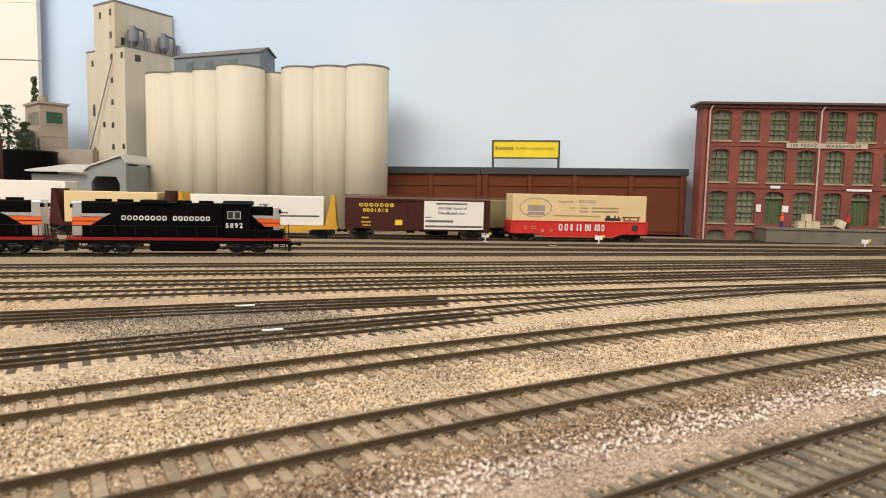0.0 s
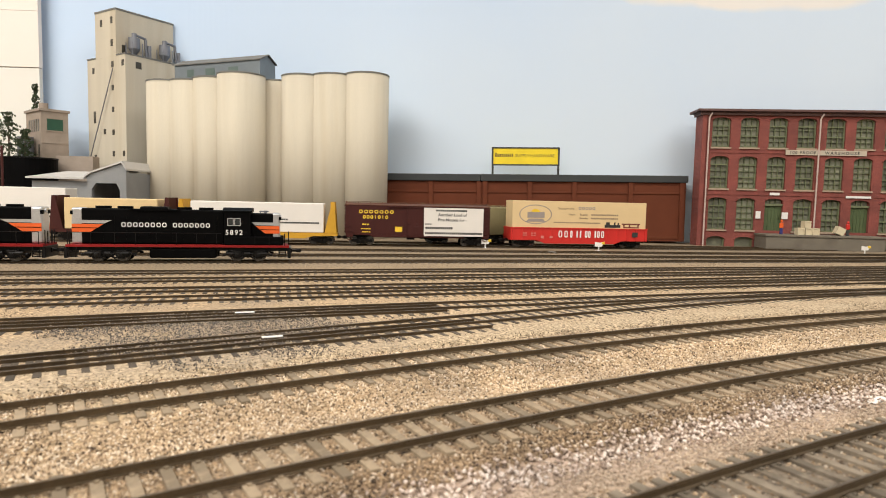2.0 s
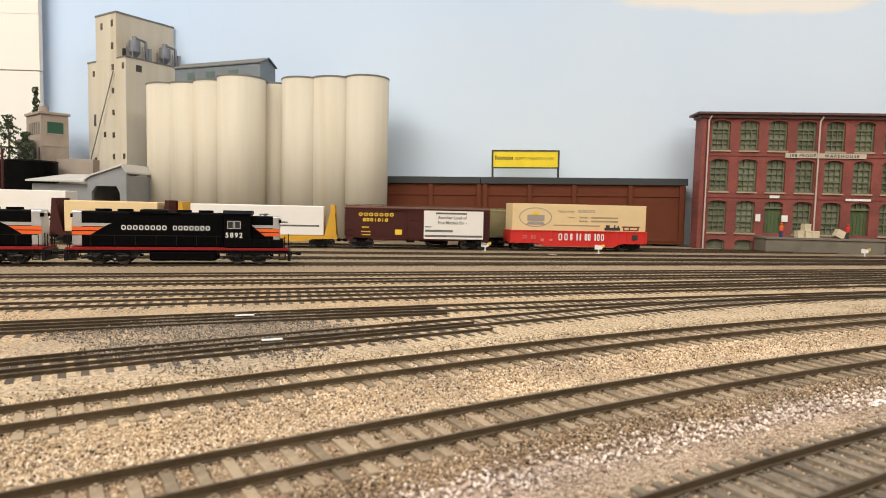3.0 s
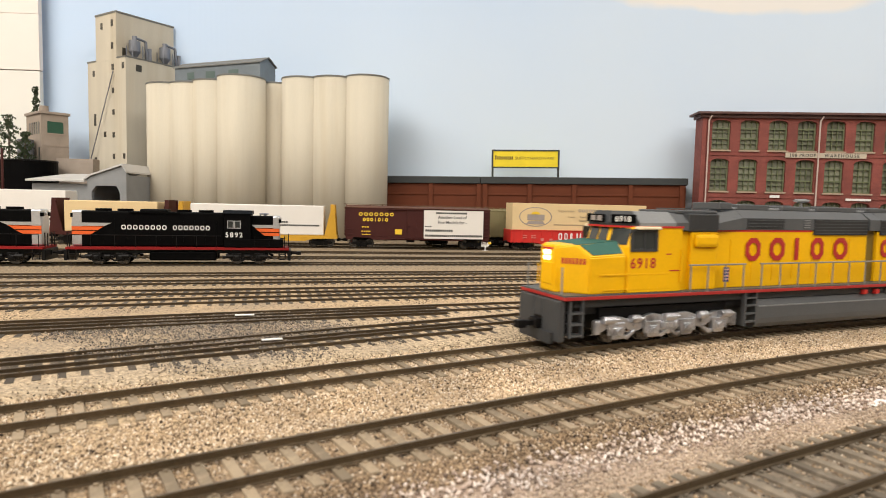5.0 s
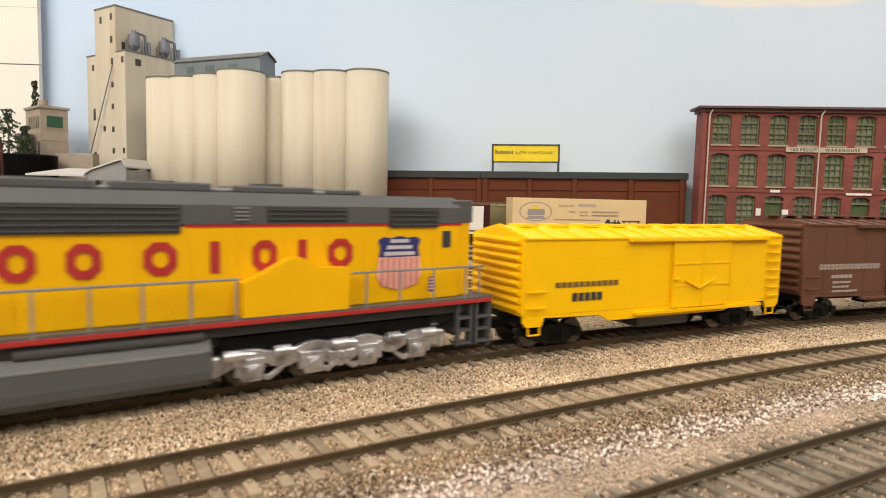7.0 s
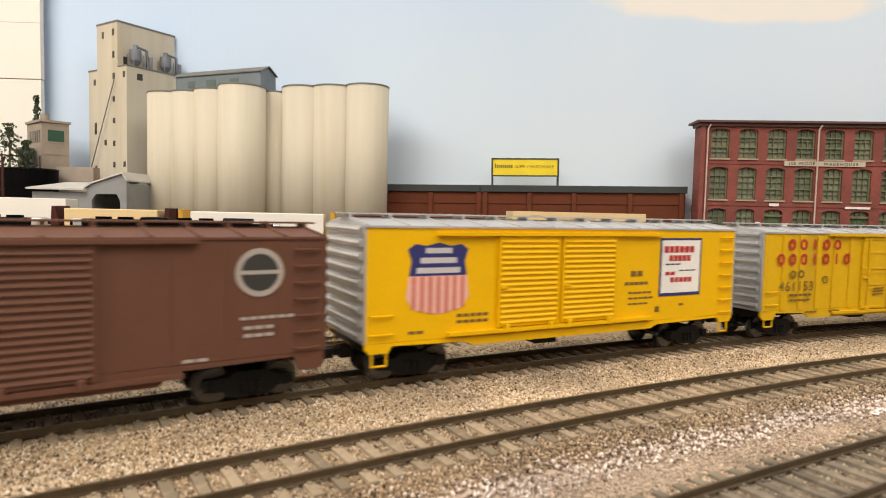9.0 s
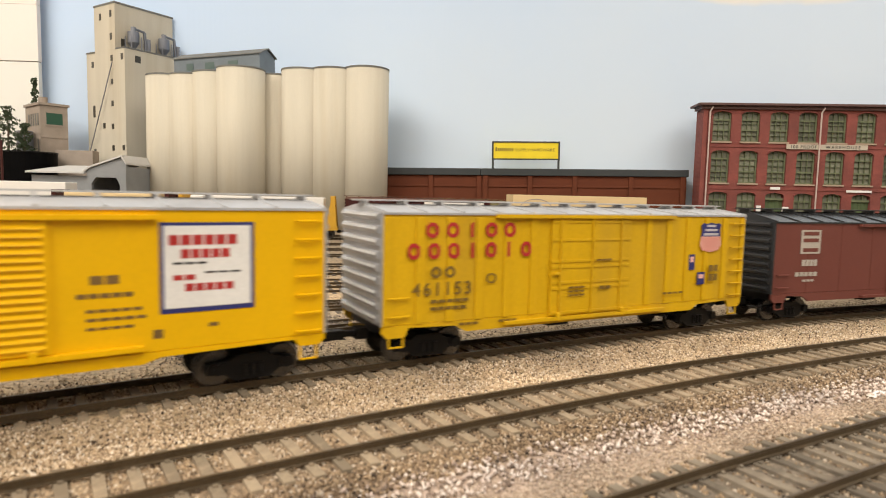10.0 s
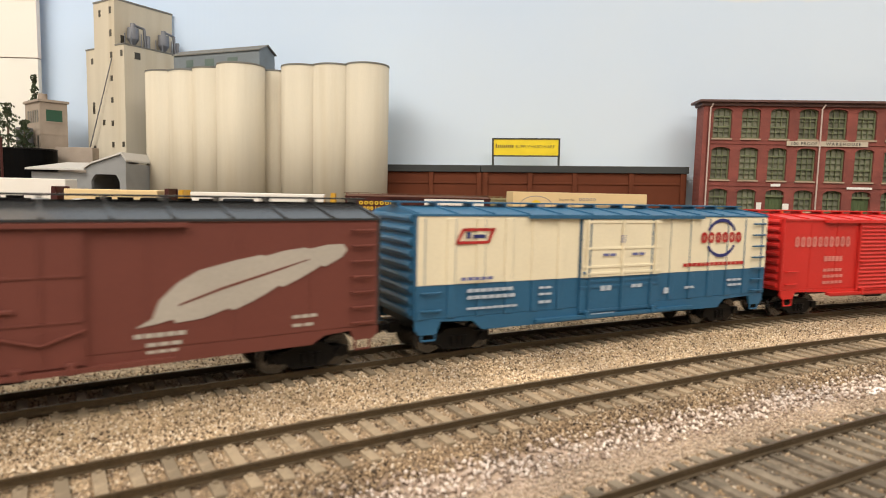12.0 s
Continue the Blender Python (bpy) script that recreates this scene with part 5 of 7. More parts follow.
    for a, b, z0, z1 in ((101, 124, 49, 53.4), (144, 182, 46, 53.6), (192, 233, 46, 53.6), (256, 281, 49, 53.2), (296, 315, 47, 53.4)):
        for s in (-1, 1):
            g = boxes((X(a), X(b), *sorted((s * HY, s * (HY + 0.7))), z0, z1))
            part("grille", g, GREY_D, t, "dark louvred grille")
            n = int((z1 - z0) / 1.4)
            lv = bmesh.new()
            for i in range(n):
                z = z0 + (z1 - z0) * (i + 0.5) / n
                box(lv, X(a + 0.6), X(b - 0.6), *sorted((s * (HY + 0.6), s * (HY + 1.1))), z - 0.14, z + 0.14)
            part("louver", lv, GREY, t)
    for a, b in ((126, 142), (244, 252)):
        for s in (-1, 1):
            lv = bmesh.new()
            for i in range(4):
                box(lv, X(b - 5), X(b - 1), *sorted((s * (HY + 0.3), s * (HY + 0.8))), 49.3 + i * 1.1, 49.8 + i * 1.1)
            part("vent", lv, GREY_L, t)
    for a, b, z in ((68, 82, 57.0), (89, 96, 60.4), (100, 119, 59.8), (127, 146, 59.3), (151, 180, 59.6), (187, 214, 59.6), (217, 242, 59.6), (248, 272, 59.2), (276, 288, 58.8)):
        part("roof_hatch", boxes((X(a), X(b), -8.5, 8.5, 57.2, z), bevel=0.4), GREY, t)
    for x in (110, 136, 166, 200, 229, 260):
        f = rod(bmesh.new(), (X(x), 0, 58.2), (X(x), 0, 60), 5.2, 24)
        part("roof_fan", f, GREY, t)
    hn = rod(bmesh.new(), (X(144), -3, 62.2), (X(152), -3, 62.4), 0.7, 8)
    rod(hn, (X(146), 0, 62.5), (X(154), 0, 62.8), 0.7, 8)
    rod(hn, (X(149), -1.5, 58), (X(149), -1.5, 62.3), 0.5, 8)
    part("horn", hn, GREY_L, t)
    # rear of the hood
    part("hood_rear", boxes((X(324), X(330), -11, 11, 22.2, 55.5), bevel=0.6), YELLOW, t)
    part("rear_cap", boxes((X(322), X(330.6), -11.6, 11.6, 48.3, 56.4), bevel=0.5), GREY, t)
    part("rear_hatch", boxes((X(317), X(320.4), -HY - 0.3, -HY, 40, 45.6)), GREY_D, t, "small dark rear window")
    shield(t, X(292), X(308), 26.2, 44.2, -HY - 0.3, 37.2)
    for x0, x1, z0, z1 in ((84.4, 87.4, 25.6, 32), (309, 311.5, 25.5, 30.5)):
        pl = part("safety_placard", boxes((X(x0), X(x1), -HY - 4.4, -HY - 4.2, z0, z1)), NAVY, t, "dark placard with pale bars")
        for i in range(4):
            z = z0 + (z1 - z0) * (0.14 + 0.22 * i)
            part("placard_mark", boxes((X(x0 + 0.5), X(x1 - 0.5), -HY - 4.5, -HY - 4.4, z, z + 0.6)), PINKW, pl)
    for s in (-1, 1):
        y0, y1 = sorted((s * (HY + 0.3), s * (HY + 0.45)))
        part("lettering", ring_letters([(X(a), X(b), 34.2, 44.6) for a, b in ((101, 110), (116, 125.5), (132, 134.6), (143, 151.5), (158.5, 168.5))], y0, y1, 2.2), RED_LET, t, "tall red lettering shapes")
        part("lettering", ring_letters([(X(a), X(b), 34.8, 43.6) for a, b in ((193.5, 201), (207, 214.5), (224, 232), (240.5, 243), (252, 259), (265.5, 268), (275, 283))], y0, y1, 2.1), RED_LET, t, "tall red lettering shapes")
    box_s = bmesh.new()
    for s in (-1, 1):
        prism(box_s, [(X(248), 22.2), (X(248), 32), (X(254), 34.5), (X(261), 38.4), (X(265), 38.6), (X(270), 35.5), (X(280), 35), (X(280), 22.2)], *sorted((s * 13, s * 17)))
    part("battery_box", box_s, YELLOW, t)
    # handrails
    for s in (-1, 1):
        y = s * 16.9
        rail_posts(t, [X(66), X(75.5), X(85.5), X(96)] + [X(107 + 11.6 * i) for i in range(13)] + [X(286), X(298), X(311), X(324)], y, 21.6, 33.2, GREY_L)
        hr = rod(bmesh.new(), (X(65), y, 33.2), (X(97), y, 33.2), 0.36, 6)
        rod(hr, (X(106), y, 33.2), (X(247), y, 33.2), 0.36, 6)
        rod(hr, (X(281), y, 33.2), (X(332), y, 33.2), 0.36, 6)
        part("handrail", hr, GREY_L, t)
    for s in (-1, 1):
        rail_posts(t, [X(5)], s * 13, 22, 33, GREY_L)
        rail_posts(t, [X(334)], s * 12, 22, 33, GREY_L)
    # tank, pilots, steps
    tank = bmesh.new()
    prism(tank, [(-15.6, 8), (-15.6, 13.5), (-14, 16.6), (14, 16.6), (15.6, 13.5), (15.6, 8), (15.2, 5.6), (14, 3.8), (11.5, 3.0), (-11.5, 3.0), (-14, 3.8), (-15.2, 5.6)], X(107), X(240), "x")
    part("fuel_tank", tank, mat("tank_grey", (0.08, 0.084, 0.088), 0.38), t, "long grey fuel tank")
    # tank edge in pale grey: the bright highlight line is put into its colour
    part("tank_seam", boxes((X(108), X(238), -15.8, 15.8, 13.2, 13.8)), GREY_L, t)
    part("air_reservoir", rod(rod(bmesh.new(), (X(196), -14, 17.9), (X(238), -14, 17.9), 1.7, 12), (X(196), 14, 17.9), (X(238), 14, 17.9), 1.7, 12), GREY, t)
    part("valve", boxes((X(178), X(181), -16.2, -14, 16.5, 19), (X(187), X(190), -16.2, -14, 16.5, 19), bevel=0.4), RED, t)
    for x0, x1 in ((2.5, 5.5), (334.5, 337.5)):
        part("pilot", boxes((X(x0), X(x1), -15.5, -3, 3.5, 20), (X(x0), X(x1), 3, 15.5, 3.5, 20), (X(x0), X(x1), -3, 3, 12, 20), bevel=0.5), mat("pilot_grey", (0.045, 0.046, 0.048), 0.5), t)
    for x0 in (7.5, 322, 330):
        for s in (-1, 1):
            st = bmesh.new()
            for z in (5.5, 10, 14.5):
                box(st, X(x0), X(x0 + 5.5), *sorted((s * 12.5, s * 16.4)), z, z + 0.8)
            for x in (x0 - 0.4, x0 + 5.2):
                box(st, X(x), X(x + 0.7), *sorted((s * 14.5, s * 16.4)), 5, 20)
            part("step_well", st, GREY, t)
    for s in (-1, 1):
        ld = bmesh.new()
        for z in (6.5, 10.2, 13.9, 17.4):
            box(ld, X(99), X(105), *sorted((s * 14, s * 16.6)), z, z + 0.7)
        for x in (98.4, 105):
            box(ld, X(x), X(x + 0.8), *sorted((s * 14.5, s * 16.6)), 5, 20)
        part("side_ladder", ld, GREY, t)
    diesel_truck(t, X(22.5), X(94.5), 4)
    diesel_truck(t, X(242), X(316), 4)
    part("plow", boxes((X(0.8), X(2.6), -12, 12, 2.5, 7)), GREY_D, t)
    coupler(t, X(2), -1)
    coupler(t, X(337), 1)
    return t


SPEED = 0.189
CONSIST = []  # (thing, length in metres, place of its leading end along the arc at 9.0 s)


def place_train():
    for make, L, s9 in ((yellow_diesel, 0.339, -0.7072), (car_plain_yellow, 0.142, -0.3555), (car_brown, 0.142, -0.195), (car_double_door, 0.1737, -0.0378),
                        (car_plug_door, 0.1737, 0.157), (car_feather, 0.178, 0.3535), (car_two_tone, 0.176, 0.547), (car_red, 0.176, 0.7375)):
        CONSIST.append((make(), L, s9))


def drift(t):
    """The train gathers a little speed at first: how far it lags behind an even pace, in metres."""
    return float(np.interp(t, (0, 5.0, 5.5, 6.0, 6.5, 6.8, 7.6, 8.4, 12.0), (-0.012, -0.0007, 0.0, 0.0006, 0.002, 0.0025, 0.0018, 0.0004, 0.0006)))


def car_pose(s9, L, t):
    """The car rides on its two trucks along the arc."""
    s = s9 - SPEED * (t - 9.0) + drift(t) + L / 2
    a, b = on_arc(s - L * 0.35), on_arc(s + L * 0.35)
    c = (a + b) / 2
    return pose(c.x, c.y, 0, 0, 0, math.degrees(math.atan2(b.y - a.y, b.x - a.x)))


def motions():
    for ob, L, s9 in CONSIST:
        walk(ob, [(i * 0.25, car_pose(s9, L, i * 0.25)) for i in range(49)])


# ---- standing stock in the yard ----
def black_diesel():
    """A black road switcher: hood, cab, silver ends with orange wings, red sill stripe, walkways and handrails."""
    L, h = 184, 92
    t = thing("locomotive", "black road switcher locomotive with silver ends and orange wings", "locomotive", group="standing locomotives")
    X = lambda v: v - h
    part("frame", boxes((X(4), X(180), -12, 12, 9.5, 12.4)), BLACK_P, t)
    part("sill_stripe", boxes((X(3), X(181), -15.6, 15.6, 12.7, 14.6)), SILL_RED, t, "red stripe along the walkway edge")
    hood = boxes((X(10), X(126), -8, 8, 15, 44.6), bevel=1.2)
    ho = part("hood", hood, BLACK, t)
    seam = shared_mesh("door_seam", boxes((0, 0.4, -0.25, 0, 17, 38)), BLACK)
    for x in range(20, 122, 9):
        for s in (-1, 1):
            piece("door_seam", seam, ho, X(x), s * 8, 0, 0 if s < 0 else 180)
    part("short_hood", boxes((X(148), X(171), -8, 8, 15, 42.4), bevel=1.2), BLACK, t)
    part("cab", boxes((X(126), X(148.5), -14, 14, 15, 44), bevel=0.6), BLACK, t)
    rf = bmesh.new()
    prism(rf, [(-14.6, 43.6), (-14.6, 44.4), (-7, 47), (7, 47), (14.6, 44.4), (14.6, 43.6)], X(125), X(149.5), "x")
    part("cab_roof", rf, BLACK, t)
    part("hood_end", boxes((X(5.5), X(14), -8.3, 8.3, 15, 44.9), bevel=1.4), ALUM, t, "silver hood end")
    part("hood_end", boxes((X(166.5), X(173), -8.3, 8.3, 15, 42.7), bevel=1.4), ALUM, t, "silver hood end")
    for s in (-1, 1):
        y0, y1 = sorted((s * 8.4, s * 8.7))
        for name, m, pts in (("wing", ORANGE, [(5.9, 31.4), (30, 31.4), (20, 24.8), (5.9, 24.8)]), ("wing_band", ALUM, [(5.9, 34.6), (36, 34.6), (30.5, 31.9), (5.9, 31.9)]),
                             ("wing", ORANGE, [(172.6, 31.4), (152, 31.4), (160, 24.8), (172.6, 24.8)]), ("wing_band", ALUM, [(172.6, 34.6), (148.8, 34.6), (152, 31.9), (172.6, 31.9)])):
            b = bmesh.new()
            prism(b, [(X(x), z) for x, z in pts], y0, y1)
            part(name, b, m, t, "orange wing stripe" if m == ORANGE else "")
        part("wing_line", boxes((X(5.9), X(25), *sorted((s * 8.7, s * 8.8)), 27.8, 28.4), (X(156), X(172.6), *sorted((s * 8.7, s * 8.8)), 27.8, 28.4)), BLACK, t)
        yw0, yw1 = sorted((s * 14.05, s * 14.3))
        for x0, x1 in ((129, 134.2), (134.8, 140)):
            part("window_frame", boxes((X(x0), X(x1), yw0, yw1, 31.4, 32), (X(x0), X(x1), yw0, yw1, 37.6, 38.2), (X(x0), X(x0 + 0.6), yw0, yw1, 32, 37.6), (X(x1 - 0.6), X(x1), yw0, yw1, 32, 37.6)), ALUM, t)
            part("side_window", boxes((X(x0 + 0.5), X(x1 - 0.5), *sorted((s * 13.9, s * 14.12)), 31.9, 37.7)), GLASS, t)
        text("cab_number", "5892", 4.3, DECAL_W, t, pose(X(134.5) / 1000, s * 0.01412, 0.0238, 90, 0, 0 if s < 0 else 180), "white number 5892", 0.1, 1.3)
        part("lettering", ring_letters(row_cells(X(43.5), X(79), 29.2, 33.2, 8, 0.24), *sorted((s * 8.3, s * 8.45)), 0.75), DECAL_W, t, "white lettering shapes")
        part("lettering", ring_letters(row_cells(X(84), X(114), 29.2, 33.2, 7, 0.24), *sorted((s * 8.3, s * 8.45)), 0.75), DECAL_W, t, "white lettering shapes")
        part("battery_box", boxes((X(132), X(176), *sorted((s * 9, s * 14.5)), 15, 22), bevel=0.5), BLACK, t)
        rail_posts(t, [X(6), X(22), X(40), X(56), X(72), X(88), X(104), X(120), X(152), X(164), X(177)], s * 15.2, 14.5, 24.8, BLACK_P, 0.3)
        part("handrail", rod(bmesh.new(), (X(6), s * 15.2, 24.8), (X(124), s * 15.2, 24.8), 0.3, 6), BLACK_P, t)
        part("tank", boxes((X(66), X(120), *sorted((s * 3, s * 13.5)), 3.2, 11.5), bevel=1.6), BLACK, t)
        for x in (2.6, 180):
            for d, z in ((10, 26), (4, 25)):
                part("end_rail", boxes((X(x), X(x + 0.7), *sorted((s * d, s * (d + 0.6))), 14, z)), BLACK_P, t)
    for x in (28, 45, 92, 110):
        part("roof_fan", rod(bmesh.new(), (X(x), 0, 44.4), (X(x), 0, 46.6), 6.2, 20), BLACK, t)
    part("dynamic_brake", boxes((X(58), X(80), -9, 9, 42.5, 46.8), bevel=1.4), BLACK, t)
    part("radiator_edge", boxes((X(50), X(90), -9.2, 9.2, 43.2, 44.4)), BLACK, t)
    for x, z in ((5.8, 41.5), (173, 39)):
        part("number_board", boxes((X(x - 1), X(x + 1), -8.6, -4.6, z - 2.4, z + 0.8), (X(x - 1), X(x + 1), 4.6, 8.6, z - 2.4, z + 0.8), bevel=0.3), BLACK, t)
        part("headlight", rod(bmesh.new(), (X(x - 1.2), 0, z + 0.4), (X(x + 1.2), 0, z + 0.4), 1.7, 14), ALUM, t)
    part("bell", rod(bmesh.new(), (X(160), 2, 42.4), (X(160), 2, 45), 1.4, 12), DUCT, t)
    part("horn", rod(rod(bmesh.new(), (X(155), -2, 44.2), (X(163), -2, 44.4), 0.6, 8), (X(156), -2, 42), (X(156), -2, 44.2), 0.4, 6), DUCT, t)
    for x0, x1 in ((1.4, 4.2), (179.8, 182.6)):
        part("pilot", boxes((X(x0), X(x1), -14.5, 14.5, 3.4, 12.6), bevel=0.5), BLACK_P, t)
    for x0 in (5, 172):
        for s in (-1, 1):
            st = bmesh.new()
            for z in (4.2, 8.4):
                box(st, X(x0), X(x0 + 6), *sorted((s * 11.5, s * 15.4)), z, z + 0.7)
            for x in (x0, x0 + 5.4):
                box(st, X(x), X(x + 0.6), *sorted((s * 14.6, s * 15.4)), 4, 12.4)
            part("step_well", st, BLACK_P, t)
    diesel_truck(t, X(16), X(54), 2, material=BLACK_P, top=11.5)
    diesel_truck(t, X(127), X(165), 2, material=BLACK_P, top=11.5)
    coupler(t, X(2.5), -1)
    coupler(t, X(181.5), 1)
    return t


def flat_car(label, L, paint, wrap, wrap_h, marks, head=44):
    """A bulkhead flat car with a paper-wrapped load of boards."""
    t = thing("flat_car", label, "freight car", group="standing freight cars")
    h = L / 2
    bm = bmesh.new()
    prism(bm, [(-h, 11), (-h, 14.5), (h, 14.5), (h, 11), (h - 30, 10.4), (h - 40, 7.5), (-h + 40, 7.5), (-h + 30, 10.4)], -17, 17)
    part("deck", bm, paint, t)
    for s in (-1, 1):
        bh = part("bulkhead", boxes((*sorted((s * (h - 9), s * (h - 5))), -15.5, 15.5, 14.5, head), bevel=0.2), paint, t)
        for e in (-1, 1):
            cheek = prism(bmesh.new(), [(s * (h - 1), 14.5), (s * (h - 16), 14.5), (s * (h - 7), head), (s * (h - 4), head)], *sorted((e * 15.6, e * 17.4)))
            part("cheek", cheek, paint, bh)
        for z in (20, 27, 34, 41):
            part("brace", boxes((*sorted((s * (h - 5), s * (h - 3.6))), -15.5, 15.5, z - 0.7, z + 0.7)), paint, bh)
    part("load", boxes((-h + 17, h - 17, -16.4, 16.4, 14.7, wrap_h), bevel=1.0), wrap, t, "paper-wrapped load of boards")
    if marks:
        small_bars(t, [(h - 95, h - 60, 29.5, 31.4), (h - 70, h - 22, 25.6, 27.6)], -16.5, DECAL_K, "load_mark")
    for i in range(8):
        x = -h + 20 + (L - 40) * i / 7
        part("stake_pocket", boxes((x - 1, x + 1, -17.8, -16.9, 10.5, 14)), paint, t)
    for x in (-h + 20, h - 20):
        freight_truck(t, x)
    coupler(t, -h - 0.5, -1)
    coupler(t, h + 0.5, 1)
    return t


def gondola():
    t = thing("gondola_car", "red gondola with a tall tan card load", "freight car", group="standing freight cars")
    L, h = 188, 94
    side = bmesh.new()
    for s in (-1, 1):
        prism(side, [(-h, 9.5), (-h, 26), (h, 26), (h, 9.5), (h - 36, 9.5), (h - 46, 5.5), (-h + 46, 5.5), (-h + 36, 9.5)], *sorted((s * 16.8, s * 18)))
        for i in range(15):
            x = -h + 3 + (L - 6) * i / 14
            box(side, x - 0.7, x + 0.7, *sorted((s * 18, s * 18.8)), 10, 25)
        box(side, -h, h, *sorted((s * 17.6, s * 18.9)), 25, 26.2)
    box(side, -h, -h + 1.2, -17, 17, 9.5, 26)
    box(side, h - 1.2, h, -17, 17, 9.5, 26)
    part("body", side, CAR_RED, t)
    part("deck", boxes((-h + 1, h - 1, -16.6, 16.6, 9.5, 11.5)), BLACK_P, t)
    part("load", boxes((-h + 2, h - 2, -16.4, 16.4, 11.6, 60.5), bevel=0.5), TAN_WRAP, t, "tan card box load with printed marks")
    part("lettering", ring_letters([(a - h, b - h, 13.6, 22.5) for a, b in ((64, 69), (72, 76.5), (80, 83), (88.5, 90.5), (93, 95), (100, 103.6), (104.6, 108), (113.5, 115.6), (117, 120.6), (122.6, 126.6))], -19.0, -18.8, 1.3), DECAL_W, t, "white lettering shapes")
    small_bars(t, [(16 - h, 22 - h, 18, 19.4), (27 - h, 34 - h, 18, 19.4), (16 - h, 22 - h, 15.4, 16.6), (27 - h, 34 - h, 15.4, 16.6), (40 - h, 45 - h, 12, 15.4), (52 - h, 57 - h, 12.4, 15)], -18.8, mat("decal_pale_red", (0.6, 0.2, 0.17), 0.5))
    part("dark_placard", boxes((166 - h, 174 - h, -19.0, -18.8, 15, 21.5)), DECAL_K, t)
    y = -16.5
    ring = bmesh.new()
    n = 28
    ro, ri = (22, 12.6), (20.8, 11.6)
    for i in range(n):
        a, b = 2 * math.pi * i / n, 2 * math.pi * (i + 1) / n
        prism(ring, [(33 - h + r[0] * math.cos(c), 43 + r[1] * math.sin(c)) for r, c in ((ro, a), (ro, b), (ri, b), (ri, a))], y, y - 0.12)
    part("oval_emblem", ring, DECAL_G, t, "grey oval ring")
    part("emblem_block", boxes((22 - h, 45 - h, y - 0.12, y, 38.5, 46)), DECAL_G, t)
    prb = bmesh.new()
    prism(prb, [(20 - h, 33.4), (46 - h, 33.4), (43 - h, 37.5), (24 - h, 37.5)], y, y - 0.12)
    part("emblem_base", prb, DECAL_G, t)
    dome = bmesh.new()
    prism(dome, [(33 - h + 6 * math.cos(math.pi * i / 8), 46.2 + 3.6 * math.sin(math.pi * i / 8)) for i in range(9)], y, y - 0.12)
    part("emblem_sun", dome, DECAL_Y, t)
    soft = mat("decal_soft_brown", (0.3, 0.22, 0.14), 0.6)
    for body, x, z, size, b in (("Support the", 74, 50.0, 3.2, 0.0), ("Hours:", 82, 42.6, 2.3, 0.06), ("Tuesday", 98.5, 42.6, 2.4, 0.08), ("Saturday", 98.5, 38.0, 2.4, 0.08)):
        text("printed_word", body, size, soft, t, pose((x - h) / 1000, (y - 0.05) / 1000, z / 1000, 90), "brown printed word", b)
    small_bars(t, [(109 - h, 147 - h, 42.6, 44.6), (109 - h, 147 - h, 38.0, 40.0), (58 - h, 104 - h, 32.2, 33.8), (104 - h, 122 - h, 32.0, 33.6)], y, soft, "printed_line")
    part("lettering", ring_letters(row_cells(91 - h, 114 - h, 50, 54, 5, 0.22), y - 0.12, y, 0.9), DECAL_G, t, "dark lettering shapes")
    loco = boxes((128 - h, 150 - h, y - 0.12, y, 27.2, 31), (130 - h, 135 - h, y - 0.12, y, 31, 34.2), (141 - h, 143 - h, y - 0.12, y, 31, 34.2), (146 - h, 148 - h, y - 0.12, y, 31, 33.4))
    part("printed_engine", loco, DECAL_K, t)
    part("printed_coach", boxes((152 - h, 178 - h, y - 0.12, y, 31.2, 33), (154 - h, 176 - h, y - 0.12, y, 27, 28.4), (154 - h, 156 - h, y - 0.12, y, 28.4, 31.2), (162 - h, 164 - h, y - 0.12, y, 28.4, 31.2), (174 - h, 176 - h, y - 0.12, y, 28.4, 31.2)), MAROON, t)
    for x in (-h + 20, h - 20):
        freight_truck(t, x)
    coupler(t, -h - 0.5, -1)
    coupler(t, h + 0.5, 1)
    return t


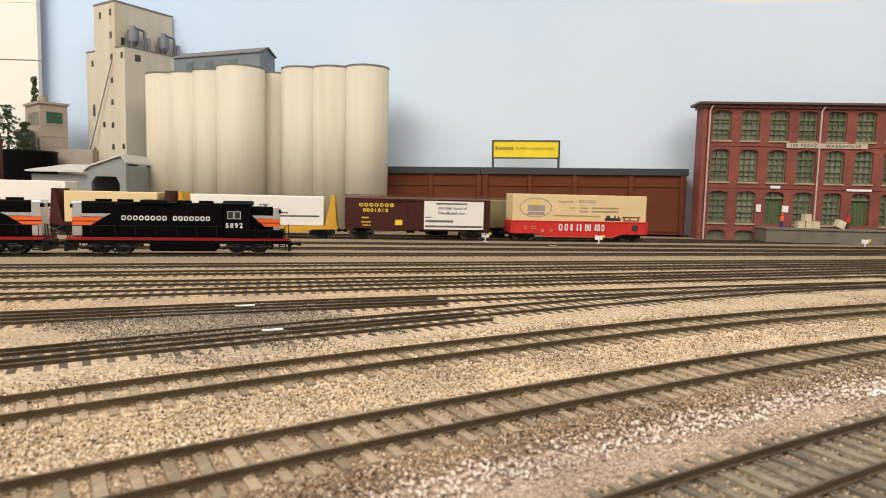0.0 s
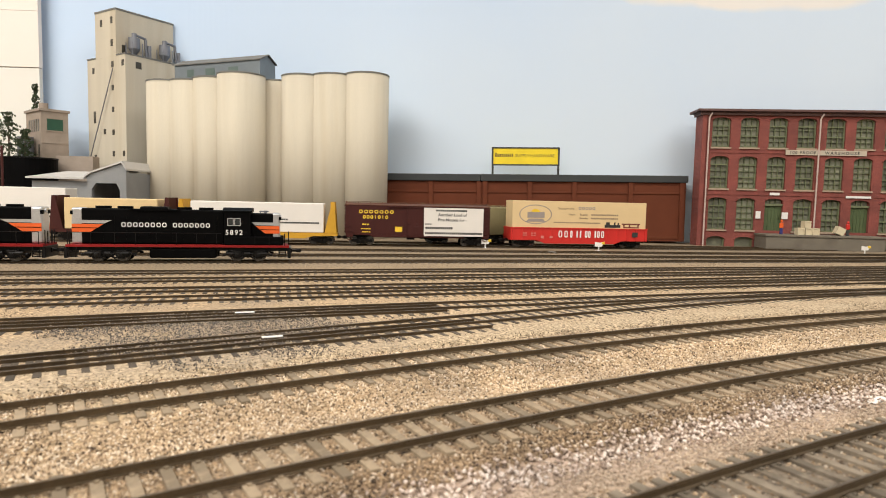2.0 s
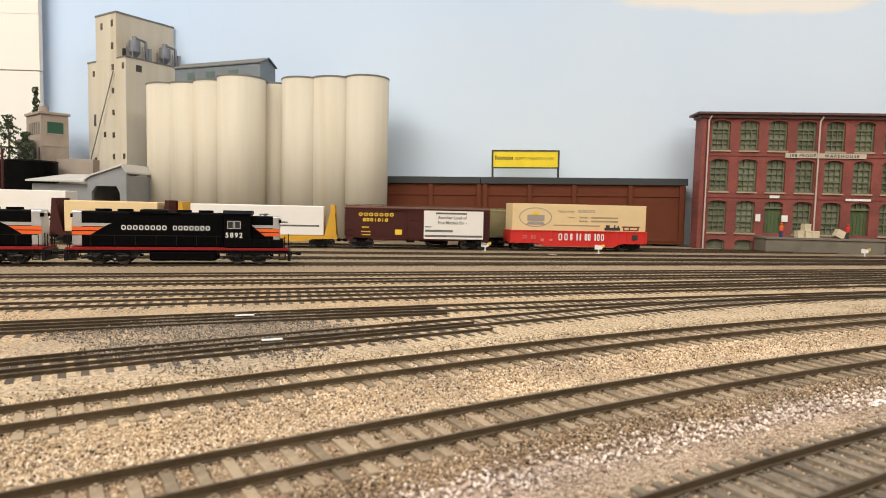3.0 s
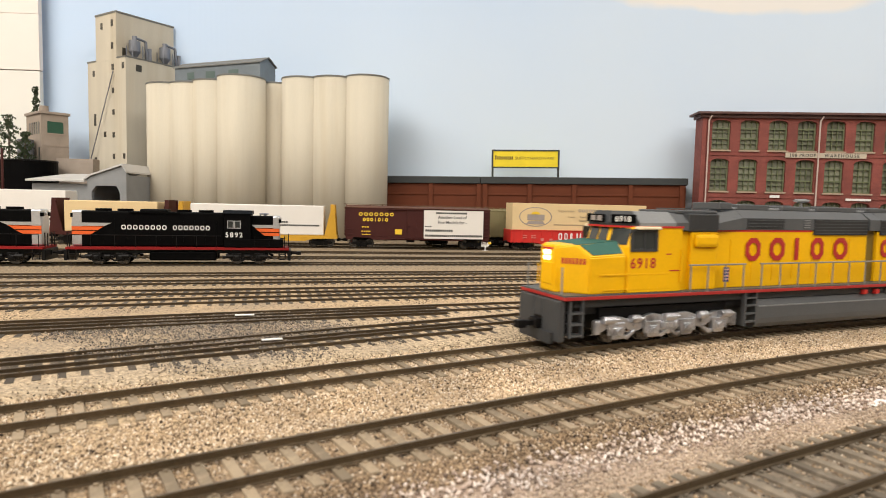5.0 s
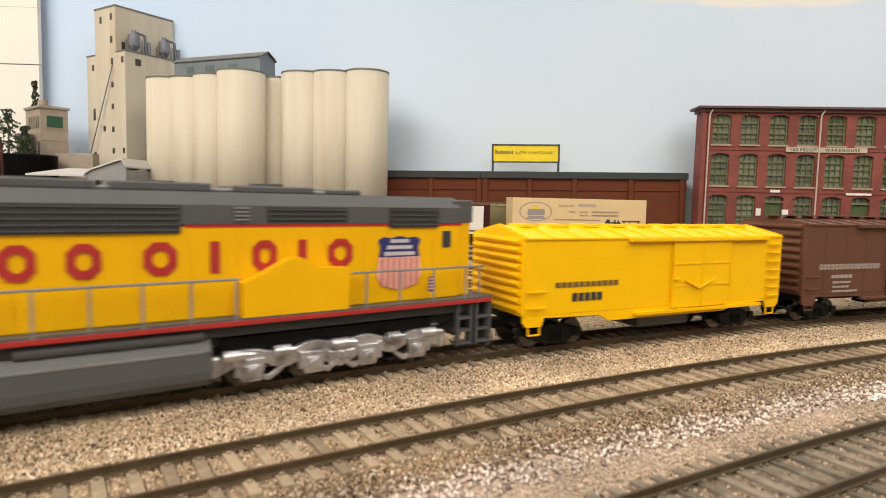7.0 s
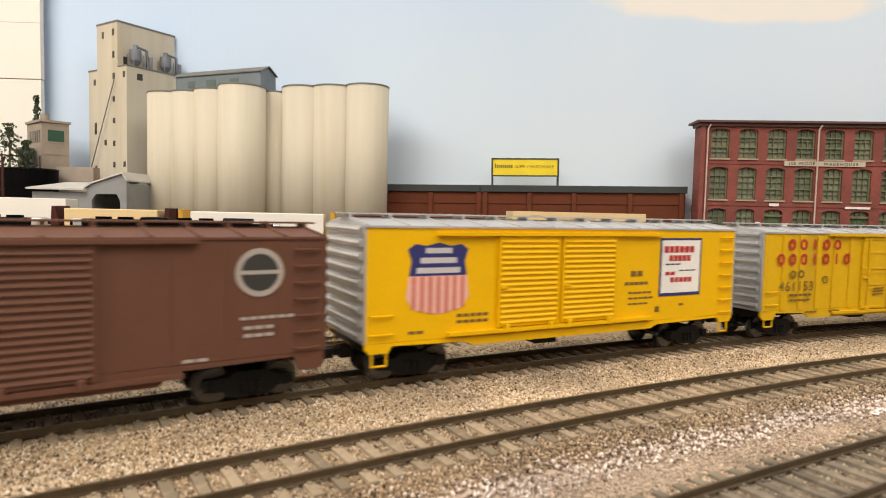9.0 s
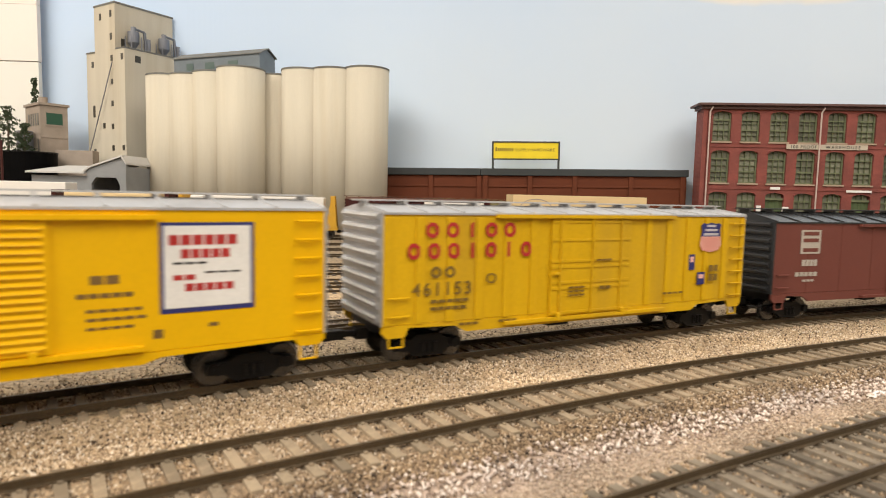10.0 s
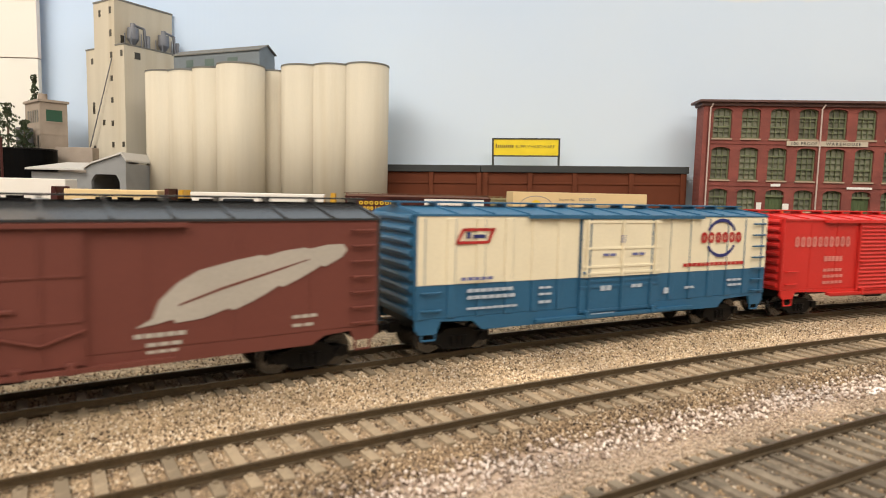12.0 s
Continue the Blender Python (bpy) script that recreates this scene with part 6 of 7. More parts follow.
def standing_box_car():
    t = box_car("box_car", "dark maroon boxcar with a white placard and yellow marks", 181, 50.5, 10.5, MAROON_D, BROWN, MAROON_D, group="standing freight cars", doors=((76, 100, 13, 48),), seams=9)
    h, y = 90.5, SIDE - 0.2
    part("placard", boxes((97 - h, 173 - h, SIDE - 2.2, SIDE - 1.9, 13, 48.5)), WHITE_WRAP, t, "white paper placard")
    small_bars(t, [(112 - h, 152 - h, 44.2, 46.4), (98.5 - h, 107 - h, 27.4, 28.8), (99 - h, 134 - h, 21.8, 24.6), (98.5 - h, 172 - h, 15.4, 18)], SIDE - 2.2, DECAL_K, "placard_line")
    for body, z in (("Another Load of", 38.2), ("Fine Models for -", 31.8)):
        text("placard_word", body, 3.9, DECAL_K, t, pose((133 - h) / 1000, (SIDE - 2.22) / 1000, z / 1000, 90), "bold dark printed words", 0.1)
    part("lettering", ring_letters(row_cells(16 - h, 59 - h, 40, 44.4, 7, 0.25), y - 0.12, y, 1.1), DECAL_Y, t, "yellow lettering shapes")
    part("lettering", ring_letters(row_cells(21 - h, 52 - h, 33.4, 37.8, 7, 0.25, (3, 5)), y - 0.12, y, 1.1), DECAL_Y, t, "yellow lettering shapes")
    part("yellow_placard", boxes((61 - h, 70 - h, y - 0.12, y, 17.6, 24)), DECAL_Y, t)
    small_bars(t, [(20 - h, 29 - h, 25.4, 27.2), (19 - h, 31 - h, 20.2, 21.6), (20 - h, 31 - h, 16.4, 17.6), (82 - h, 85 - h, 17, 19.4)], y - 0.1, DECAL_Y)
    return t


# ---- buildings ----
def grain_elevator():
    t = thing("grain_elevator", "cream concrete grain elevator with round silos and a headhouse tower", "building")
    rows = [(-0.4365, 0.992, 0.0352, 0.2325), (-0.397, 0.982, 0.0352, 0.2325), (-0.357, 0.972, 0.0352, 0.235), (-0.3105, 0.95, 0.0352, 0.2385), (-0.266, 0.992, 0.034, 0.236),
            (-0.2195, 0.968, 0.034, 0.2415), (-0.1715, 0.96, 0.034, 0.242), (-0.1205, 0.95, 0.033, 0.2428)]
    for x, y, r, z in rows:
        bm = bmesh.new()
        bmesh.ops.create_cone(bm, cap_ends=True, segments=56, radius1=r, radius2=r, depth=z + 0.006, matrix=Matrix.Translation((x, y, (z - 0.006) / 2)))
        for f in bm.faces:
            f.smooth = len(f.verts) == 4
        ob = part("silo", bm, CONCRETE, t, "round cream concrete silo")
        cap = bmesh.new()
        bmesh.ops.create_cone(cap, cap_ends=True, segments=56, radius1=r + 0.0006, radius2=r + 0.0006, depth=0.0022, matrix=Matrix.Translation((x, y, z)))
        part("silo_rim", cap, CONC_EDGE, ob)
    # headhouse set cornerwise
    m = pose(-0.5285, 1.033, -0.002, 0, 0, 58)
    tower = part("headhouse", boxes((0, 103, 0, 114, -6, 288)), CONCRETE, t, "cream headhouse block")
    tower.matrix_basis = m
    part("roof_edge", boxes((-0.8, 103.8, -0.8, 25.6, 288.1, 290.5), (-0.8, 103.8, 88, 114.8, 288.1, 290.5)), CONC_EDGE, tower)
    up = part("penthouse", boxes((0, 106, 26, 87.5, 288.1, 363)), CONCRETE, t, "cream upper tower")
    up.matrix_basis = m
    part("roof_edge", boxes((-0.8, 106.8, 25.2, 88.3, 363.1, 366)), CONC_EDGE, up)
    for y0, z0, hh in ((34, 270, 10), (4, 270, 10), (92, 264, 10), (34, 232, 9), (34, 196, 9), (34, 158, 9), (60, 160, 9), (90, 180, 20), (34, 122, 9), (4, 122, 9), (90, 110, 16)):
        part("window", boxes((-0.4, 0.3, y0, y0 + 6.5, z0, z0 + hh)), WINDOW_DK, tower)
    part("window", boxes((18, 28, -0.4, 0.3, 268, 279)), WINDOW_DK, tower)
    for y0, z0 in ((66, 340), (35, 342), (35, 305)):
        part("window", boxes((-0.4, 0.4, y0, y0 + 6, z0, z0 + 11)), WINDOW_DK, up)
    part("door", boxes((10, 18, 25.6, 26.2, 292, 308)), WINDOW_DK, up)
    # dust collectors on the lower roof
    for x in (24, 80):
        d = bmesh.new()
        rod(d, (x, 13, 302), (x, 13, 320), 9, 20)
        bmesh.ops.create_cone(d, cap_ends=True, segments=20, radius1=0.003, radius2=0.009, depth=0.01, matrix=Matrix.Translation((x * 0.001, 0.013, 0.297)))
        rod(d, (x, 13, 320), (x, 13, 328), 4, 14)
        rod(d, (x, 13, 326), (x + 20, 13, 323), 2.0, 10)
        rod(d, (x + 20, 13, 323), (x + 22, 13, 291), 2.4, 10)
        rod(d, (x + 27, 13, 313), (x + 27, 13, 291), 3.4, 10)
        for a in (-9, 9):
            for b in (4, 22):
                rod(d, (x + a, b, 290), (x + a, b, 312), 0.8, 6)
        ob = part("dust_collector", d, DUCT, t, "grey metal dust collector")
        ob.matrix_basis = m
    ob = part("spout", rod(bmesh.new(), (-3, 31, 268), (-9, 104, 100), 0.9, 10), DUCT, t, "thin grey loading spout")
    ob.matrix_basis = m
    # gallery above the silos
    g = bmesh.new()
    prism(g, [(-22, 0), (22, 0), (22, 28), (0, 38), (-22, 28)], 0, 158, "x")
    ob = part("gallery", g, METAL_BLUE, t, "blue-grey metal gallery")
    ob.matrix_basis = pose(-0.437, 1.045, 0.2385, 0, -1.5, -16)
    rfm = bmesh.new()
    prism(rfm, [(-24, 27.8), (0, 38.8), (24, 27.8), (24, 29.2), (0, 40.4), (-24, 29.2)], -2, 161, "x")
    rf = part("gallery_roof", rfm, CONC_EDGE, ob)
    for x, w in ((24, 13), (59, 17), (101, 18)):
        part("gallery_window", boxes((x, x + w, -22.5, -21.8, 9, 20)), mat("gallery_glass", (0.1, 0.14, 0.13), 0.3), ob)
    return t


def low_wall():
    t = thing("freight_house", "long low reddish-brown brick building with a dark roof edge", "building", pose(-0.108, 0.985, -0.004, 0, -0.75, -1.2))
    part("wall", boxes((0, 165, 0, 40, 0, 92)), WALL_BROWN, t)
    part("wall", boxes((166, 488, -1.5, 40, 0, 92)), WALL_BROWN, t)
    for x0, x1, y in ((-2, 165.5, 0), (166, 490, -1.5)):
        part("coping", boxes((x0, x1, y - 4, 42, 92.2, 103), bevel=0.6), CAP_DARK, t, "dark roof edge")
    for x in (2, 84, 160, 170, 240, 310, 398, 478):
        y = -1.5 if x > 165 else 0
        part("pilaster", boxes((x, x + 7, y - 3, y, 0, 91.8), bevel=0.4), WALL_BROWN, t)
    for x0, x1, y in ((9, 84, 0), (91, 160, 0), (177, 240, -1.5), (247, 310, -1.5), (317, 398, -1.5), (405, 478, -1.5)):
        part("panel_moulding", boxes((x0, x1, y - 1.4, y, 74, 77), bevel=0.3), WALL_BROWN, t)
        part("panel_moulding", boxes((x0, x1, y - 1.4, y, 4, 7), bevel=0.3), WALL_BROWN, t)
    s = thing("sign_board", "yellow sign with a black frame on two posts above the roof", "sign", pose(0.0735, 0.975, 0.0995, 0, -0.9, -1))
    fr = boxes((0, 106, 0, 4, 15.5, 17.5), (0, 106, 0, 4, 42, 44), (0, 2.5, 0, 4, 17.5, 42), (103.5, 106, 0, 4, 17.5, 42))
    part("frame", fr, CAP_DARK, s, "black sign frame")
    part("panel", boxes((2.5, 103.5, 1, 3, 17.5, 42)), SIGN_Y, s, "yellow sign panel")
    for x in (0.2, 102.8):
        part("post", boxes((x, x + 3, 0.5, 3.5, 0.5, 15.5)), CAP_DARK, s)
    ink = mat("sign_ink", (0.16, 0.11, 0.02), 0.6)
    for i in range(9):
        part("sign_mark", boxes((5.5 + i * 3.2, 7.6 + i * 3.2, 0.8, 1, 28.6, 33.6 if i else 35.2)), ink, s)
    for body, x in (("SUPPLY", 47.8), ("HARDWARE", 79)):
        text("sign_word", body, 4.9, ink, s, pose(x / 1000, 0.00098, 0.0286, 90), "dark sign lettering", 0.05, 1.02)
    return t


def arch_head(bm, x0, x1, z0, z1, y0, y1):
    """Fills the corners above a segmental arch."""
    n = 8
    xm, w = (x0 + x1) / 2, (x1 - x0) / 2
    up = [(xm + w * math.cos(math.pi * i / n), z0 + (z1 - z0) * math.sin(math.pi * i / n) ** 0.9) for i in range(n + 1)]
    for a, b in zip(up[:-1], up[1:]):
        prism(bm, [a, (a[0], z1 + 0.01), (b[0], z1 + 0.01), b], y0, y1)


def warehouse():
    t = thing("warehouse", "three-storey red brick warehouse with green sash windows", "building", pose(0.388, 0.946, -0.004, 0, 0, -4.2))
    cols = [15 + 41.6 * i for i in range(10)]
    W = 27
    rows = [(0, 17.5, "base"), (28, 76.5, "w"), (90.5, 139, "w"), (152.5, 197, "w")]
    width, H, D = 470, 206, 30
    wall = bmesh.new()
    edges = [0.0]
    for c in cols:
        edges += [c, c + W]
    edges.append(width)
    for a, b in zip(edges[0::2], edges[1::2]):
        box(wall, a, b, 0, D, 0, H)
    for c in cols:
        z = 0.0
        for k, (z0, z1, kind) in enumerate(rows):
            if z0 > z:
                box(wall, c, c + W, 0, D, z, z0)
            arch_head(wall, c, c + W, z1 - 5, z1, 0, 6)
            z = z1
        box(wall, c, c + W, 0, D, z, H)
    part("wall", wall, BRICK, t, "weathered red brick wall")
    part("corner_pier", boxes((-0.2, 6, -1.6, 0, 0, 203)), BRICK, t)
    for z in (81, 144):
        part("band", boxes((0, width, -1.0, 0, z, z + 2.2)), BRICK, t)
    part("cornice", boxes((-9, width + 8, -9, D + 6, 205, 208.5), (-4, width + 4, -4, D, 200, 205), bevel=0.5), mat("cornice_brown", (0.1, 0.05, 0.045), 0.7), t, "dark brown cornice")
    doors = (2, 5)
    for i, c in enumerate(cols):
        for k, (z0, z1, kind) in enumerate(rows):
            if k == 1 and i in doors:
                d = bmesh.new()
                box(d, c, c + W, 5, 7, z0 - 10, z1 - 8)
                dd = part("door", d, DOOR_GREEN, t, "dark green plank door")
                for j in range(5):
                    part("batten", boxes((c + 2 + j * 5, c + 2.6 + j * 5, 4.4, 5, z0 - 10, z1 - 12)), DOOR_GREEN, dd)
                part("lintel", boxes((c - 0.5, c + W + 0.5, 2, 6, z1 - 11, z1 - 8)), SASH_GREEN, dd)
                part("transom_pane", boxes((c + 1, c + W - 1, 6.2, 7, z1 - 8, z1 - 0.5)), PANE, dd)
                for j in (0.36, 0.64):
                    part("glazing_bar", boxes((c + W * j - 0.5, c + W * j + 0.5, 3.5, 6, z1 - 8, z1 - 0.6)), SASH_GREEN, dd)
                continue
            f = bmesh.new()
            zt = z1
            box(f, c, c + 2, 3, 6, z0, zt)
            box(f, c + W - 2, c + W, 3, 6, z0, zt)
            box(f, c + 2, c + W - 2, 3, 6, z0, z0 + 2)
            arch_head(f, c + 1.5, c + W - 1.5, zt - 6.5, zt - 0.2, 3, 6)
            w = part("window", f, SASH_GREEN, t)
            if kind == "w":
                for bar in ((c + 2, c + W - 2, 3, 6, zt - 13.5, zt - 11.5), (c + 2, c + W - 2, 3, 6, z0 + 16, z0 + 18), (c + W * 0.34, c + W * 0.34 + 0.9, 3.5, 6, z0 + 2, zt - 1), (c + W * 0.63, c + W * 0.63 + 0.9, 3.5, 6, z0 + 2, zt - 1), (c + 2, c + W - 2, 3.6, 6, z0 + 9, z0 + 9.7), (c + 2, c + W - 2, 3.6, 6, z0 + 26, z0 + 26.7)):
                    part("glazing_bar", boxes(bar), SASH_GREEN, w)
            part("pane", boxes((c + 1, c + W - 1, 6.2, 7, z0 + 1, zt - 0.5)), PANE, w)
            if kind == "w":
                part("sill", boxes((c - 1.5, c + W + 1.5, -1.8, 4, z0 - 2.4, z0 - 0.1)), mat("stone_sill", (0.36, 0.27, 0.2), 0.8), w)
            arc = [math.pi * q / 10 for q in range(11)]
            hm = prism(bmesh.new(), [(c + W / 2 + (W / 2 + 1.6) * math.cos(a), z1 - 5 + 7.4 * math.sin(a) ** 0.9) for a in arc] + [(c + W / 2 + W / 2 * math.cos(a), z1 - 5 + 5.1 * math.sin(a) ** 0.9) for a in arc[::-1]], -0.9, 0.1)
            part("hood_mould", hm, BRICK, w)
    for x in (9, 170, 345):
        part("downpipe", rod(rod(bmesh.new(), (x, -3, 2), (x, -3, 196), 1.2, 8), (x, -3, 196), (x + 3, -6, 203), 1.2, 8), PIPE, t, "pale downpipe")
    b = part("sign_strip", boxes((123, 239, -2.4, -0.4, 142.3, 149.6)), mat("sign_strip_cream", (0.47, 0.41, 0.33), 0.6), t, "cream painted sign strip")
    text("sign_text", "100 PROOF", 4.6, DECAL_K, t, pose(0.1475, -0.00246, 0.1437, 90), "dark sign lettering", 0.14, 1.25)
    text("sign_text", "WAREHOUSE", 4.6, DECAL_K, t, pose(0.204, -0.00246, 0.1437, 90), "dark sign lettering", 0.14, 1.45)
    for x0, x1, z0, z1 in ((104, 118, 81.5, 85.5), (214, 250, 79.5, 82.8), (85, 92, 46, 57), (123, 132, 46, 56)):
        part("notice", boxes((x0, x1, -2.0, -1.0, z0, z1)), DECAL_W, t)
    # loading dock with freight
    d = thing("loading_dock", "low grey concrete loading dock in front of the warehouse", "loading dock", pose(0.4695, 0.8975, -0.004, 0, 0, -4.2))
    part("dock_body", boxes((0, 166, 0, 40, 0, 21), bevel=0.6), DOCK, d)
    part("dock_edge", boxes((-1.5, 167.5, -1.5, 40, 21.1, 24.2), bevel=0.5), DOCK, d)
    top = 0.0203
    for dx, dz, ry in ((54, 0, 0), (65, 0, 0), (63, 10.2, 4), (75, 0, 0)):
        c = thing("crate", "small pale wooden crate stacked on the dock", "crate", pose(0.462 + dx / 1000, 0.903 - dx * 0.00007, top + dz / 1000, 0, 0, ry), "crates on the dock")
        part("crate_body", boxes((0, 9.6, 0, 9, 0, 10)), CRATE, c)
        part("crate_batten", boxes((0, 9.6, -0.6, 0, 0, 1.6), (0, 9.6, -0.6, 0, 8.4, 10), (0, 1.6, -0.6, 0, 1.6, 8.4), (8, 9.6, -0.6, 0, 1.6, 8.4)), CRATE, c)
    c = thing("crate", "pale wooden crate tipped on a hand truck", "crate", pose(0.462 + 0.106, 0.896, top + 0.0012, 0, 24, 0), "crates on the dock")
    part("crate_body", boxes((0, 12, 0, 9, 3, 14)), CRATE, c)
    for nm, dx, shirt, legs, lab in (("figurine", 32, ORANGE, NAVY, "small painted figurine in orange and blue on the dock"), ("figurine", 125, CAR_RED, CAP_DARK, "small painted figurine in red on the dock")):
        f = bmesh.new()
        box(f, -2, 2, -1.2, 1.2, 0, 9, bevel=0.6)
        box(f, -2.6, 2.6, -1.5, 1.5, 9, 17, bevel=1.0)
        bmesh.ops.create_uvsphere(f, u_segments=10, v_segments=8, radius=0.0019, matrix=Matrix.Translation((0, 0, 0.0192)))
        ob = part(nm, f, shirt, None)
        tagged(ob, lab, "figurine")
        ob.matrix_basis = pose(0.462 + dx / 1000, 0.906 - dx * 0.00007, top, 0, 0, -4)
        ob.data.materials.append(legs)
        for p in ob.data.polygons:
            if p.center.z < 0.009:
                p.material_index = 1


def left_buildings():
    t = thing("engine_shed", "grey wooden shed with a pale roof and a dark arched doorway", "building", pose(-0.522, 0.905, -0.004, 0, 0, -4))
    body = bmesh.new()
    prism(body, [(0, 0), (0, 84), (8, 90), (54, 105), (60, 96), (60, 0), (50, 0), (50, 66), (45, 76), (14, 76), (7, 67), (7, 0)], 0, 6)
    box(body, 0, 1.5, 6, 90, 0, 82)
    box(body, 58.5, 60, 6, 90, 0, 92)
    part("front_wall", body, SHED_GREY, t, "grey gabled front wall")
    # back wall is black so that its colour makes the doorway dark inside
    part("back_wall", boxes((1.5, 58.5, 88, 90, 0, 82)), BLACK_P, t)
    rf = bmesh.new()
    prism(rf, [(-4, 83), (8, 90.6), (54, 105.8), (62, 95), (62, 97.4), (55, 108.6), (8, 93), (-4, 85.6)], -3, 94)
    part("roof", rf, SHED_ROOF, t)
    an = part("annex", boxes((-86, -0.5, 2, 80, 0, 78)), SHED_GREY, t, "grey lean-to wall")
    ar = bmesh.new()
    prism(ar, [(-6, 81), (84, 93), (84, 95.5), (-6, 83.5)], -90, -0.6, "x")
    part("annex_roof", ar, SHED_ROOF, t)
    tank = thing("oil_tank", "black round oil tank behind the shed", "tank", pose(-0.664, 0.99, -0.004))
    bm = bmesh.new()
    bmesh.ops.create_cone(bm, cap_ends=True, segments=40, radius1=0.041, radius2=0.041, depth=0.114, matrix=Matrix.Translation((0, 0, 0.057)))
    part("shell", bm, BLACK, tank)
    part("rim", rod(bmesh.new(), (0, 0, 113), (0, 0, 115), 42, 40), BLACK_P, tank)
    w = thing("retaining_wall", "pale concrete wall beside the tower", "wall", pose(-0.648, 1.035, -0.004))
    part("wall_block", boxes((0, 62, 0, 20, 0, 122), bevel=0.6), TAN_STUCCO, w)
    b = thing("tower_building", "tan stucco building with a flat roof and a green window", "building", pose(-0.668, 1.03, -0.004, 0, 0, 50))
    part("block", boxes((0, 41, 0, 72, 0, 195)), TAN_STUCCO, b)
    part("roof", boxes((-2.5, 43.5, -2.5, 74, 195.1, 199)), mat("stucco_edge", (0.3, 0.25, 0.21), 0.8), b)
    w = part("window", boxes((9, 33, -0.6, 0.4, 164, 183)), mat("green_pane", (0.02, 0.08, 0.05), 0.3), b, "dark green window")
    part("frame", boxes((7.5, 34.5, -1.0, 0, 162, 164), (7.5, 34.5, -1.0, 0, 183, 185)), TAN_STUCCO, w)
    part("string_course", boxes((0, 41, -0.8, 0, 142, 144)), TAN_STUCCO, b)
    for i in range(5):
        part("side_window", boxes((-0.6, 0.4, 8 + i * 11, 14 + i * 11, 162, 182)), WINDOW_DK, b)
    part("side_window", boxes((-0.6, 0.4, 8, 14, 112, 140)), WINDOW_DK, b)
    part("side_tank", rod(bmesh.new(), (-14, 30, 110), (-14, 30, 152), 12, 18), DUCT, b, "grey metal tank")
    part("vent", rod(bmesh.new(), (14, 30, 199), (14, 30, 211), 7, 14), TAN_STUCCO, b)
    p = part("signal_mast", rod(bmesh.new(), (0, 0, -4), (0, 0, 118), 1.6, 8), MAROON_D, None)
    tagged(p, "thin dark red mast beside the yard", "post")
    p.matrix_basis = pose(-0.595, 0.835, 0)


def tree(x, y, height, spread, seed, label):
    rnd = random.Random(seed)
    t = thing("tree", label, "tree", pose(x, y, -0.004), "model trees")
    tr = bmesh.new()
    bmesh.ops.create_cone(tr, cap_ends=True, segments=8, radius1=0.003, radius2=0.0006, depth=height, matrix=Matrix.Translation((0, 0, height / 2)))
    for i in range(14):
        z = height * (0.3 + 0.65 * i / 14)
        a = rnd.uniform(0, 6.28)
        r = spread * (1 - (z / height - 0.3) / 0.9)
        rod(tr, (0, 0, z * 1000), (math.cos(a) * r * 900, math.sin(a) * r * 900, z * 1000 + r * 200), 0.5, 5)
    part("trunk", tr, TRUNK, t)
    cr = bmesh.new()
    for i in range(900):
        z = height * rnd.uniform(0.24, 1.0)
        lim = spread * (1.05 - 0.85 * ((z / height - 0.24) / 0.76)) * (0.75 + 0.35 * math.sin(z * 300 + seed))
        a, r = rnd.uniform(0, 6.28), lim * math.sqrt(rnd.uniform(0.1, 1))
        m = Matrix.Translation((math.cos(a) * r, math.sin(a) * r, z)) @ Euler((rnd.uniform(0, 6), rnd.uniform(0, 6), 0)).to_matrix().to_4x4()
        s = rnd.uniform(0.0015, 0.0035)
        vs = [cr.verts.new(m @ Vector(q)) for q in ((-s, 0, 0), (0, -s * 0.6, s * 0.3), (s, 0, 0), (0, s * 0.6, s * 0.3))]
        cr.faces.new(vs)
    part("crown", cr, LEAF, t, "dark green leaf clumps")


def trackside():
    for x, y, lab in ((0.2, 0.792, ""), (0.054, 0.79, ""), (0.575, 0.84, "")):
        s = thing("switch_stand", "small white and yellow switch stand beside the track", "switch stand", pose(x, y, -0.0035), "switch stands")
        part("base", boxes((-4, 4, -3, 3, 0, 2), bevel=0.3), DECAL_W, s)
        part("mast", rod(bmesh.new(), (0, 0, 2), (0, 0, 8), 0.8, 8), DECAL_W, s)
        bm = bmesh.new()
        prism(bm, [(-5, 7), (4, 7), (7, 13.5), (2, 12), (-5, 13)], -0.5, 0.5)
        part("target", bm, DECAL_W, s, "white target plate")
        part("lever", boxes((3.5, 7.5, -0.7, 0.7, 10, 13), bevel=0.2), DECAL_Y, s)
    for x, y, w, a in ((-0.097, 0.301, 4.6, 18), (-0.069, 0.249, 4.2, 25), (0.13, 0.73, 5, 5)):
        ob = part("white_chip", boxes((-w, w, -1.0, 1.0, 0, 0.5), bevel=0.15), DECAL_W, None)
        tagged(ob, "small white plastic strip lying on the track", "strip", "white strips")
        ob.matrix_basis = pose(x, y, -0.0002, 0, 0, a)
    m = bmesh.new()
    prism(m, [(-5, 0), (4, 0), (4.5, 0.7), (2, 1.1), (-6, 0.7)], -1.2, 1.2)
    ob = part("stone_piece", m, DECAL_W, None)
    tagged(ob, "white plaster piece lying on the ballast", "stone")
    ob.matrix_basis = pose(0.1425, 0.196, -0.0046, 0, 0, 35)


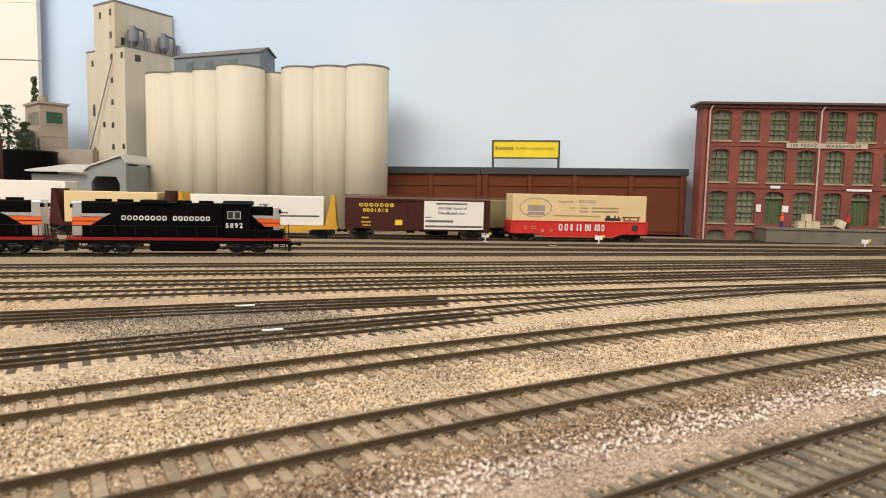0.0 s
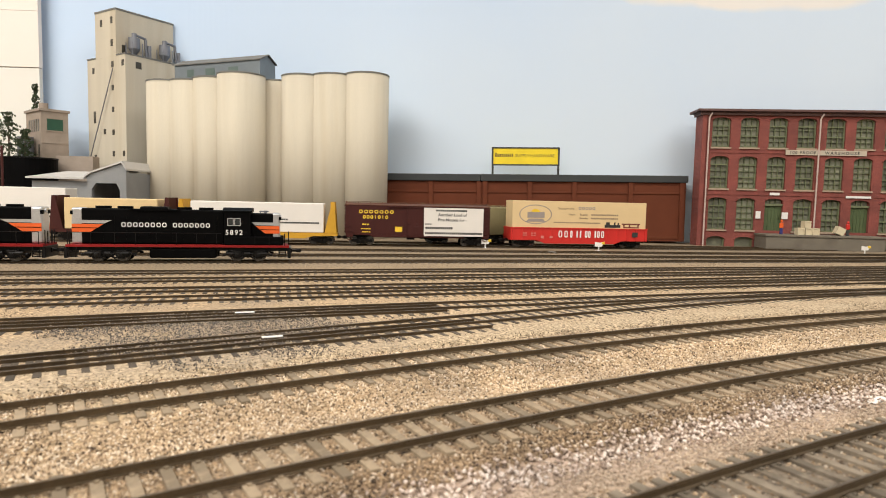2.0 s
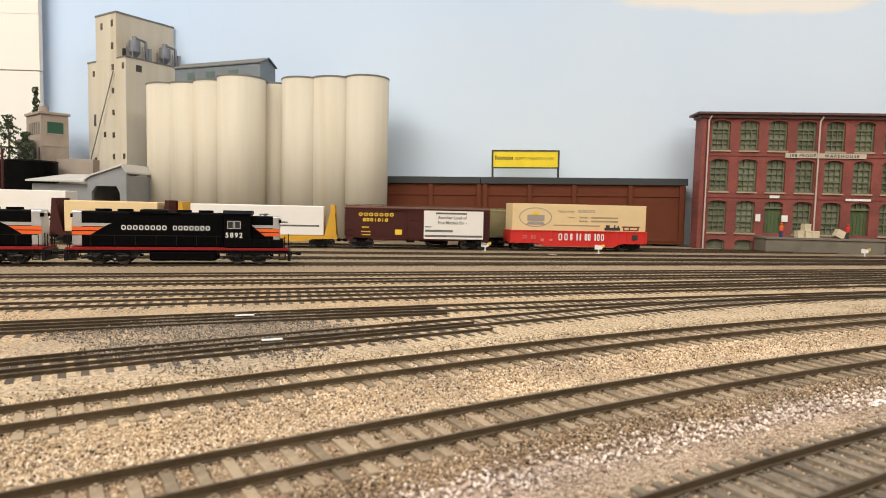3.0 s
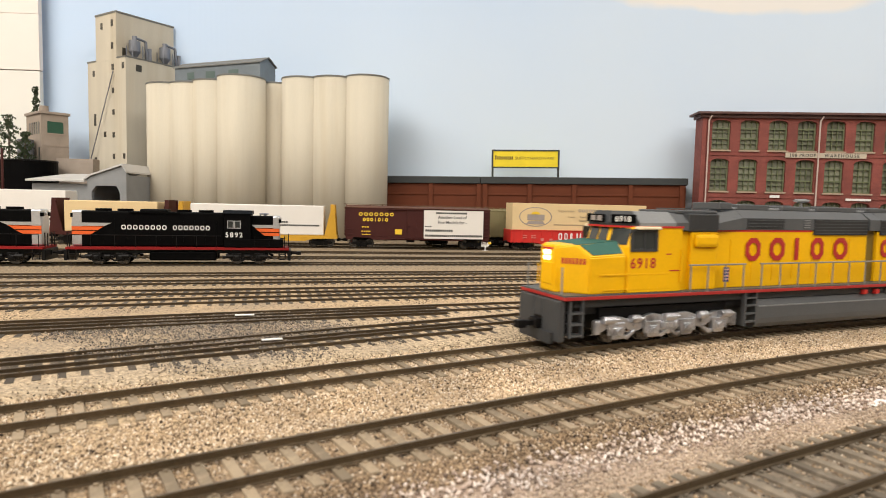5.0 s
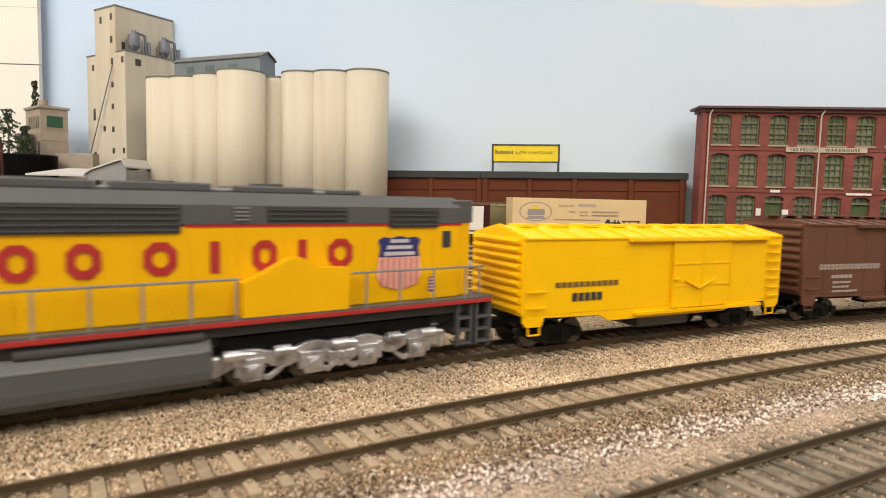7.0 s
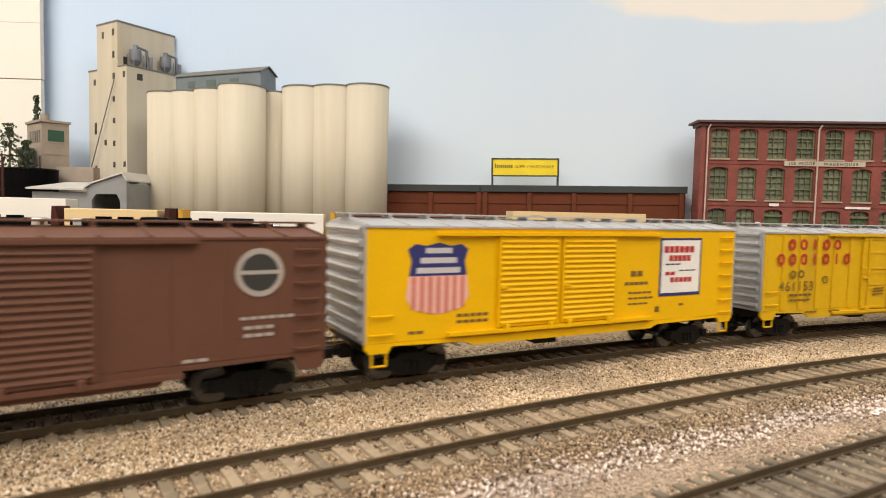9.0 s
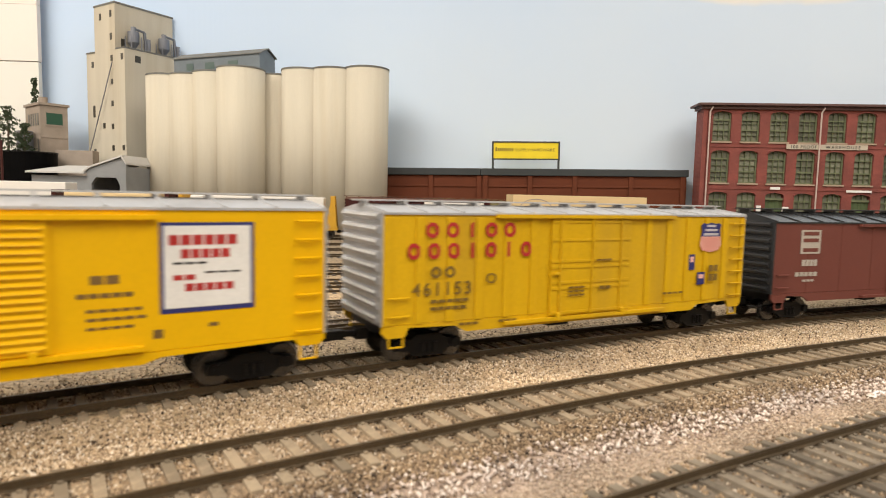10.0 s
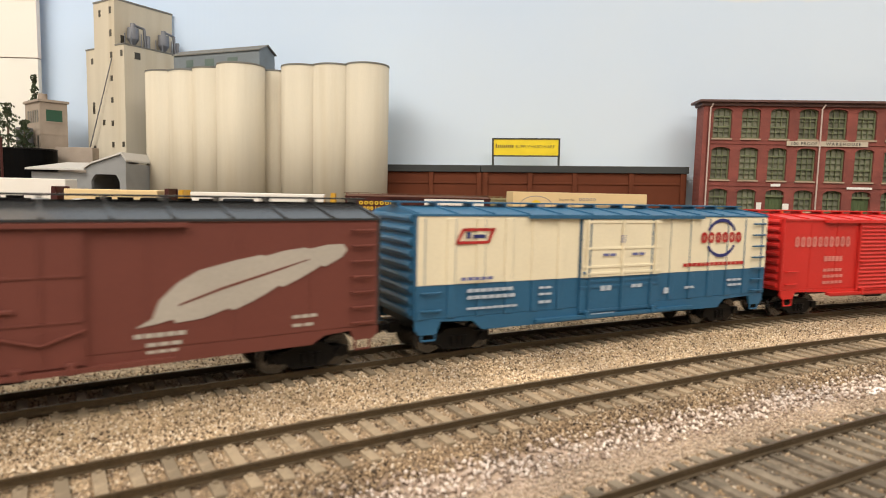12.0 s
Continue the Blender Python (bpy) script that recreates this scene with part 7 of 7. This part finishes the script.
def yard_stock():
    def at(c, x, flip=False):
        y = c[0] + c[1] * x + c[2] * x * x
        a = math.degrees(math.atan(c[1] + 2 * c[2] * x))
        return pose(x, y, 0, 0, 0, a + (180 if flip else 0))
    sp = (0.5952, 0.2421, 0.0)
    a = black_diesel()
    a.matrix_basis = at(sp, -0.2268)
    copy_thing(a, at(sp, -0.4158, True))
    far = (0.7995, 0.1444, 0.0523)
    for make, x in ((standing_box_car, -0.034), (gondola, 0.1765)):
        make().matrix_basis = at(far, x)
    flat_car("yellow bulkhead flat car with a white wrapped load", 192, GOLD, WHITE_WRAP, 51, True, 53).matrix_basis = at(far, -0.2285)
    flat_car("dark brown bulkhead flat car with a tan wrapped load", 140, MAROON_D, TAN_WRAP, 51.5, False, 54).matrix_basis = at(far, -0.397)
    flat_car("dark brown flat car with a white wrapped load", 190, MAROON_D, WHITE_WRAP, 63, True, 50).matrix_basis = at((0.855, 0.12, 0.0), -0.557)
    kb = box_car("box_car", "khaki boxcar standing on the rearmost track", 120, 49, 10.5, KHAKI, KHAKI, KHAKI, group="standing freight cars", seams=6)
    kb.matrix_basis = at((0.855, 0.12, 0.0), 0.03)


room()
ground()
backdrop()
grain_elevator()
low_wall()
warehouse()
left_buildings()
for i, (x, y, hgt, spr) in enumerate(((-0.69, 0.985, 0.185, 0.046), (-0.668, 0.99, 0.16, 0.034), (-0.705, 1.075, 0.245, 0.02), (-0.722, 0.985, 0.2, 0.052))):
    tree(x, y, hgt, spr, i + 3, "small dark green model tree beside the stucco building")
trackside()
yard_stock()
place_train()

# track and ballast last
for radius, lab in ((RA, "curved track with grey-brown weathered ties in pale ballast"), (RB, "curved track with weathered ties in tan ballast"), (RC, "curved main track in tan ballast that carries the train")):
    track(lab, arc_path(radius), -1.7, 2.9, 0.0068, (-0.26, 0.62), wood=TIE_MUD if radius == RA else TIE)
YARD = "yard track with dark ties set in sandy ground"
for c, rng in (((0.2932, 0.5651, -0.2939), (-0.3, 0.62)), ((0.281, 0.55, -0.2), (-0.3, 0.02)), ((0.3396, 0.3617, -0.0877), (-0.35, 0.62)), ((0.332, 0.38, -0.05), (-0.35, 0.0)),
               ((0.3903, 0.3295, -0.0211), (-0.45, 0.8)), ((0.4219, 0.2998, 0.0696), (-0.5, 0.8)), ((0.471, 0.2837, 0.0), (-0.6, 0.9)), ((0.5139, 0.2612, 0.0), (-0.65, 0.9)),
               ((0.5952, 0.2421, 0.0), (-0.7, 1.0)), ((0.655, 0.2, 0.0), (-0.7, 1.0)), ((0.72, 0.17, 0.0), (-0.7, 1.0)), ((0.7995, 0.1444, 0.0523), (-0.75, 1.0)), ((0.855, 0.12, 0.0), (-0.8, 1.0))):
    near = c[0] < 0.4
    track(YARD, curve_path(*c), rng[0], rng[1], 0.0059, (-0.25, 0.45) if near else (9, 9), dark=True, spikes=False)

# darkest tones of tan and sand stones also paint the shade between them
TAN = pebble_mat("tan_ballast", [(0.0, (0.05, 0.033, 0.022)), (0.14, (0.22, 0.155, 0.1)), (0.3, (0.45, 0.34, 0.225)), (0.6, (0.55, 0.42, 0.285)), (0.86, (0.66, 0.54, 0.4)), (0.97, (0.8, 0.72, 0.61))])
DULL = pebble_mat("brown_ballast", [(0.0, (0.04, 0.028, 0.02)), (0.22, (0.17, 0.115, 0.07)), (0.5, (0.28, 0.2, 0.125)), (0.82, (0.4, 0.3, 0.195)), (0.97, (0.55, 0.48, 0.4))])
PALE = pebble_mat("pale_ballast", [(0.0, (0.12, 0.085, 0.065)), (0.25, (0.42, 0.33, 0.28)), (0.6, (0.62, 0.53, 0.48)), (1.0, (0.76, 0.7, 0.67))])
GRIT = pebble_mat("pink_grit", [(0.0, (0.26, 0.19, 0.135)), (0.5, (0.45, 0.36, 0.28)), (1.0, (0.6, 0.51, 0.42))])
CINDER = pebble_mat("cinders", [(0.0, (0.05, 0.046, 0.045)), (0.45, (0.185, 0.165, 0.15)), (0.85, (0.4, 0.33, 0.25))])
SAND = pebble_mat("sand_grit", [(0.0, (0.06, 0.045, 0.03)), (0.2, (0.22, 0.165, 0.11)), (0.5, (0.37, 0.295, 0.2)), (0.9, (0.52, 0.42, 0.3))])
STRETCH = (-0.27, 0.66)
stones("ballast", "tan stone ballast between and beside the curved tracks", TAN, 150000, STRETCH, (RB + 0.008, RC + 0.021), 0.00088, 1)
stones("ballast", "brown stone ballast round the second curved track", DULL, 80000, STRETCH, (RA + 0.037, RB + 0.012), 0.0009, 2)
stones("ballast", "whitish coarse stones in a strip between two tracks", PALE, 15000, STRETCH, (RA + 0.018, RA + 0.042), 0.00115, 3, lift=0.0006, skip=lambda x, y, r, g: np.abs(r - RA - 0.0325) < 0.006 * (0.4 + g.random(len(r))))
stones("ballast", "fine pinkish grit beside the front track", GRIT, 34000, STRETCH, (RA + 0.008, RA + 0.036), 0.0007, 4)
stones("ballast", "grey-brown ballast in and before the front track", DULL, 30000, STRETCH, (RA - 0.03, RA + 0.016), 0.0011, 5)
stones("cinder_bed", "dark grey cinders round the yard turnouts", CINDER, 90000, (-0.3, 0.2), (RC + 0.02, RC + 0.13), 0.00078, 6, lift=0.0012,
       skip=lambda x, y, r, g: np.hypot((x + 0.1) / 1.2, y - 0.272) + 0.02 * np.sin(x * 90) * np.sin(y * 130) + 0.045 * g.random(len(x)) < 0.06)
stones("sand_grit", "fine tan grit on the open yard ground", SAND, 150000, (-0.4, 0.8), (RC + 0.018, RC + 0.3), 0.0007, 7, lift=0.0007,
       skip=lambda x, y, r, g: (np.hypot((x + 0.1) / 1.2, y - 0.272) + 0.02 * np.sin(x * 90) * np.sin(y * 130) > 0.05) | (g.random(len(x)) < 0.45))
motions()
